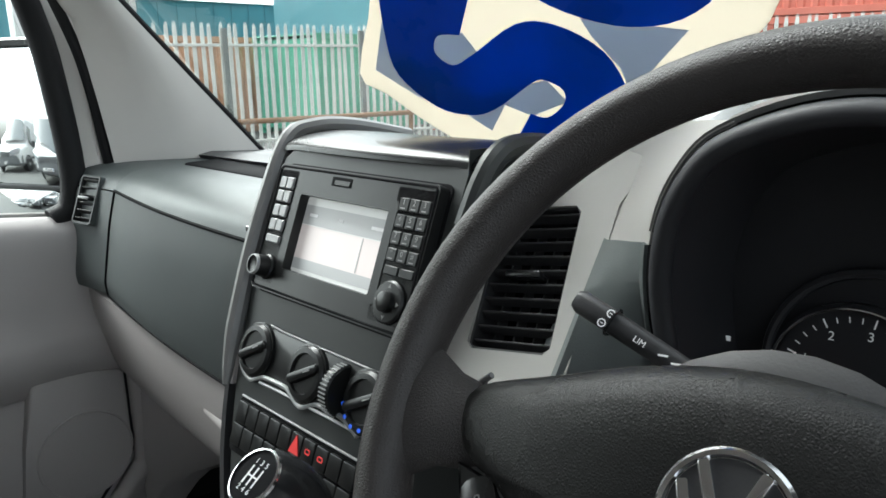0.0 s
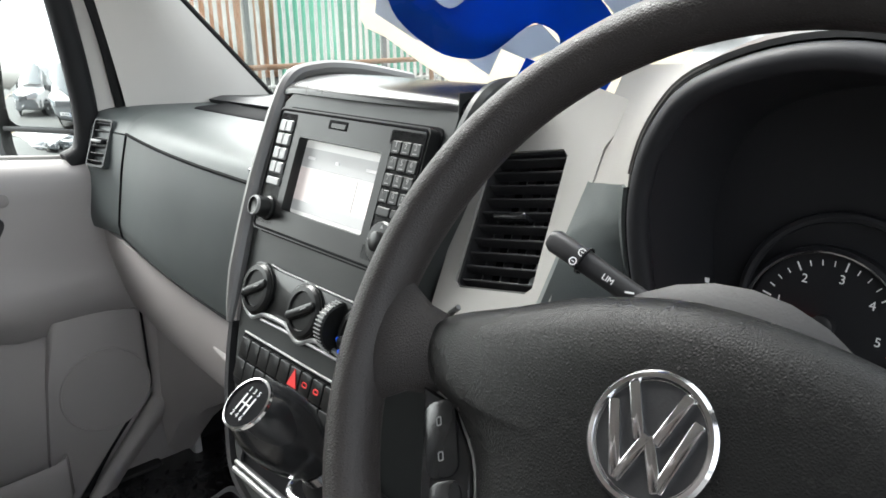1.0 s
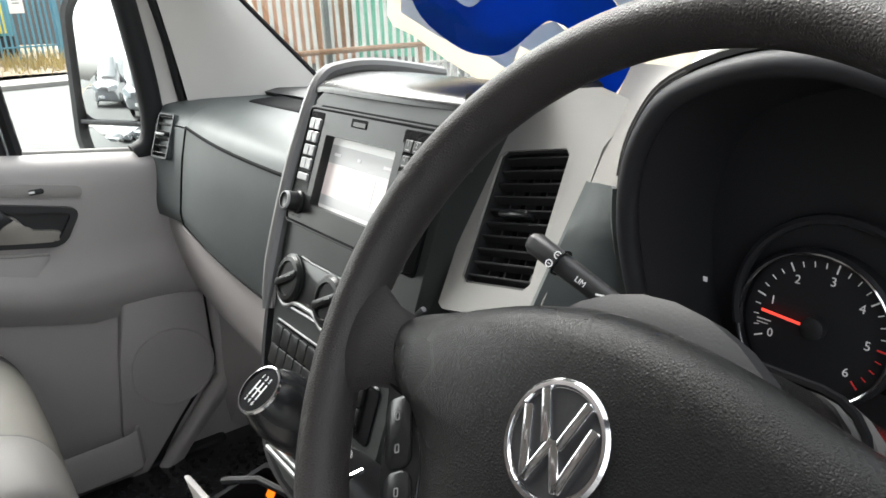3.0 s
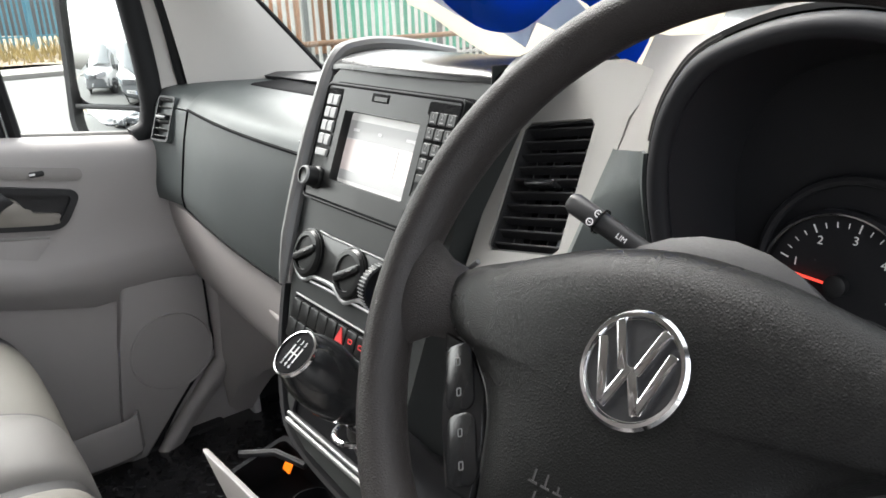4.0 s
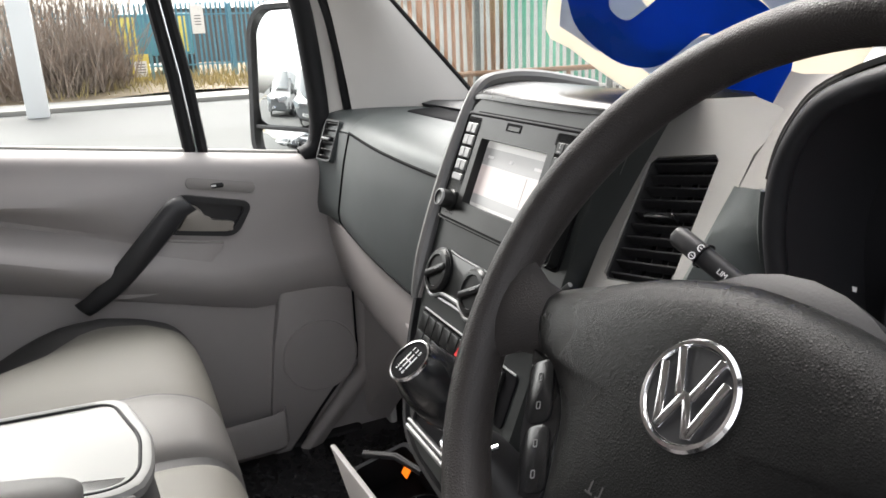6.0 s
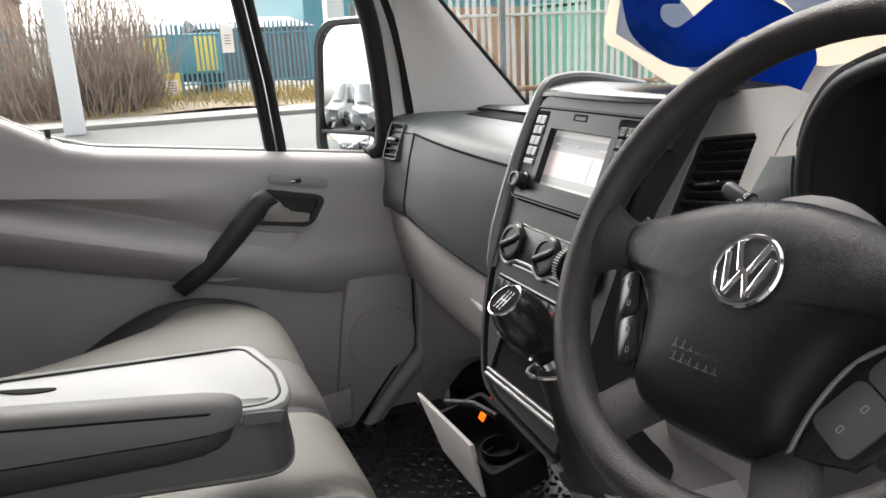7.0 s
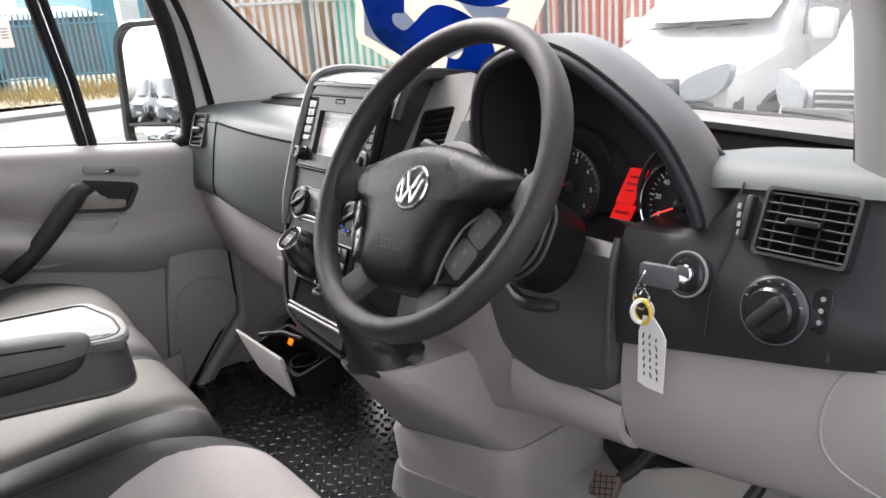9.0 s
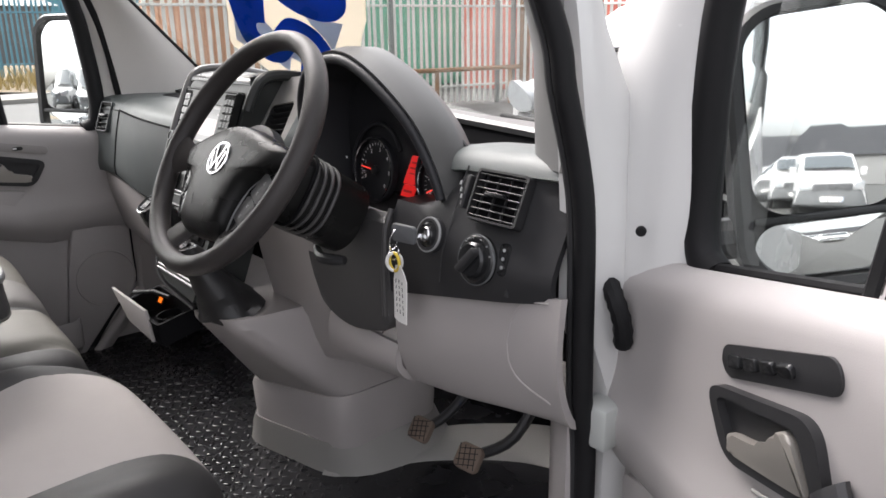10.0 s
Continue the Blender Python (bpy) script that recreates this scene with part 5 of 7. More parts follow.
text("LIM", 0.0055, SK @ Matrix.Translation((-0.050, 0.001, 0.0082)) @ Matrix.Rotation(radians(180), 4, "Z"), M_INK, stalk)
for x, y in ((-0.024, 0.004), (-0.026, -0.004)):
    part("symbol", frame_plate(circle(0.0028, 12), circle(0.0020, 12), 0.0003, SK @ Matrix.Translation((x, y, 0.0078))), M_INK, stalk)
    part("symbol", box((0, 0, 0), (0.002, 0.0006, 0.0003)), M_INK, stalk).matrix_basis = SK @ Matrix.Translation((x, y, 0.0079))
for x in (-0.066, -0.075, -0.084):
    part("symbol", box((0, 0, 0), (0.006, 0.0012, 0.0003)), M_INK, stalk).matrix_basis = SK @ Matrix.Translation((x, 0.000, 0.0075)) @ Matrix.Rotation(radians(25), 4, "Z")
seat(stalk, 0.0, 0.005, 0.008)

# ---- steering wheel ----
wheel = thing("steering_wheel", "black leather four-spoke steering wheel with a chrome badge", "steering wheel", CW)
WM = axes(CW, WU, WV) @ Matrix.Rotation(radians(5), 4, "Z")
R, r = 0.186, 0.0155
rim_rings = []
for i in range(96):
    a = 2 * math.pi * i / 96
    # thicker thumb grips at ten to two
    g = 1.0 + 0.05 * sum(math.exp(-((math.degrees(a) - q) / 14) ** 2) for q in (25, 155))
    rim_rings.append([WM @ Vector(((R + r * 0.95 * g * math.cos(t)) * math.cos(a), (R + r * 0.95 * g * math.cos(t)) * math.sin(a), r * 1.08 * g * math.sin(t))) for t in (2 * math.pi * j / 18 for j in range(18))])
part("rim", loft(rim_rings, True, True), M_RIM, wheel, "black grained leather rim")
PAD = curve([(-0.147, 0.006), (-0.10, 0.020), (-0.05, 0.034), (0.0, 0.040), (0.05, 0.034), (0.10, 0.020), (0.147, 0.006), (0.152, -0.010), (0.132, -0.025), (0.104, -0.033), (0.080, -0.053), (0.067, -0.090), (0.062, -0.120), (0.040, -0.136), (0.0, -0.139), (-0.040, -0.136), (-0.068, -0.124), (-0.076, -0.098), (-0.088, -0.062), (-0.112, -0.040), (-0.138, -0.030), (-0.152, -0.012)], 4, True)
pr = []
for s, h in ((1.0, -0.030), (1.0, -0.009), (0.985, -0.002), (0.95, 0.004), (0.88, 0.009), (0.75, 0.0125), (0.55, 0.0145), (0.3, 0.0152), (0.06, 0.0152)):
    pr.append([WM @ Vector((x * s, -0.04 + (y + 0.04) * s, h - (0.010 if x < 0 else 0.002) * (abs(x * s) / 0.15) ** 2 - 0.5 * max(0, -0.05 - (-0.04 + (y + 0.04) * s)) ** 2)) for x, y in PAD])
part("airbag_pad", loft(pr), M_PAD, wheel, "black grained airbag cover")
for sx in (-1, 1):
    rings = []
    for u, v0, v1, z0, z1 in ((0.188, -0.062, 0.030, -0.013, 0.010), (0.172, -0.052, 0.020, -0.015, 0.008), (0.155, -0.040, 0.010, -0.020, 0.003), (0.138, -0.036, 0.006, -0.028, -0.008), (0.11, -0.034, 0.004, -0.034, -0.016)):
        rings.append([WM @ Vector((sx * (u - 0.10 * max(0, abs(y) - 0.02)), y, z)) for y, z in [(v0 + (v1 - v0) * (0.5 + 0.5 * math.cos(t)), z0 + (z1 - z0) * (0.5 + 0.5 * math.sin(t))) for t in (2 * math.pi * j / 16 for j in range(16))]])
    part("spoke", loft(rings), M_RIM, wheel)
    rings = []
    for t, w, z in ((0.0, 0.030, -0.004), (0.35, 0.024, -0.008), (0.7, 0.024, -0.016), (1.0, 0.026, -0.024)):
        c = Vector((sx * 0.088, -0.168, 0)).lerp(Vector((sx * 0.052, -0.112, 0)), t)
        d = Vector((sx * 0.84, -0.54, 0)).orthogonal()
        side = Vector((0.86, sx * 0.5, 0)) * w
        rings.append([WM @ (c + side * math.cos(q) + Vector((0, 0, z + 0.009 * math.sin(q)))) for q in (2 * math.pi * j / 14 for j in range(14))])
    part("spoke", loft(rings), M_RIM, wheel)
    pod = part("button_pod", prism([(sx * x, y) for x, y in (((0.142, -0.034), (0.118, -0.038), (0.094, -0.058), (0.083, -0.090), (0.077, -0.116), (0.100, -0.116), (0.118, -0.085)) if sx < 0 else ((0.146, -0.028), (0.142, -0.045), (0.124, -0.085), (0.102, -0.116), (0.068, -0.124), (0.070, -0.092), (0.082, -0.056), (0.106, -0.036), (0.132, -0.027)))], 0.010, WM @ Matrix.Translation((0, 0, -0.018)), 0.003), M_GLOSS, wheel, "glossy black button pod")
    for k in range(2):
        bx, by = (0.1165, -0.056) if k == 0 else (0.0965, -0.092)
        if sx > 0:
            bx, by = bx - 0.002, by + 0.003
        # right buttons get a lighter grey that paints in their reflected sheen
        part("button", prism(rrect(0.040, 0.021 if sx < 0 else 0.034, 0.007), 0.0014, WM @ Matrix.Translation((sx * bx, by, -0.008)) @ Matrix.Rotation(radians(sx * 61), 4, "Z"), 0.0008), M_GLOSS if sx < 0 else M_HOOD, pod)
        for q in (-0.009, 0.009):
            part("button_mark", frame_plate(rrect(0.005, 0.0035, 0.001), rrect(0.0036, 0.0022, 0.0008), 0.0003, WM @ Matrix.Translation((sx * bx, by, -0.0065)) @ Matrix.Rotation(radians(sx * 61), 4, "Z") @ Matrix.Translation((q, 0, 0))), M_DIMINK if sx < 0 else M_KEYS, pod)
for sx in (-1, 1):
    # grey tube paints the highlight along the pad's bevelled edge
    part("pad_edge", tube(curve([WM @ Vector(p) for p in ((sx * 0.140, 0.013, -0.013), (sx * 0.151, 0.004, -0.017), (sx * 0.154, -0.014, -0.019), (sx * 0.140, -0.032 + (0.006 if sx > 0 else 0), -0.017), (sx * (0.114 - (0.008 if sx > 0 else 0)), -0.042 + (0.008 if sx > 0 else 0), -0.013), (sx * (0.090 - (0.008 if sx > 0 else 0)), -0.064 + (0.009 if sx > 0 else 0), -0.010), (sx * (0.078 - (0.009 if sx > 0 else 0)), -0.098 + (0.008 if sx > 0 else 0), -0.009), (sx * (0.070 - (0.006 if sx > 0 else 0)), -0.124, -0.011))], 4), 0.0018, 8), M_EDGE, wheel)
part("hub_back", lathe([(0.075, -0.055), (0.085, -0.045), (0.085, -0.026), (0.07, -0.02)], WM @ Matrix.Translation((0, -0.03, 0)), 30), M_BLACK, wheel)
# faint moulded marks on the pad
for i in range(6):
    for j in range(2):
        part("moulded_mark", box(WM @ Vector((-0.030 + 0.0075 * i + 0.003 * j, -0.086 - 0.0095 * j, 0.0136 - 0.0004 * j)), (0.0052, 0.0010, 0.0008), WM.to_3x3()), M_COLUMN, wheel)
        part("moulded_mark", box(WM @ Vector((-0.030 + 0.0075 * i + 0.003 * j, -0.0825 - 0.0095 * j, 0.0137 - 0.0004 * j)), (0.0010, 0.0055, 0.0008), WM.to_3x3()), M_COLUMN, wheel)
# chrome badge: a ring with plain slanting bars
BM = WM @ Matrix.Translation((0.002, -0.022, 0.0147)) @ Matrix.Scale(0.91, 4)
bad = part("badge", lathe([(0.030, -0.004), (0.030, 0.001), (0.0285, 0.0026), (0.0265, 0.0026), (0.0255, 0.0006), (0.005, 0.0004)], BM, 48), M_CHROME, wheel, "round chrome badge")
part("badge_field", lathe([(0.0252, 0.0), (0.0252, 0.0009)], BM, 40), M_BLACK, bad)
for x, y, L, an in ((-0.0085, 0.010, 0.026, -68), (0.0085, 0.010, 0.026, 68), (-0.015, -0.004, 0.034, -72), (0.015, -0.004, 0.034, 72), (-0.005, -0.010, 0.024, 66), (0.005, -0.010, 0.024, -66)):
    part("badge_bar", prism(rrect(L, 0.0054, 0.0014), 0.0024, BM @ Matrix.Translation((x, y, 0.0006)) @ Matrix.Rotation(radians(an), 4, "Z"), 0.0008), M_CHROME, bad)
for k in (0, 1):
    part("embossed_word", box((0, 0, 0), (0.026 - 0.004 * k, 0.006, 0.0006), bevel=0.0002), M_PAD, wheel).matrix_basis = WM @ Matrix.Translation((-0.006, -0.082 - 0.010 * k, 0.0132))

# ---- pedals ----


def pedal(x, y, z, label, arm):
    p = thing("pedal", label, "pedal", (x, y, z), "foot pedals")
    P = axes((x, y, z), (1, 0.1, 0), (0, 0.62, 0.78))
    part("pad", prism(rrect(0.058, 0.052, 0.013), 0.013, P, 0.005), M_PEDAL, p, "dusty ribbed rubber pad")
    for i in range(4):
        part("groove", box((0, 0, 0), (0.046, 0.0016, 0.001)), M_RUBBER, p).matrix_basis = P @ Matrix.Translation((0, -0.017 + 0.0115 * i, 0.0132)) @ Matrix.Rotation(radians(18), 4, "Z")
        part("groove", box((0, 0, 0), (0.0016, 0.042, 0.001)), M_RUBBER, p).matrix_basis = P @ Matrix.Translation((-0.019 + 0.0125 * i, 0, 0.0132)) @ Matrix.Rotation(radians(18), 4, "Z")
    part("arm", tube(curve([(x, y + 0.012, z), arm[0], arm[1]], 5), 0.011, 10), M_BLACK, p)


pedal(0.405, 0.185, 0.803, "dusty rubber clutch pedal on a black arm", ((0.445, 0.24, 0.85), (0.50, 0.32, 0.98)))
pedal(0.606, 0.143, 0.845, "dusty rubber brake pedal on a black arm", ((0.672, 0.20, 0.90), (0.69, 0.28, 1.02)))

# ---- sign standing behind the screen ----

# ---- windscreen wiper parked along the foot of the screen ----
wip = thing("windscreen_wiper", "black parked wiper at the foot of the windscreen", "wiper", (0.6, 0.42, 1.47))
part("blade", tube([(0.36, 0.470, 1.464), (0.58, 0.432, 1.462), (0.80, 0.372, 1.458)], 0.006, 8), M_RUBBER, wip)
part("arm", tube([(0.56, 0.445, 1.472), (0.66, 0.425, 1.470), (0.80, 0.405, 1.445)], [0.006, 0.009, 0.010], 8), M_BLACK, wip)


def translucent(m, share):
    """Lets light from behind glow through a thin sheet."""
    n, l = m.node_tree.nodes, m.node_tree.links
    b, o = n["Principled BSDF"], n["Material Output"]
    t = n.new("ShaderNodeBsdfTranslucent")
    src = b.inputs["Base Color"].links[0].from_socket
    l.new(src, t.inputs[0])
    x = n.new("ShaderNodeMixShader")
    x.inputs[0].default_value = share
    l.new(b.outputs[0], x.inputs[1])
    l.new(t.outputs[0], x.inputs[2])
    l.new(x.outputs[0], o.inputs[0])


for m_ in (M_SIGNBLUE, M_SIGNCREAM, M_SIGNSHADE):
    translucent(m_, 0.72)
sl, yw = radians(28), radians(10)
SG = axes((0.05, 0.085, 1.645), (math.cos(yw), math.sin(yw), 0), (0, -math.sin(sl), math.cos(sl)))
sign = thing("sales_sign", "cream card sign with large blue lettering behind the windscreen", "sign", (0.1, 0.15, 1.55))
card = curve([(-0.085, 0.20), (-0.098, 0.091), (-0.163, -0.014), (-0.133, -0.042), (-0.08, -0.085), (-0.02, -0.120), (0.05, -0.150), (0.127, -0.150), (0.20, -0.095), (0.267, -0.005), (0.305, 0.05), (0.33, 0.20)], 3, True)
part("card", prism(card, 0.002, SG), M_SIGNCREAM, sign, "cream translucent card")
for pale_ in ([(-0.096, 0.058), (-0.136, -0.010), (-0.088, -0.044), (-0.027, -0.067), (0.0, -0.087), (0.026, -0.054), (0.056, -0.067), (0.10, -0.05), (0.082, -0.025), (-0.007, -0.044), (-0.101, 0.015)], [(-0.041, 0.034), (-0.003, 0.030), (0.009, 0.008), (-0.02, -0.009), (-0.05, -0.006)], [(0.131, 0.038), (0.229, 0.021), (0.169, -0.039), (0.162, -0.013), (0.139, 0.02)]):
    part("letter_shadow", prism(pale_, 0.0008, SG @ Matrix.Translation((0, 0, 0.002))), M_SIGNSHADE, sign, "pale blue letter shadow")
bowl = curve([(-0.082, 0.12), (-0.103, 0.035), (-0.104, -0.016), (-0.064, -0.057), (-0.022, -0.067), (0.013, -0.059), (0.065, -0.028), (0.082, -0.025), (0.099, -0.036), (0.096, -0.052), (0.074, -0.068), (0.055, -0.064)], 4)
tail = curve([(0.055, -0.064), (0.035, -0.09), (0.006, -0.126), (0.05, -0.150), (0.114, -0.125), (0.156, -0.077), (0.166, -0.040), (0.149, 0.004), (0.105, 0.033), (0.062, 0.036), (0.004, 0.006), (-0.026, -0.006), (-0.044, 0.009), (-0.034, 0.028), (-0.006, 0.028)], 4)
part("letter", prism((bowl + tail[1:] + [(0.05, 0.12)])[::-1], 0.001, SG @ Matrix.Translation((0, 0, 0.0028))), M_SIGNBLUE, sign, "large blue letter")
loop_ = curve([(0.05, 0.12), (0.067, 0.082), (0.104, 0.052), (0.150, 0.033), (0.187, 0.027), (0.225, 0.032), (0.258, 0.056), (0.268, 0.11), (0.20, 0.16), (0.10, 0.16)], 3, True)
part("letter", prism(loop_, 0.001, SG @ Matrix.Translation((0, 0, 0.0028))), M_SIGNBLUE, sign, "round foot of the next blue letter")

# ---- seats ----


def seat_skin(path, x0, x1, height, lo=None, hi=None, rise=0.0, puff=0.0, base=None, nx=26, corner=0.05, edge=0.06):
    """A seat cushion's skin: path runs (y, z) from the back over the rolled front; height(x, y) adds bolsters.
    lo(y) and hi(y) cut a panel out of it, raised by rise and padded by puff."""
    rows = []
    for y, z in path:
        a, b = (lo(y), hi(y)) if lo else (x0, x1)
        row = [] if base is None else [(x0, y - corner, base)]
        share = min(1.0, max(0.0, (z - 0.87) / 0.12))
        for k in range(nx):
            u = k / (nx - 1)
            if not lo:
                u = 0.5 - 0.5 * math.cos(math.pi * u)
            x = a + (b - a) * u
            e = min(x - x0, x1 - x)
            q = min(1.0, max(0.0, e / edge))
            back = corner * (1 - min(1.0, e / (edge * 1.8))) ** 2
            top = height(x, y) - edge * 0.8 * (1 - math.sqrt(max(0.0, 1 - (1 - q) ** 2)))
            pad = rise * min(1.0, 6 * u, 6 * (1 - u)) + puff * math.sin(math.pi * u) ** 0.7
            row.append((x, y - back + pad * (1 - share), z + share * top + pad * share))
        if base is not None:
            row.append((x1, y - corner, base))
        rows.append(row)
    return sheet(rows, 0.008)


def along(*knots):
    """A smooth function through (y, value) pairs."""
    return lambda y: float(np.interp(y, [k[0] for k in knots], [k[1] for k in knots]))


def bump(x, at, w):
    return math.exp(-((x - at) / w) ** 2)


ds = thing("driver_seat", "grey cloth driver seat with dark vinyl bolsters", "seat", (0.40, -0.62, 0.68))
part("base", box((0.40, -0.66, 0.76), (0.40, 0.42, 0.18), None, 0.03), M_BLACK, ds)
d_path = curve([(-0.92, 1.030), (-0.75, 1.036), (-0.60, 1.042), (-0.48, 1.046), (-0.405, 1.040), (-0.362, 1.018), (-0.338, 0.975), (-0.332, 0.92), (-0.338, 0.86)], 4)
d_high = lambda x, y: 0.036 * bump(x, 0.115, 0.055) * min(1.0, max(0.0, (-0.37 - y) / 0.12)) + 0.016 * bump(x, 0.585, 0.05) * min(1.0, max(0.0, (-0.34 - y) / 0.10))
d_lo = along((-0.92, 0.262), (-0.74, 0.246), (-0.684, 0.226), (-0.63, 0.190), (-0.57, 0.165), (-0.50, 0.153), (-0.43, 0.155), (-0.37, 0.172), (-0.335, 0.184))
d_hi = along((-0.92, 0.50), (-0.52, 0.500), (-0.46, 0.502), (-0.40, 0.514), (-0.36, 0.532), (-0.335, 0.546))
part("cushion", seat_skin(d_path, 0.072, 0.648, d_high, base=0.85, nx=40), M_BOLSTER, ds, "dark grey vinyl seat cushion")
part("cushion_cloth", seat_skin(d_path, 0.072, 0.648, d_high, d_lo, d_hi, 0.003, 0.006), M_CLOTH, ds, "light grey cloth seat centre")


def back_form(x0, x1, y, z0, z1, lean, depth, mat_, parent, name, label=""):
    rings = []
    for t in np.linspace(0, 1, 9):
        z = z0 + (z1 - z0) * t
        w = (x1 - x0) / 2 * (1 - 0.25 * max(0, t - 0.75) ** 1 - 0.02 * math.cos(3 * t))
        d = depth * (0.75 + 0.35 * math.sin(math.pi * min(1, t * 1.1 + 0.1)))
        if t in (0, 1):
            w, d = w - 0.03, d * 0.6
        rings.append([((x0 + x1) / 2 + a, y - lean * (z - z0) + b, z) for a, b in rrect(2 * w, d, min(0.045, d / 2.2), 5)])
    return part(name, loft(rings), mat_, parent, label)


back_form(0.14, 0.64, -0.96, 1.00, 1.66, 0.22, 0.13, M_BOLSTER, ds, "backrest", "dark grey vinyl backrest")
back_form(0.23, 0.55, -0.925, 1.04, 1.60, 0.22, 0.10, M_CLOTH, ds, "backrest_cloth", "light grey cloth back centre")
part("backrest_bolster", tube(curve([(0.075, -0.885, 1.02), (0.072, -0.875, 1.16), (0.085, -0.915, 1.33), (0.11, -0.975, 1.52)], 5), 0.078, 16), M_PADMID, ds, "grey side bolster of the backrest")
back_form(0.28, 0.50, -1.13, 1.68, 1.88, 0.1, 0.09, M_BOLSTER, ds, "headrest")

ps = thing("passenger_bench", "grey vinyl double passenger bench seat", "seat", (-0.36, -0.62, 0.68))
part("base", box((-0.37, -0.68, 0.78), (0.84, 0.44, 0.22), None, 0.03), M_BLACK, ps)
b_path = curve([(-0.95, 1.040), (-0.75, 1.052), (-0.60, 1.058), (-0.50, 1.060), (-0.435, 1.054), (-0.395, 1.036), (-0.372, 0.995), (-0.366, 0.93), (-0.372, 0.83)], 4)


def b_high(x, y):
    outer = 1 / (1 + math.exp((x + 0.27) / 0.035))
    return outer * (0.036 + 0.012 * bump(x, -0.58, 0.12)) + 0.020 * bump(x, -0.775, 0.05) * min(1.0, max(0.0, (-0.42 - y) / 0.10)) - 0.10 * min(1.0, max(0.0, (-0.58 - y) / 0.22)) ** 1.5 / (1 + math.exp((x + 0.67) / 0.03)) - 0.010 * bump(x, -0.02, 0.014) - 0.008 * bump(x, -0.255, 0.014)


flat_at = lambda v: (lambda y: v)
part("cushion", seat_skin(b_path, -0.835, 0.085, b_high, base=0.82, nx=64, corner=0.035, edge=0.055), M_BOLSTER, ps, "dark grey vinyl bench front and edges")
part("outer_cushion", seat_skin(b_path, -0.835, 0.085, b_high, along((-0.95, -0.56), (-0.76, -0.605), (-0.67, -0.680), (-0.56, -0.742), (-0.45, -0.745), (-0.36, -0.715)), along((-0.95, -0.44), (-0.47, -0.435), (-0.36, -0.405)), 0.004, 0.012), M_BEIGE, ps, "light grey vinyl outer seat")
part("inner_bolster", seat_skin(b_path, -0.835, 0.085, b_high, along((-0.95, -0.436), (-0.47, -0.431), (-0.36, -0.401)), flat_at(-0.258), 0.003, 0.006), M_PADMID, ps, "mid grey vinyl strip between the seats")
part("middle_cushion", seat_skin(b_path, -0.835, 0.085, b_high, flat_at(-0.252), along((-0.95, -0.03), (-0.55, -0.025), (-0.46, -0.022), (-0.36, 0.01)), 0.004, 0.010), M_BEIGE, ps, "light grey vinyl middle seat")
part("roll_seam", tube(curve([(0.050, -0.90, 1.045), (0.052, -0.62, 1.046), (0.050, -0.50, 1.047), (0.046, -0.44, 1.042), (0.044, -0.40, 1.018)], 4), 0.0018, 6), M_VOID, ps)
back_form(-0.80, -0.36, -0.99, 1.02, 1.66, 0.22, 0.12, M_BOLSTER, ps, "outer_backrest", "dark grey vinyl outer backrest")
part("lap_strap", prism(rrect(0.13, 0.05, 0.004), 0.003, axes((0.005, -0.742, 1.098), (1, 0.10, -0.10), (-0.1, 1, 0.02))), M_CLOTH, ps, "pale grey belt strap")

tb = thing("folded_table", "folded-down middle backrest with a pale grey tray top", "folding table", (-0.16, -0.75, 1.06))
TM = axes((-0.051, -0.743, 1.262), (1, 0, 0), (0, 1, -0.13))


def table_ring(k, z, r=0.026):
    """The table's outline, wider at its free end, grown by k."""
    return [TM @ Vector((x, y, z)) for x, y in roundpoly([(-0.022 - k, -0.27), (0.112 + k, -0.27), (0.112 + k, 0.236 + k), (0.075, 0.258 + k), (0.0, 0.264 + k), (-0.108 - k, 0.240 + k)], r, 5)]


part("body", loft([table_ring(k, z) for k, z in ((-0.03, -0.094), (-0.004, -0.090), (0.006, -0.078), (0.006, -0.070), (-0.001, -0.040), (-0.006, -0.014))]), M_SEATMID, tb, "dark grey vinyl lower shell")
part("bright_piping", tube(table_ring(0.005, -0.080), 0.0030, 8, closed=True), M_BEIGE, tb)
part("tray", loft([table_ring(k, z) for k, z in ((-0.003, -0.015), (0.0, -0.012), (0.0, -0.004), (-0.003, 0.0), (-0.008, 0.001), (-0.013, -0.001), (-0.020, -0.002))]), M_TRAY, tb, "pale grey hard tray top")
part("tray_groove", tube(table_ring(-0.014, -0.0012, 0.020), 0.0022, 6, closed=True), M_RUBBER, tb)
part("tray_end", prism(rrect(0.046, 0.015, 0.004), 0.004, TM @ axes((0.111, 0.216, -0.009), (0, 1, 0), (0, 0, 1)), 0.0015), M_PADMID, tb, "grey end of the tray rim")


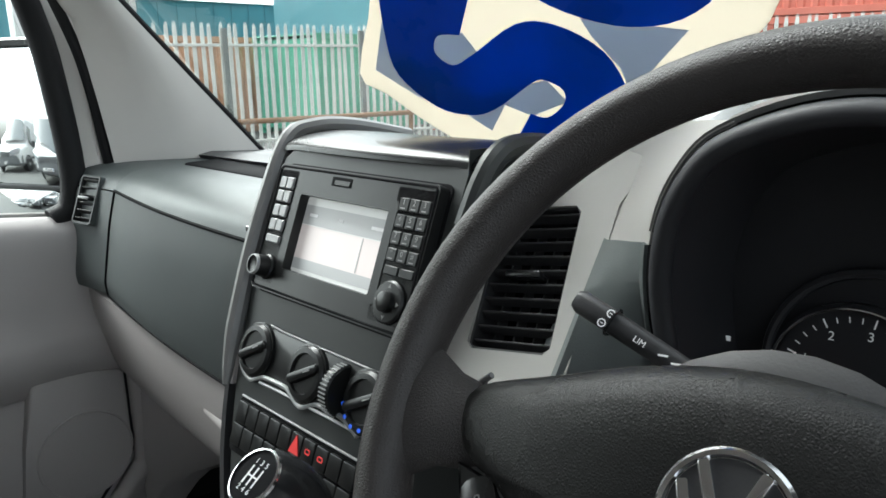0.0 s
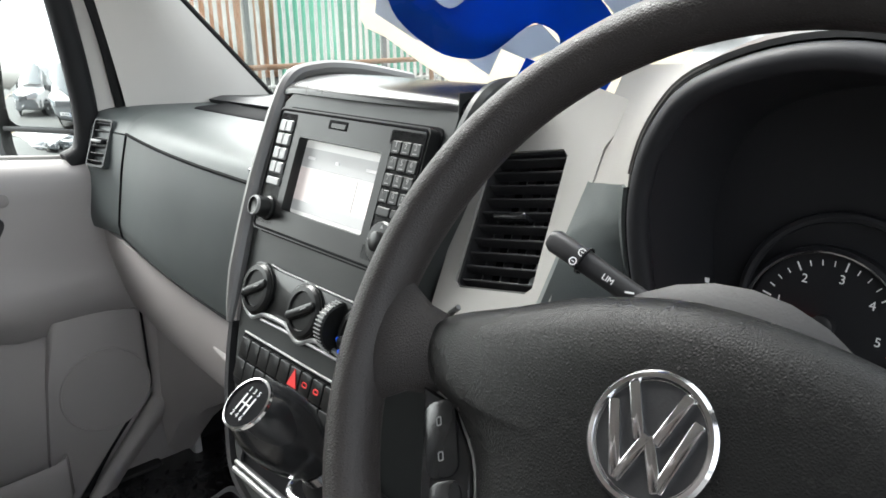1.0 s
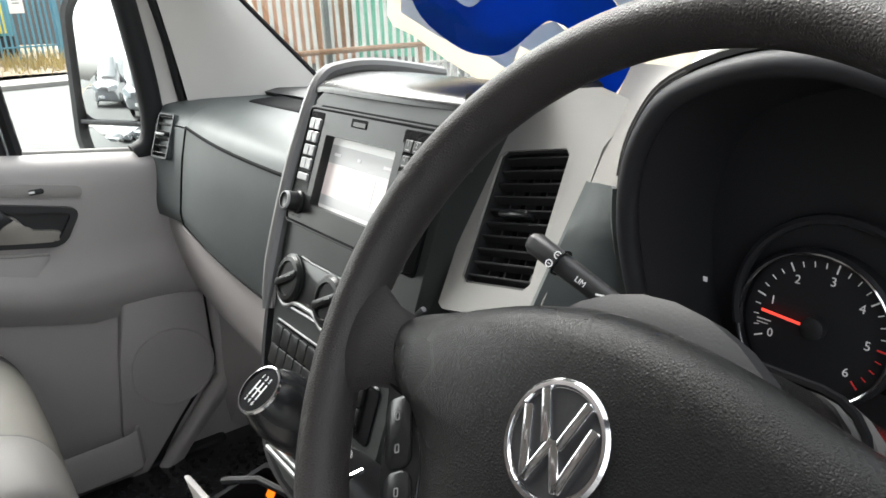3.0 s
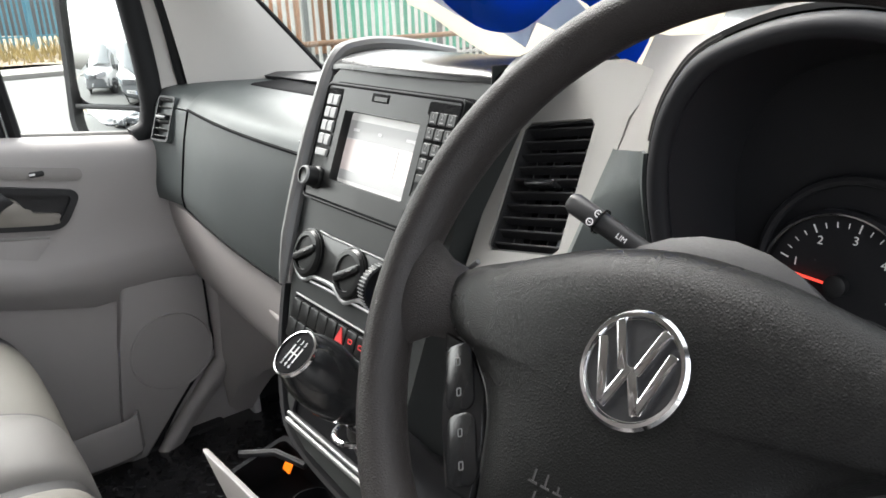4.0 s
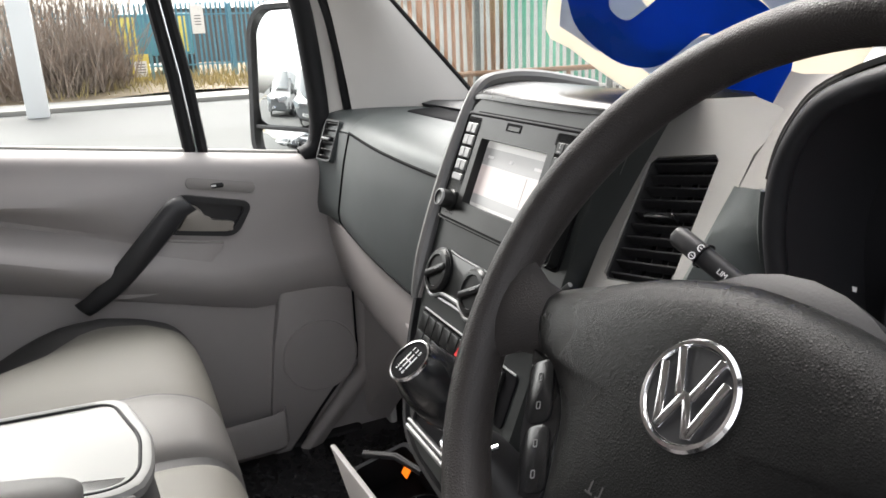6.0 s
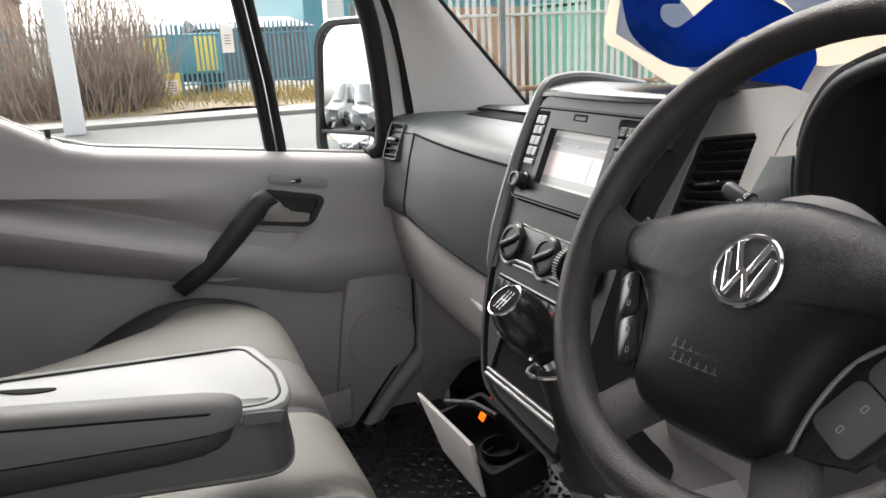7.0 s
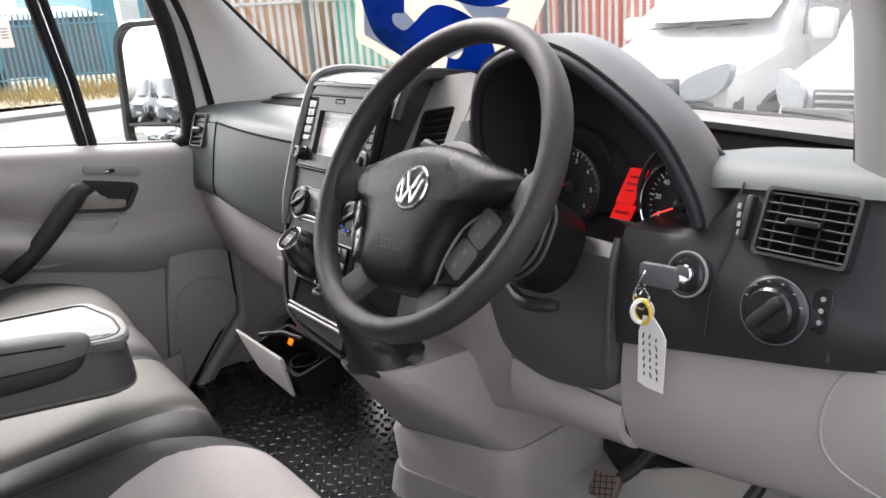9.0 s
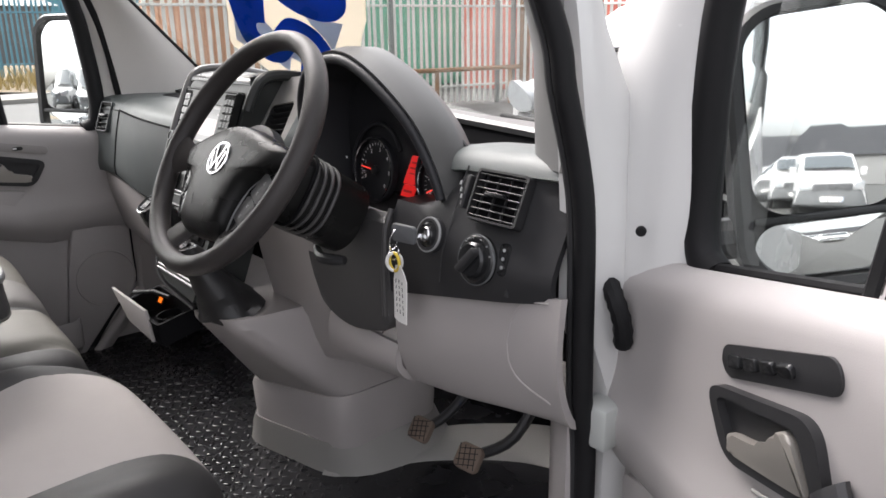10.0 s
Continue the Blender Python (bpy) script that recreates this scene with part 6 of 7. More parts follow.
def pad_ring(y, k, lo, hi):
    """Cross-section of the side roll at y: k shrinks it at the nose; lo and hi bound its height."""
    t = (y + 0.27) / 0.46
    top, mid, low = 0.030 - 0.014 * t, -0.032 + 0.020 * t, -0.074 + 0.030 * t
    zs = {"top": top, "mid": mid, "low": low}
    a, b = zs[lo], zs[hi]
    c = (mid + top) / 2
    if hi == "top":
        pts = [(0.060, b - 0.030), (0.066, b - 0.010), (0.082, b - 0.001), (0.105, b + 0.001), (0.120, b - 0.003), (0.130, b - 0.012), (0.134, b - 0.026), (0.134, a), (0.100, a), (0.060, a)]
    else:
        pts = [(0.070, b - 0.002), (0.133, b - 0.002), (0.134, b - 0.008), (0.131, a + 0.012), (0.122, a + 0.002), (0.105, a), (0.080, a), (0.070, a + 0.01)]
    return [TM @ Vector((0.095 + (x - 0.095) * k, y, c + (z - c) * k)) for x, z in pts]


nose = ((-0.27, 1.0), (-0.1, 1.0), (0.05, 1.0), (0.12, 1.0), (0.155, 0.96), (0.175, 0.86), (0.186, 0.70), (0.192, 0.45), (0.194, 0.15))
part("side_pad", loft([pad_ring(y, k, "mid", "top") for y, k in nose]), M_PADMID, tb, "padded grey side roll", 0.9)
part("pad_under", loft([pad_ring(y - 0.008, k * 1.012, "low", "mid") for y, k in nose]), M_BOLSTER, tb, "dark lower band of the side roll", 0.9)
part("side_seam", tube([TM @ Vector((0.126, y, 0.021 - 0.014 * (y + 0.27) / 0.46)) for y in np.linspace(-0.26, 0.15, 8)] + [TM @ Vector((0.118, 0.172, 0.004))], 0.0016, 6), M_VOID, tb)
# flat near-black plate paints the shade of the cup slot
part("cup_slot", prism([(0.030 * c_, 0.007 * s_ - 0.004 * (1 - c_ * c_)) for c_, s_ in ((math.cos(q), math.sin(q)) for q in np.linspace(0, 2 * math.pi, 18, False))], 0.002, TM @ Matrix.Translation((-0.012, -0.032, -0.0025)) @ Matrix.Rotation(radians(84), 4, "Z")), M_VOID, tb)

# ---- doors ----


def door(D, side, name, label, window):
    """D: frame at the hinge, x rearwards along the door, y inwards, z up (heights as in the cab)."""
    d = thing(name, label, "van door", D.translation, kind="structure")

    def P(s, w, z):
        return D @ Vector((s, w, z))

    def skin(rows, thick, mat_, nm, lab="", n=3):
        rr = [[tuple(P(*p)) for p in curve(row, n)] for row in rows]
        return part(nm, sheet(rr, thick), mat_, d, lab)

    belt = lambda s: 1.352 + (0.21 if window else 0.12) * max(0, s - 0.12) + 0.9 * max(0, s - 0.80) ** 1.5
    ss = [0.02, 0.09, 0.16, 0.24, 0.32, 0.40, 0.44, 0.48, 0.52, 0.56, 0.60, 0.64, 0.70, 0.77, 0.84, 0.98, 1.08]
    # outer white skin
    rows = [[(s, 0.03, 0.45), (s, -0.02, 0.60), (s, -0.03, 0.9), (s, -0.02, 1.2), (s, 0.0, belt(s) - 0.01)] for s in ss]
    skin(rows, 0.01, M_WHITE, "outer_skin", "white painted outer panel")
    part("door_edge", box(D @ Vector((0.012, 0.045, 0.98)), (0.02, 0.085, 1.0), D.to_3x3(), 0.008), M_WHITE, d, "white painted door edge")
    # upper card, from the glass down to the ledge under the armrest
    rows = []
    ledge = lambda s: 1.032 + 0.28 * max(0, s - 0.33)
    for s in ss:
        arm = min(1.0, max(0.0, (s - 0.47) / 0.17))
        zt, ze = belt(s), ledge(s)
        zb_ = zt if window else 1.352 + 0.12 * max(0, s - 0.12)
        ridge = 1.215 + 0.30 * (s - 0.60) if s > 0.40 else 1.155
        ridge = max(ridge, ze + 0.05)
        rows.append([(s, 0.030, zt + 0.004), (s, 0.050, zt + 0.006), (s, 0.078, zt - 0.012), (s, 0.087, zb_ - 0.040), (s, 0.088 + 0.020 * arm, zb_ - 0.078 - 0.016 * arm), (s, 0.090 - 0.012 * arm, ridge + 0.055 - 0.002 * arm), (s, 0.093 - 0.038 * arm, ridge + 0.024), (s, 0.098 + 0.022 * arm, ridge), (s, 0.103 + 0.046 * arm, ridge - 0.026), (s, 0.098 + 0.032 * arm, 0.45 * ridge + 0.55 * ze), (s, 0.074 + 0.016 * arm, ze + 0.012), (s, 0.064 + 0.008 * arm, ze + 0.001), (s, 0.053, ze)])
    skin(rows, 0.006, M_DOOR, "upper_card", "grey moulded upper door card")
    # lower card with its pocket
    rows = []
    for s in ss:
        ze = ledge(s) + 0.004
        rows.append([(s, 0.052, ze), (s, 0.056, ze - 0.08), (s, 0.060, 0.90), (s, 0.060, 0.80), (s, 0.055, 0.70), (s, 0.03, 0.62)])
    skin(rows, 0.006, M_DOOR, "lower_card", "grey lower door card")
    part("pocket_front", sheet([[tuple(P(s, 0.064, 0.66)), tuple(P(s, 0.064 + 0.051 * k, 0.70)), tuple(P(s, 0.064 + 0.056 * k, 0.79 - 0.02 * math.sin(3 * s))), tuple(P(s, 0.060 + 0.054 * k, 0.800 - 0.02 * math.sin(3 * s)))] for s, k in [(0.284, 0.0), (0.286, 0.45), (0.294, 0.8), (0.31, 0.96)] + [(q, 1.0) for q in np.linspace(0.34, 1.04, 10)]], 0.006), M_DOOR, d)
    A = axes(P(0, 0, 0), D.to_3x3().col[0], D.to_3x3().col[2])
    flip = 1 if A.to_3x3().col[2].dot(D.to_3x3().col[1]) > 0 else -1

    def on(s, z, w):
        """A frame on the card's face: x rearwards, y up, z inwards."""
        m = axes(P(s, w, z), D.to_3x3().col[0] * flip, D.to_3x3().col[2])
        return m

    spk = part("speaker_panel", prism([(flip * a, b) for a, b in ((0.28, -0.34), (0.318, -0.34), (0.312, -0.22), (0.290, -0.06), (0.264, 0.072), (0.252, 0.080), (0.105, 0.050), (0.096, 0.040), (0.096, -0.118), (0.115, -0.142), (0.20, -0.24))][::flip], 0.024, on(0, 1.0, 0.062), 0.006), M_DOOR, d, "proud grey speaker panel")
    part("speaker_ring", lathe([(0.091, 0.0), (0.090, 0.0030), (0.088, 0.0034), (0.086, 0.0010)], on(0.186, 0.893, 0.0855), 48, caps=False), M_DOOR, spk)
    part("speaker_grille", lathe([(0.0865, 0.0), (0.086, 0.0012), (0.05, 0.0024)], on(0.186, 0.893, 0.0862), 48), M_DOOR, spk)
    # release handle in its black surround, with the slanting grab bar
    so = roundpoly([(0.302, 1.284), (0.345, 1.214), (0.492, 1.240), (0.458, 1.320)], 0.026, 6)
    si = roundpoly([(0.320, 1.277), (0.354, 1.228), (0.472, 1.247), (0.440, 1.301)], 0.015, 6)
    hs = -0.015 if window else 0.0
    loc = lambda pts_: [(flip * (a + hs - 0.39), z - 1.26) for a, z in pts_]
    hd = part("handle_surround", frame_plate(loc(so), loc(si), 0.014, on(0.39, 1.26, 0.086)), M_BLACK, d, "black handle surround")
    part("handle_well", prism(loc(si)[::flip], 0.002, on(0.39, 1.26, 0.0875)), M_BLACK, hd)
    lev = curve([(0.348, 1.246), (0.356, 1.232), (0.364, 1.229), (0.455, 1.244), (0.462, 1.250), (0.438, 1.286), (0.426, 1.292), (0.414, 1.283), (0.402, 1.264), (0.385, 1.256)], 3, True)
    part("release_handle", prism(loc(lev)[::flip], 0.012, on(0.39, 1.26, 0.090), 0.004), M_SATIN, hd, "satin metal release lever")
    part("pull_groove", tube([P(0.374, 0.094, 1.204), P(0.43, 0.095, 1.214), P(0.484, 0.097, 1.226)], 0.003, 6), M_GREY, d)
    grab = curve([(0.435, 1.303), (0.462, 1.294), (0.495, 1.262), (0.54, 1.216), (0.59, 1.166), (0.635, 1.130), (0.662, 1.112)], 4)
    if window:
        grab = curve([(0.476, 1.276), (0.50, 1.250), (0.54, 1.212), (0.59, 1.166), (0.635, 1.130), (0.662, 1.112)], 4)
    grr = []
    for i, (s, z) in enumerate(grab):
        t = i / (len(grab) - 1)
        c = P(s, (0.098 if window else 0.106) + (0.016 if window else 0.028) * math.sin(math.pi * min(1, t * 0.9 + 0.1)), z)
        w = 0.019 + 0.006 * math.sin(math.pi * min(1, t + 0.15))
        ax_, up_ = D.to_3x3().col[0], D.to_3x3().col[1]
        dr = (D.to_3x3().col[0] * 0.66 + D.to_3x3().col[2] * 0.75)
        grr.append([c + dr * w * math.cos(q) + up_ * 0.014 * math.sin(q) for q in (2 * math.pi * j / 12 for j in range(12))])
    part("grab_bar", loft(grr), M_BLACK, d, "black slanting grab bar")
    part("arm_edge", prism([(flip * a, b) for a, b in curve([(0.374, 1.203), (0.43, 1.212), (0.484, 1.224), (0.54, 1.19), (0.602, 1.126), (0.56, 1.116), (0.521, 1.116), (0.47, 1.124), (0.425, 1.146), (0.395, 1.175)], 3, True)][::-flip], 0.006, on(0, 0, 0.090), 0.003), M_DOOR, d)
    lk = part("lock_plate", prism(rrect(0.142, 0.024, 0.011, 5), 0.003, (on(0.380, 1.341, 0.0885) if window else on(0.364, 1.326, 0.0885)) @ Matrix.Rotation(radians(flip * (19 if window else 11)), 4, "Z") @ Matrix.Diagonal((1.18, 1.45, 1, 1) if window else (1, 1, 1, 1)), 0.001), M_BLACK if window else M_LOCK, d, "oval lock plate" if not window else "black window switch plate")
    if window:
        for k in range(4):
            part("window_switch", prism(rrect(0.020, 0.014, 0.004), 0.006, on(0.325 + 0.024 * k, 1.322 + 0.0085 * k, 0.091) @ Matrix.Rotation(radians(flip * 19), 4, "Z") @ Matrix.Rotation(radians(12 * (k - 1)), 4, "X"), 0.002), M_GLOSS, lk)
    else:
        part("lock_toggle", prism(rrect(0.026, 0.010, 0.004), 0.007, on(0.372, 1.327, 0.090), 0.002), M_GLOSS, lk)
        part("lock_mark", prism(rrect(0.010, 0.004, 0.001), 0.001, on(0.380, 1.328, 0.0975)), M_INK, lk)
    # glass, frame and quarter-light bar
    iw = 0.026 if window else 0.0
    fr = curve([(0.175, 0.022 - iw, 1.358), (0.140, 0.022 - iw, 1.380), (0.127, 0.020 - iw, 1.45), (0.135, 0.010 - 0.4 * iw, 1.60), (0.150, -0.005, 1.72), (0.205, -0.03, 1.90), (0.36, -0.06, 2.04), (0.58, -0.07, 2.09), (0.91, -0.07, 2.10), (1.06, -0.05, 2.06), (1.09, 0.0, 1.6), (1.09, 0.02, 1.52)], 4)
    part("window_frame", tube([P(s, w + 0.022, z) for s, w, z in fr], 0.023, 12), M_RUBBER, d, "black window frame")
    sail = [[tuple(P(s, (0.070 if window else 0.044) - 0.05 * u ** 4 - 0.16 * max(0, z - 1.5) ** 1.3, z)) for u, s in [(q, 0.004 + q * (0.118 + 0.30 * max(0, z - 1.5) ** 1.6)) for q in np.linspace(0, 1, 7)]] for z in np.linspace(1.25, 2.08, 9)]
    part("frame_paint", sheet(sail, 0.02), M_WHITE if window else M_PILLAR, d, "white painted frame")
    qs = 0.03 if window else 0.0
    qb = [P(0.395 + qs, 0.022, belt(0.395)), P(0.408 + qs, 0.012, 1.55), P(0.436 + qs, -0.012, 1.78), P(0.46 + qs, -0.05, 2.06)]
    for off, mm, rr in ((-0.012, M_RUBBER, 0.013), (0.014, M_RUBBER, 0.013), (0.001, M_CHROME, 0.003)):
        part("quarter_bar", tube([p + D.to_3x3().col[0] * off + D.to_3x3().col[1] * (0.009 if mm is M_CHROME else 0.0) for p in qb], rr, 8), mm, d)
    gl = part("pane", sheet([[tuple(P(s, 0.015 - 0.105 * max(0, (z - 1.45)) ** 1.2, z)) for s in np.linspace(0.13 + 0.30 * max(0, z - 1.45) ** 1.5, 1.08, 6)] for z in np.linspace(1.33, 2.06, 6)], 0.004), M_SIDEGLASS, d, "clear side glass")
    gl.visible_shadow = False
    part("belt_seal", tube([P(s, 0.022, belt(s) + 0.006) for s in np.linspace(0.14, 1.08, 14)], 0.007, 8), M_RUBBER if window else M_GREY, d)
    if not window:
        part("lock_pin", tube([P(0.867, 0.045, belt(0.867)), P(0.867, 0.045, belt(0.867) + 0.028)], 0.006, 10), M_BLACK, d, "black lock pin")
    return d


DL = Matrix(((0, 1, 0, -0.93), (-1, 0, 0, 0.10), (0, 0, 1, 0.014), (0, 0, 0, 1)))
door_left = door(DL, -1, "door_left", "closed grey passenger door with black grab bar", False)
th = radians(63.2)
rx, ry = math.sin(th), -math.cos(th)
DR = Matrix(((rx, ry, 0, 0.960), (ry, -rx, 0, 0.185), (0, 0, 1, 0), (0, 0, 0, 1)))
door_right = door(DR, 1, "door_right", "open grey driver door with window switches", True)
part("door_check", box((0.979, 0.05, 1.120), (0.05, 0.05, 0.065), None, 0.008), M_STEEL, door_right, "steel door hinge")
part("door_hinge_lower", box((0.979, 0.05, 0.90), (0.05, 0.05, 0.075), None, 0.008), M_STEEL, door_right)
part("rubber_plug", lathe([(0.0068, 0), (0.0068, 0.003), (0.005, 0.0045)], axes((1.024, 0.048, 1.407), (0.6, 0.3, 0), (0, 0, 1)), 18), M_RUBBER, door_right, "black rubber plug")
part("bellows", tube(curve([(0.980, 0.05, 1.325), (1.000, 0.036, 1.312), (1.010, 0.04, 1.28), (1.006, 0.05, 1.245)], 4), [0.012, 0.0135, 0.012, 0.0135, 0.012, 0.0135, 0.012, 0.0135, 0.012, 0.0135, 0.012, 0.0135, 0.011], 10), M_RUBBER, door_right, "black wiring bellows")

# ---- mirrors ----


def mirror(c, nrm, w, h, label, bend, roll=0):
    """Door mirror: c the middle of the glass, nrm the way it looks."""
    m = thing("door_mirror", label, "door mirror", c, "door mirrors")
    n_ = Vector(nrm).normalized()
    X = Vector((0, 0, 1)).cross(n_)
    Mx = axes(c, X, n_.cross(X)) @ Matrix.Rotation(radians(roll), 4, "Z")
    rings = []
    for z, ww, hh in ((-0.105, w * 0.55, h * 0.75), (-0.09, w * 0.9, h * 0.92), (-0.04, w + 0.044, h + 0.040), (0.004, w + 0.048, h + 0.042), (0.012, w + 0.034, h + 0.030), (0.010, w + 0.008, h + 0.008), (-0.014, w + 0.006, h + 0.006)):
        rings.append([Mx @ Vector((x, y, z)) for x, y in rrect(ww, hh, min(ww, hh) * 0.30, 8)])
    part("housing", loft(rings), M_BLACK, m, "black plastic housing")
    up_h = h * 0.75
    oy = h / 2 - up_h / 2
    part("main_glass", loft([[Mx @ Vector((x * s_, oy + (y - oy) * s_, 0.007 - ((x * s_) ** 2 + ((y - oy) * s_) ** 2) / (2 * bend))) for x, y in rrect(w, up_h, 0.050, 10, 0, oy)] for s_ in (1.0, 0.85, 0.7, 0.55, 0.4, 0.25, 0.1)], True, False, True), M_MIRROR, m, "main mirror glass")
    low = h - up_h - 0.012
    ly, tip = -h / 2 + low / 2, Matrix.Rotation(radians(4), 4, "X")
    part("wide_angle_glass", loft([[Mx @ Matrix.Translation((0, ly, 0.003)) @ tip @ Vector((x * s_, y * s_, 0.007 - ((x * s_) ** 2 + (y * s_) ** 2) / 0.9)) for x, y in rrect(w, low, 0.034, 8)] for s_ in (1.0, 0.85, 0.7, 0.55, 0.4, 0.25, 0.1)], True, False, True), M_MIRROR, m, "small wide-angle glass")
    part("glass_bar", box(Mx @ Vector((0, -h / 2 + low + 0.006, 0.004)), (w, 0.010, 0.006), Mx.to_3x3(), 0.002), M_BLACK, m)
    return m, Mx


ml, Mx = mirror((-1.13, -0.040, 1.508), (0.438, -0.899, 0.085), 0.220, 0.372, "black passenger door mirror with two glasses", 1.5)
part("arm", tube([(-1.10, 0.03, 1.36), (-1.0, 0.06, 1.36), (-0.95, 0.07, 1.36)], 0.03, 10), M_BLACK, ml)
mr, Mx = mirror((1.124, 0.308, 1.497), (0.69, -0.72, 0.115), 0.195, 0.350, "black driver door mirror with two glasses", 3.0, 8)
part("arm", tube([(1.104, 0.35, 1.36), (1.044, 0.27, 1.36), (1.0, 0.18, 1.36)], 0.03, 10), M_BLACK, mr)

# ---- outside: yard, road, fences, containers, buildings, vans ----


def flat(name, poly, z, mat_, label, cat, cuts=0):
    b = bmesh.new()
    b.faces.new([b.verts.new((x, y, z)) for x, y in poly])
    return single(name, b, mat_, label, cat, kind="structure")


flat("ground", [(-500, -500), (500, -500), (500, 500), (-500, 500)], 0.0, M_ASPHALT, "pale worn tarmac yard", "ground")
flat("road", [(-19.2, -60), (-13.2, -60), (-13.4, 60), (-19.6, 60)], 0.004, M_ROAD, "grey tarmac road outside the yard", "road")
kerb = single("kerb", box((-19.45, 0, 0.05), (0.16, 120, 0.14), None, 0.02), M_KERB, "pale concrete kerb along the road", "kerb", kind="structure")
flat("pavement", [(-21.4, -60), (-19.37, -60), (-19.37, 60), (-21.4, 60)], 0.115, M_KERB, "narrow concrete footway by the verge", "pavement")
bm = loft([[(-21.4 - t * 12, y, 0.11 + 0.35 * t + 0.10 * math.sin(y * 0.7 + t * 5)) for t in np.linspace(0, 1, 8)] for y in np.linspace(-40, 40, 60)], False, False, False)
verge = single("ground_verge", bm, M_SOIL, "bare soil verge below the blue fence", "verge", kind="structure")
rnd = random.Random(5)
bm = bmesh.new()
for i in range(9000):
    t = rnd.random() ** 0.8
    x, y = -21.7 - t * 4.6, rnd.uniform(-2, 30) if rnd.random() < 0.85 else rnd.uniform(-25, 30)
    if rnd.random() > 0.25 + 0.75 * noise.noise(Vector((x * 0.3, y * 0.3, 2))) + 0.35:
        continue
    h = rnd.uniform(0.18, 0.55)
    a = rnd.uniform(0, 6.28)
    lx, ly = rnd.uniform(-0.25, 0.25) * h * 2, rnd.uniform(-0.25, 0.25) * h * 2
    z = 0.11 + 0.03 * t * 12 * 0.4
    w = rnd.uniform(0.012, 0.03)
    v = [bm.verts.new(p) for p in ((x - w * math.cos(a), y - w * math.sin(a), z), (x + w * math.cos(a), y + w * math.sin(a), z), (x + lx * 0.6 + w * 0.6, y + ly * 0.6, z + h * 0.7), (x + lx, y + ly, z + h))]
    bm.faces.new(v[:3])
    bm.faces.new((v[0], v[2], v[3]))
single("dead_grass", bm, M_GRASS, "long dead straw-coloured grass on the verge", "grass", kind="stuff")


def palisade(name, a, b, h, pitch, mat_, label, posts, rails, z0=0.0, post_mat=None, near=300, skip=None):
    """A palisade fence from a to b: pales, two rails and posts."""
    f = thing(name, label, "fence", (a[0], a[1], z0))
    A, B = Vector((*a, z0)), Vector((*b, z0))
    L = (B - A).length
    d = (B - A) / L
    n_ = Vector((-d.y, d.x, 0))
    pb = prism([(-0.034, 0), (0.034, 0), (0.034, h - 0.16), (0.022, h - 0.02), (0.012, h - 0.09), (0.0, h), (-0.012, h - 0.09), (-0.022, h - 0.02), (-0.034, h - 0.16)], 0.014)
    ridge = prism([(-0.010, 0.02), (0.010, 0.02), (0.006, h - 0.12), (-0.006, h - 0.12)], 0.012, Matrix.Translation((0, 0, 0.012)))
    join(pb, ridge)
    first = None
    cnt = int(L / pitch)
    step = 1
    for i in range(cnt):
        p = A + d * (pitch * (i + 0.5)) + n_ * 0.03
        if skip and skip(p):
            continue
        m = Matrix(((d.x, 0, n_.x, p.x), (d.y, 0, n_.y, p.y), (0, 1, 0, z0 + 0.06 + 0.012 * math.sin(i * 2.3)), (0, 0, 0, 1)))
        if first is None:
            first = part("pale", pb, mat_, f)
            first.matrix_basis = m
        else:
            o = new("pale", first.data)
            o.parent, o.matrix_parent_inverse = f, first.matrix_parent_inverse.copy()
            o.matrix_basis = m @ Matrix.Rotation(radians(rnd.uniform(-0.8, 0.8)), 4, "Z")
    for z in rails:
        part("rail", box(A.lerp(B, 0.5) + Vector((0, 0, z)), (L, 0.05, 0.05), Matrix(((d.x, n_.x, 0), (d.y, n_.y, 0), (0, 0, 1))), 0.006, 1), mat_, f)
    for s in np.arange(0, L + 0.01, posts):
        p = A + d * s - n_ * 0.06
        part("post", box(p + Vector((0, 0, h * 0.49)), (0.10, 0.08, h * 0.98), Matrix(((d.x, n_.x, 0), (d.y, n_.y, 0), (0, 0, 1))), 0.008, 1), post_mat or mat_, f)
    return f


palisade("yard_fence", (-12.0, 3.4), (-10.8, 12.1), 2.45, 0.155, M_GREYFENCE, "weathered pale grey steel palisade yard fence", 2.75, (0.42, 2.12), post_mat=M_POST)
palisade("far_fence", (-10.8, 12.1), (9.0, 18.4), 2.45, 0.17, M_GREYFENCE, "grey steel palisade fence before the containers", 2.75, (0.42, 2.12), post_mat=M_POST)
palisade("blue_fence", (-27.2, -12.0), (-26.2, 30.0), 2.5, 0.165, M_BLUEFENCE, "blue painted steel palisade fence across the road", 2.75, (0.45, 2.1), z0=0.25)
rail = thing("crash_rail", "rusty tubular crash rail along the yard fence", "crash rail", (-11, 8, 0))
part("tube", tube([(-11.6, 3.6, 0.80), (-10.45, 11.9, 0.80)], 0.05, 10), M_RUST, rail)
for t in np.linspace(0.03, 0.97, 5):
    part("stanchion", tube([(-11.6 + 1.15 * t, 3.6 + 8.3 * t, 0.0), (-11.6 + 1.15 * t, 3.6 + 8.3 * t, 0.8)], 0.045, 10), M_RUST, rail)
plinth = single("fence_plinth", box((-1.0, 15.2, 0.14), (20.6, 0.22, 0.28), Matrix.Rotation(math.atan2(6.3, 19.8), 3, "Z"), 0.03), M_KERB, "low concrete plinth under the far fence", "plinth", kind="structure")
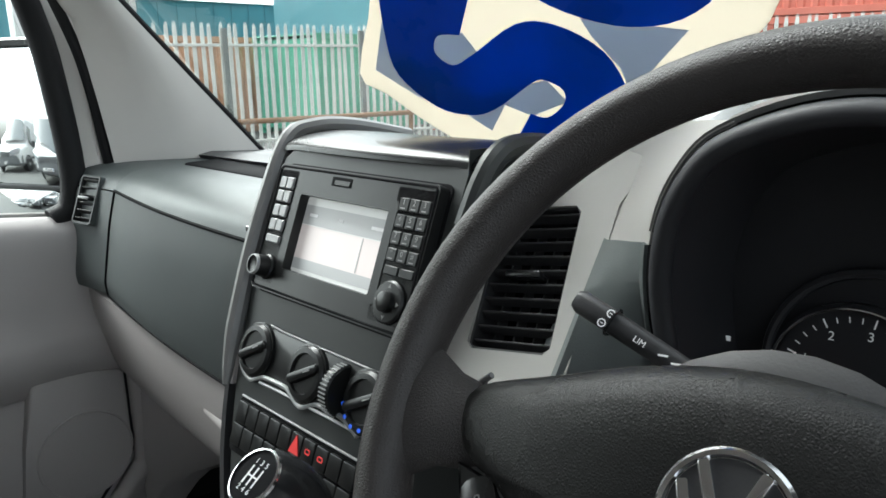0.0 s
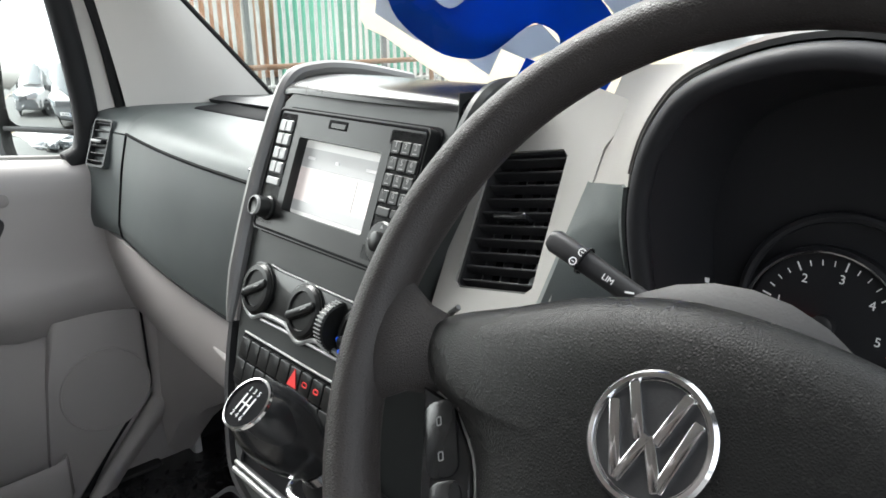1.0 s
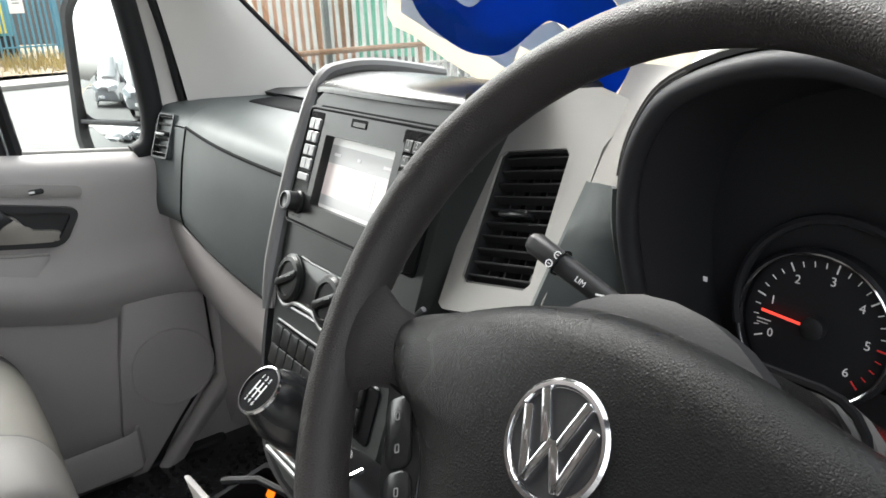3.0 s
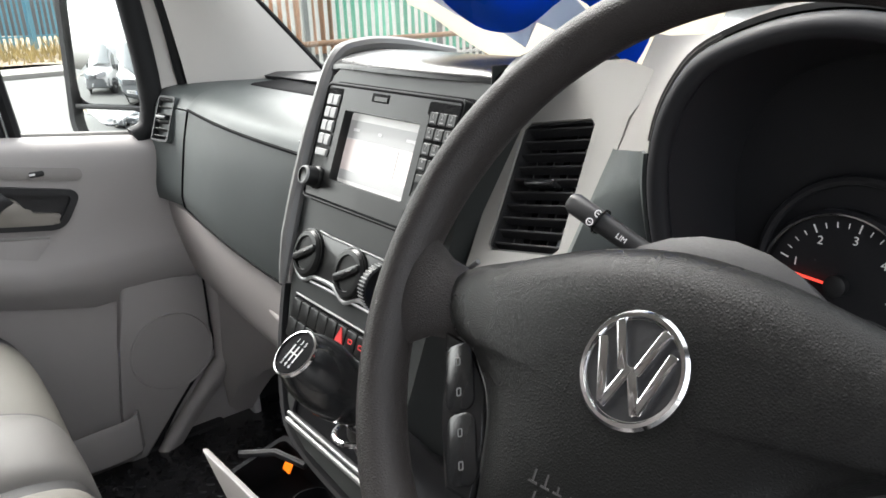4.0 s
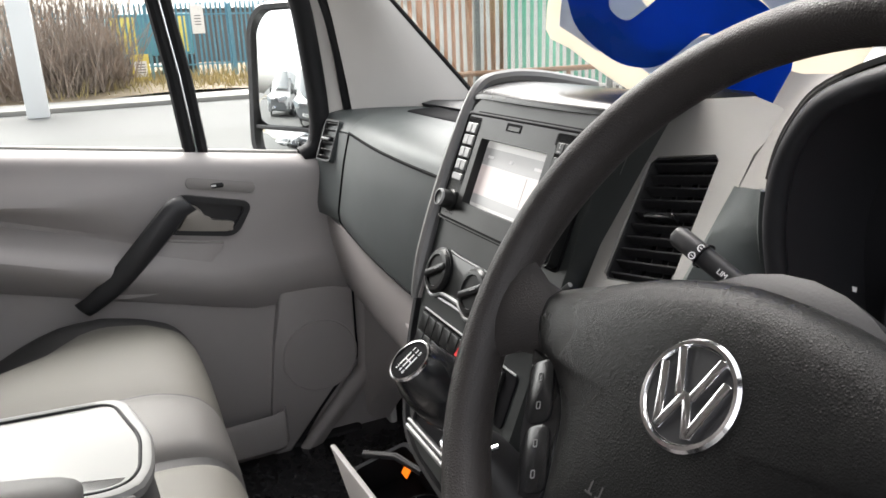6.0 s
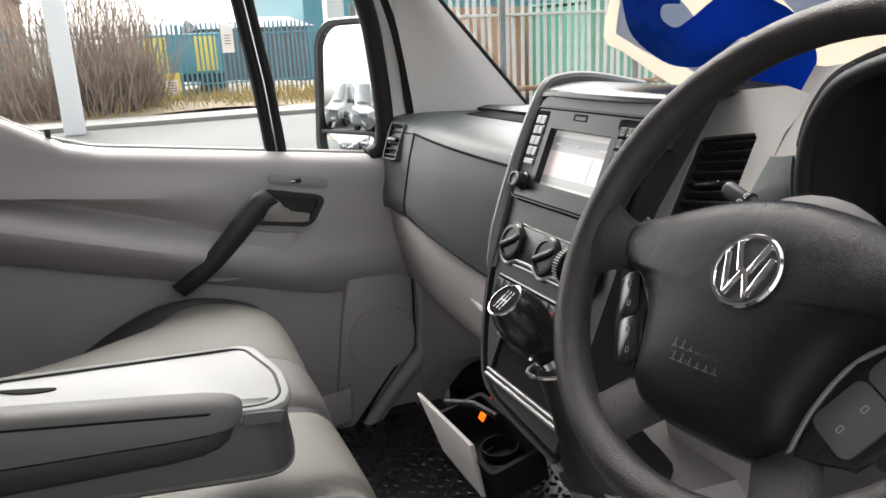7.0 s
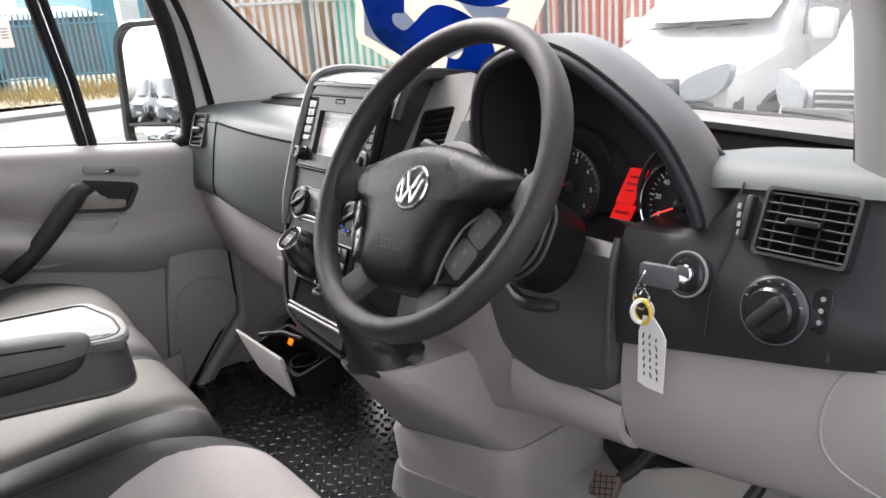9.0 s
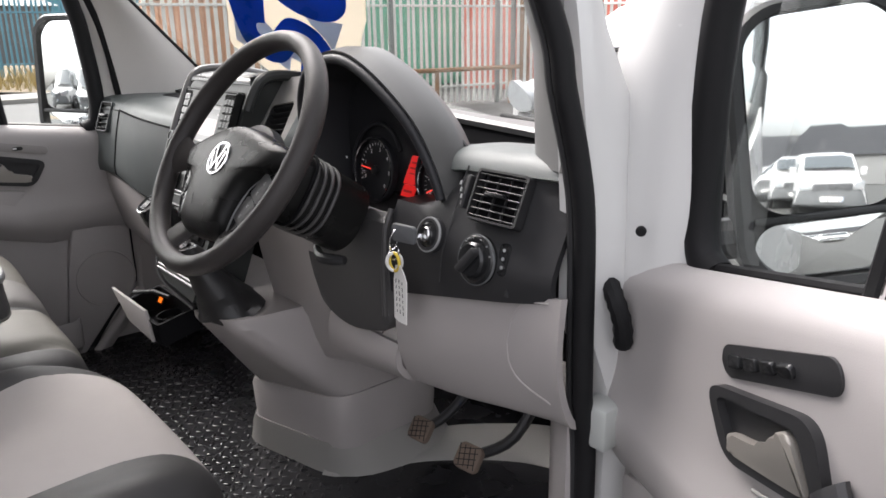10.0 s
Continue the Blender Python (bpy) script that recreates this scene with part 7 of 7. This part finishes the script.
for i, (x, y, w, h, mm, lab) in enumerate(((-10.7, 12.3, 0.22, 2.7, M_RUST, "brown timber gate post at the fence corner"), (-12.1, 3.1, 0.30, 3.2, M_STEEL, "pale galvanised gate post by the yard entrance"), (-18.6, -1.5, 0.46, 5.5, M_ROOF, "tall white-painted gate post by the road"))):
    single("gate_post", box((x, y, h / 2), (w, w, h), None, 0.02), mm, lab, "gate post", "gate posts")


def container(c, yaw, L, mat_, label, z=0.0, H=2.6):
    """A steel shipping container with ribbed sides."""
    k = thing("shipping_container", label, "container", (c[0], c[1], z), "shipping containers")
    Mz = Matrix.Translation((c[0], c[1], z)) @ Matrix.Rotation(radians(yaw), 4, "Z")
    for sy in (-1, 1):
        pr_ = []
        n_ = int(L / 0.28)
        for i in range(n_):
            x = -L / 2 + 0.1 + i * (L - 0.2) / n_
            st = (L - 0.2) / n_
            pr_ += [(x, 0.0), (x + st * 0.25, 0.0), (x + st * 0.4, 0.04), (x + st * 0.75, 0.04), (x + st * 0.9, 0.0)]
        rr = [[Mz @ Vector((x, sy * (1.19 - q), zz)) for x, q in pr_] for zz in (0.16, H - 0.12)]
        part("side_panel", loft(rr, False, False, False), mat_, k)
    for sx in (-1, 1):
        pr_ = []
        for i in range(8):
            y = -1.1 + i * 0.275
            pr_ += [(y, 0.0), (y + 0.07, 0.0), (y + 0.11, 0.035), (y + 0.2, 0.035), (y + 0.24, 0.0)]
        part("end_panel", loft([[Mz @ Vector((sx * (L / 2 - 0.03 - q), y, zz)) for y, q in pr_] for zz in (0.16, H - 0.12)], False, False, False), mat_, k)
        for sy in (-1, 1):
            part("corner_post", box(Mz @ Vector((sx * (L / 2 - 0.07), sy * 1.14, H / 2)), (0.16, 0.16, H), Mz.to_3x3(), 0.01, 1), mat_, k)
    for zz in (0.09, H - 0.07):
        for sy in (-1, 1):
            part("side_rail", box(Mz @ Vector((0, sy * 1.16, zz)), (L, 0.12, 0.15), Mz.to_3x3(), 0.01, 1), mat_, k)
    part("roof", box(Mz @ Vector((0, 0, H - 0.03)), (L, 2.36, 0.04), Mz.to_3x3(), 0.01, 1), mat_, k)
    return k


container((-9.0, 16.8), 17.6, 12.2, M_CONTRED, "faded red corrugated shipping container")
container((3.2, 20.8), 17.6, 12.2, M_CONTRED, "faded red corrugated shipping container")
container((-9.0, 16.8), 17.6, 12.2, M_CONTRED, "faded red corrugated shipping container stacked above another", 2.62)
container((3.2, 20.8), 17.6, 12.2, M_CONTRED, "faded red corrugated shipping container stacked above another", 2.62)
container((-17.2, 13.6), 100, 6.1, M_CONTGREEN, "green corrugated shipping container behind the fence")
container((-19.6, 10.2), 96, 6.1, M_CONTBROWN, "faded orange corrugated shipping container behind the fence")

# buildings across the road


def shed(c, size, mat_, label, rise=1.0, roof=M_ROOF, panels=0):
    b = thing("industrial_shed", label, "building", (c[0], c[1], 0), "industrial buildings")
    x, y, h = size
    part("wall", box((c[0], c[1], h / 2), (x, y, h), None, 0.05, 1), mat_, b)
    part("roof", loft([[(c[0] - x / 2 - 0.3, c[1] + s * (y / 2 + 0.3), h), (c[0], c[1] + s * (y / 2 + 0.3), h + rise), (c[0] + x / 2 + 0.3, c[1] + s * (y / 2 + 0.3), h)] for s in (-1, 1)], True), roof, b, "pale sheet roof" if roof is M_ROOF else "dark pitched roof")
    for i in range(int(y / 1.1)):
        part("cladding_rib", box((c[0] + x / 2 + 0.03, c[1] - y / 2 + 0.6 + i * 1.1, h / 2), (0.06, 0.08, h - 0.1), None, 0.01, 1), mat_, b)
    for i in range(panels):
        part("rooflight", box((c[0] + x * 0.25, c[1] - y / 2 + 3 + i * 6.0, h + rise * 0.52), (x * 0.18, 1.0, 0.08), Matrix.Rotation(math.atan2(rise, x / 2), 3, "Y"), 0.02, 1), M_BUMPER, b)
    return b


shed((-50, 21.5), (20, 24, 5.6), M_TEAL, "teal clad industrial unit with a pale roof", 3.0, panels=3)
shed((-41, 6.2), (10, 4.8, 2.85), M_DARKBLD, "low dark shed behind the blue fence", 0.7, M_DARKBLD)
shed((-70, -20.0), (20, 26, 7.0), M_BRICK, "distant brick works building", 2.0, M_DARKBLD)
shed((-30, 27), (12, 9, 6.5), M_TEAL, "teal clad unit behind the yard", 1.0)
for i, (x, y) in enumerate(((46, -17), (52, -30), (38, -36))):
    shed((x, y), (8, 9, 2.6), M_DARKBLD, "dark rendered house behind the yard with a slate roof", 3.2, M_SLATE)

lorry = thing("lorry_trailer", "blue lorry trailer with yellow panels behind the fence", "lorry", (-30.7, 2.1, 0))
part("body", box((-30.7, 2.1, 1.75), (2.4, 2.9, 1.5), None, 0.05), M_TEAL, lorry)
for y in (1.15, 2.95):
    part("yellow_panel", box((-29.48, y, 1.75), (0.05, 0.8, 1.3), None, 0.01), M_YELPAINT, lorry)
part("chassis", box((-30.7, 2.1, 0.85), (2.2, 2.9, 0.25), None, 0.02), M_BLACK, lorry)
for y in (1.1, 3.1):
    part("wheel", lathe([(0.45, -0.15), (0.48, -0.1), (0.48, 0.1), (0.45, 0.15)], axes((-29.6, y, 0.5), (0, 1, 0), (0, 0, 1)), 20), M_TYRE, lorry)
for i, (x, y, z, w, h, mm, lab) in enumerate(((-25.9, 1.32, 0.72, 0.55, 0.85, M_YELPAINT, "yellow framed notice board on the blue fence"), (-26.775, 3.42, 2.2, 0.42, 0.95, M_PAPER, "white notice fixed on the blue fence"))):
    nb = thing("notice_board", lab, "notice", (x, y, z), "fence notices")
    part("board", box((x, y, z), (0.03, w, h), None, 0.008, 1), mm, nb)
    part("panel", box((x + 0.02, y, z - 0.05), (0.012, w * 0.7, h * 0.6), None, 0.004, 1), M_PAPER, nb)
    for k in range(4):
        part("printed_bar", box((x + 0.028, y, z + 0.12 * h - 0.1 * h * k), (0.004, w * 0.5, 0.03)), M_BUMPER, nb)


def shrub(c, r, h, n, seed, label):
    """A bare winter thicket: many thin forking stems."""
    q = random.Random(seed)
    s = thing("bare_shrub", label, "shrub", (*c, 0.1), "bare shrubs")
    b = bmesh.new()
    for i in range(n):
        a, d = q.uniform(0, 6.28), r * q.random() ** 0.5
        p = Vector((c[0] + d * math.cos(a), c[1] + d * math.sin(a), 0.1))
        v = Vector((q.uniform(-0.25, 0.25), q.uniform(-0.25, 0.25), 1)).normalized()
        hh = h * q.uniform(0.45, 1.0) * (1 - 0.35 * (d / r) ** 2)
        pts_ = [p]
        for k in range(4):
            v = (v + Vector((q.uniform(-0.3, 0.3), q.uniform(-0.3, 0.3), q.uniform(-0.15, 0.1)))).normalized()
            pts_.append(pts_[-1] + v * hh / 4)
        for (p0_, p1_, w) in [(pts_[k], pts_[k + 1], 0.018 - 0.003 * k) for k in range(4)]:
            sd = Vector((q.uniform(-1, 1), q.uniform(-1, 1), 0)).normalized() * w
            vv = [b.verts.new(p_) for p_ in (p0_ - sd, p0_ + sd, p1_ + sd * 0.8, p1_ - sd * 0.8)]
            b.faces.new(vv)
            for _ in range(3):
                e = p0_.lerp(p1_, q.random())
                w2 = Vector((q.uniform(-1, 1), q.uniform(-1, 1), q.uniform(0.0, 0.9))).normalized() * q.uniform(0.15, 0.5)
                s2 = Vector((q.uniform(-1, 1), q.uniform(-1, 1), 0)).normalized() * 0.008
                vv = [b.verts.new(p_) for p_ in (e - s2, e + s2, e + w2)]
                b.faces.new(vv)
    part("stems", b, M_TWIG, s)


shrub((-24.0, -0.35), 1.25, 2.7, 620, 3, "dense bare brown winter thicket by the road")
shrub((-24.6, -1.3), 2.3, 7.4, 480, 4, "tall bare brown winter thicket by the road")
shrub((-24.4, -3.6), 2.2, 2.6, 420, 8, "low bare brambles below the blue fence")


def van(at, yaw, label, big=False, narrow=False):
    """A white panel van, nose towards its own -y."""
    v = thing("parked_van", label, "van", (at[0], at[1], 0), "parked vans")
    T = Matrix.Translation((at[0], at[1], 0)) @ Matrix.Rotation(radians(yaw), 4, "Z")
    H = 2.55 if big else 1.95
    W = 0.98 if big else 0.95
    prof = [(0.0, 0.42), (-0.02, 0.75), (0.04, 0.98), (0.22, 1.08), (0.75, 1.20), (0.98, 1.30), (1.35, 1.62), (1.72, H - 0.12), (2.1, H - 0.02), (3.2, H), (5.0, H - 0.02), (5.18, H - 0.15), (5.22, 0.42)]
    rings = []
    for t, inset in ((-1.0, 0.10), (-0.94, 0.02), (-0.80, 0.0), (-0.4, 0.0), (0, 0), (0.4, 0), (0.80, 0), (0.94, 0.02), (1.0, 0.10)):
        rings.append([T @ Vector((W * t * (1 - 0.10 * max(0, z - 1.2) / (H - 1.2)), y + inset * (1 if y < 2 else -1) + 0.10 * t * t * (1 if y < 1 else 0), z - (inset * 0.6 if z > 1.0 else 0))) for y, z in curve(prof, 3)])
    body = part("body", loft(rings), M_VANWHITE, v, "white painted body")
    ws = [[T @ Vector((x * (1 - 0.06 * t), 1.0 + 0.72 * t + 0.10 * (x / W) ** 2 - 0.02, 1.345 + (H - 0.20 - 1.345) * t + 0.006)) for x in np.linspace(-W * 0.82, W * 0.82, 9)] for t in np.linspace(0.0, 1, 5)]
    part("windscreen", sheet([[p + T.to_3x3() @ Vector((0, -0.085, 0.075)) for p in r_] for r_ in ws], 0.01), M_VANGLASS, v, "dark windscreen")
    for k in (0, 1):
        part("wiper", tube([T @ Vector((-0.60 + 0.62 * k, 0.90, 1.365)), T @ Vector((-0.03 + 0.62 * k, 0.90, 1.395))], 0.012, 6), M_RUBBER, v)
    part("bumper", loft([[T @ Vector((W * t * 1.01, y + 0.12 * t * t + (0.10 if abs(t) > 0.95 else 0), z)) for y, z in ((0.05, 0.30), (-0.05, 0.36), (-0.07, 0.55), (-0.055, 0.74), (0.04, 0.78))] for t in np.linspace(-1, 1, 9)], True), M_BUMPER, v, "grey plastic bumper")
    gr = part("grille", box(T @ Vector((0, -0.02, 0.84)), (1.24 if narrow else 0.92, 0.06, 0.24), T.to_3x3(), 0.02), M_GRILLE, v, "dark slatted grille")
    for k in range(4):
        part("grille_bar", box(T @ Vector((0, -0.055, 0.755 + 0.055 * k)), (1.18 if narrow else 0.86, 0.02, 0.022), T.to_3x3(), 0.005, 1), M_KEYS if narrow else M_BUMPER, gr)
    part("badge", lathe([(0.09, 0), (0.09, 0.012), (0.078, 0.012), (0.078, 0.0)], T @ axes((0, -0.062, 0.86), (1, 0, 0), (0, 0, 1)), 24, caps=False), M_CHROME, gr, "round chrome badge")
    part("number_plate", box(T @ Vector((0, -0.085, 0.50)), (0.52, 0.012, 0.11), T.to_3x3(), 0.003, 1), M_PAPER, v, "white plate")
    for k in range(6):
        part("plate_bar", box(T @ Vector((-0.17 + 0.065 * k, -0.093, 0.50)), (0.035, 0.004, 0.07), T.to_3x3()), M_BLACK, v)
    part("plate_band", box(T @ Vector((-0.235, -0.093, 0.50)), (0.04, 0.004, 0.10), T.to_3x3()), M_SIGNSHADE, v)
    for sx in (-1, 1):
        hl = curve([(0.50, 0.80), (0.52, 0.93), (0.70, 1.03), (0.90, 1.09), (0.93, 0.98), (0.86, 0.84), (0.68, 0.77)], 3, True)
        part("headlamp", loft([[T @ Vector((sx * x, y0 + 0.26 * max(0, x - 0.5) ** 1.5 + 0.28 * max(0, z - 0.95), z)) for x, z in [(0.93 - (0.93 - x_) * (0.55 if narrow else 1.0), z_) for x_, z_ in hl]] for y0 in (-0.045, 0.06)]), M_LAMPGLASS, v, "clear headlamp")
        part("mirror", box(T @ Vector((sx * (W + 0.14), 1.30, 1.36)), (0.20, 0.12, 0.26), T.to_3x3(), 0.04), M_VANWHITE if not big else M_BLACK, v)
        part("side_window", sheet([[T @ Vector((sx * (W * (1.004 - 0.10 * max(0, z - 1.2) / (H - 1.2))), y + 0.45 * max(0, (z - 1.25)) * (1 if y < 1.5 else 0.0), z)) for y in (1.28, 1.7, 2.25)] for z in (1.25, 1.45, H - 0.32)], 0.008), M_VANGLASS, v, "dark side window")
        part("sill_trim", box(T @ Vector((sx * (W + 0.005), 2.6, 0.62)), (0.03, 4.2, 0.10), T.to_3x3(), 0.01, 1), M_BUMPER, v)
        for y in (0.85, 4.2):
            Wh = T @ axes((sx * (W - 0.10), y, 0.34), (0, 1, 0), (0, 0, 1))
            if (Wh.to_3x3().col[2]).dot(T.to_3x3() @ Vector((sx, 0, 0))) < 0:
                Wh = Wh @ Matrix.Rotation(math.pi, 4, "X")
            wl_ = part("wheel", lathe([(0.20, -0.1), (0.33, -0.10), (0.34, -0.07), (0.34, 0.09), (0.32, 0.115), (0.22, 0.115)], Wh, 28), M_TYRE, v, "black tyre")
            part("hub_cap", lathe([(0.21, 0.08), (0.205, 0.11), (0.12, 0.105), (0.06, 0.12)], Wh, 24), M_KEYS, wl_)
            part("wheel_well", prism([(0.41 * math.cos(q) * (1 if Wh.to_3x3().col[1].z > 0 else -1), (0.41 * math.sin(q)) * (1 if Wh.to_3x3().col[1].z > 0 else -1)) for q in np.linspace(0, math.pi, 16)], 0.012, Wh @ Matrix.Translation((0, 0, 0.096))), M_RUBBER, v)
            part("arch", tube([T @ Vector((sx * (W + 0.004), y + 0.42 * math.cos(q), 0.34 + 0.42 * math.sin(q))) for q in np.linspace(0.1, math.pi - 0.1, 12)], 0.022, 6), M_BUMPER, v)
    return v


van((-3.45, 5.3), 0, "white panel van facing the cab, grey bumper")
van((-0.90, 4.9), 4, "white panel van with slatted grille parked alongside", narrow=True)
van((2.1, 5.3), 0, "white panel van parked at the end of the row")
van((-4.1, -10.2), 180, "white high-roof van parked behind", True)
van((-7.3, -12.0), 180, "white high-roof van parked behind the row", True)
van((-2.0, -13.0), 180, "white panel van parked far behind")
van((14.0, -5.2), 240, "white panel van parked across the yard")
van((16.5, -7.6), 240, "white panel van parked across the yard")
van((19.0, -10.2), 240, "white panel van parked across the yard")
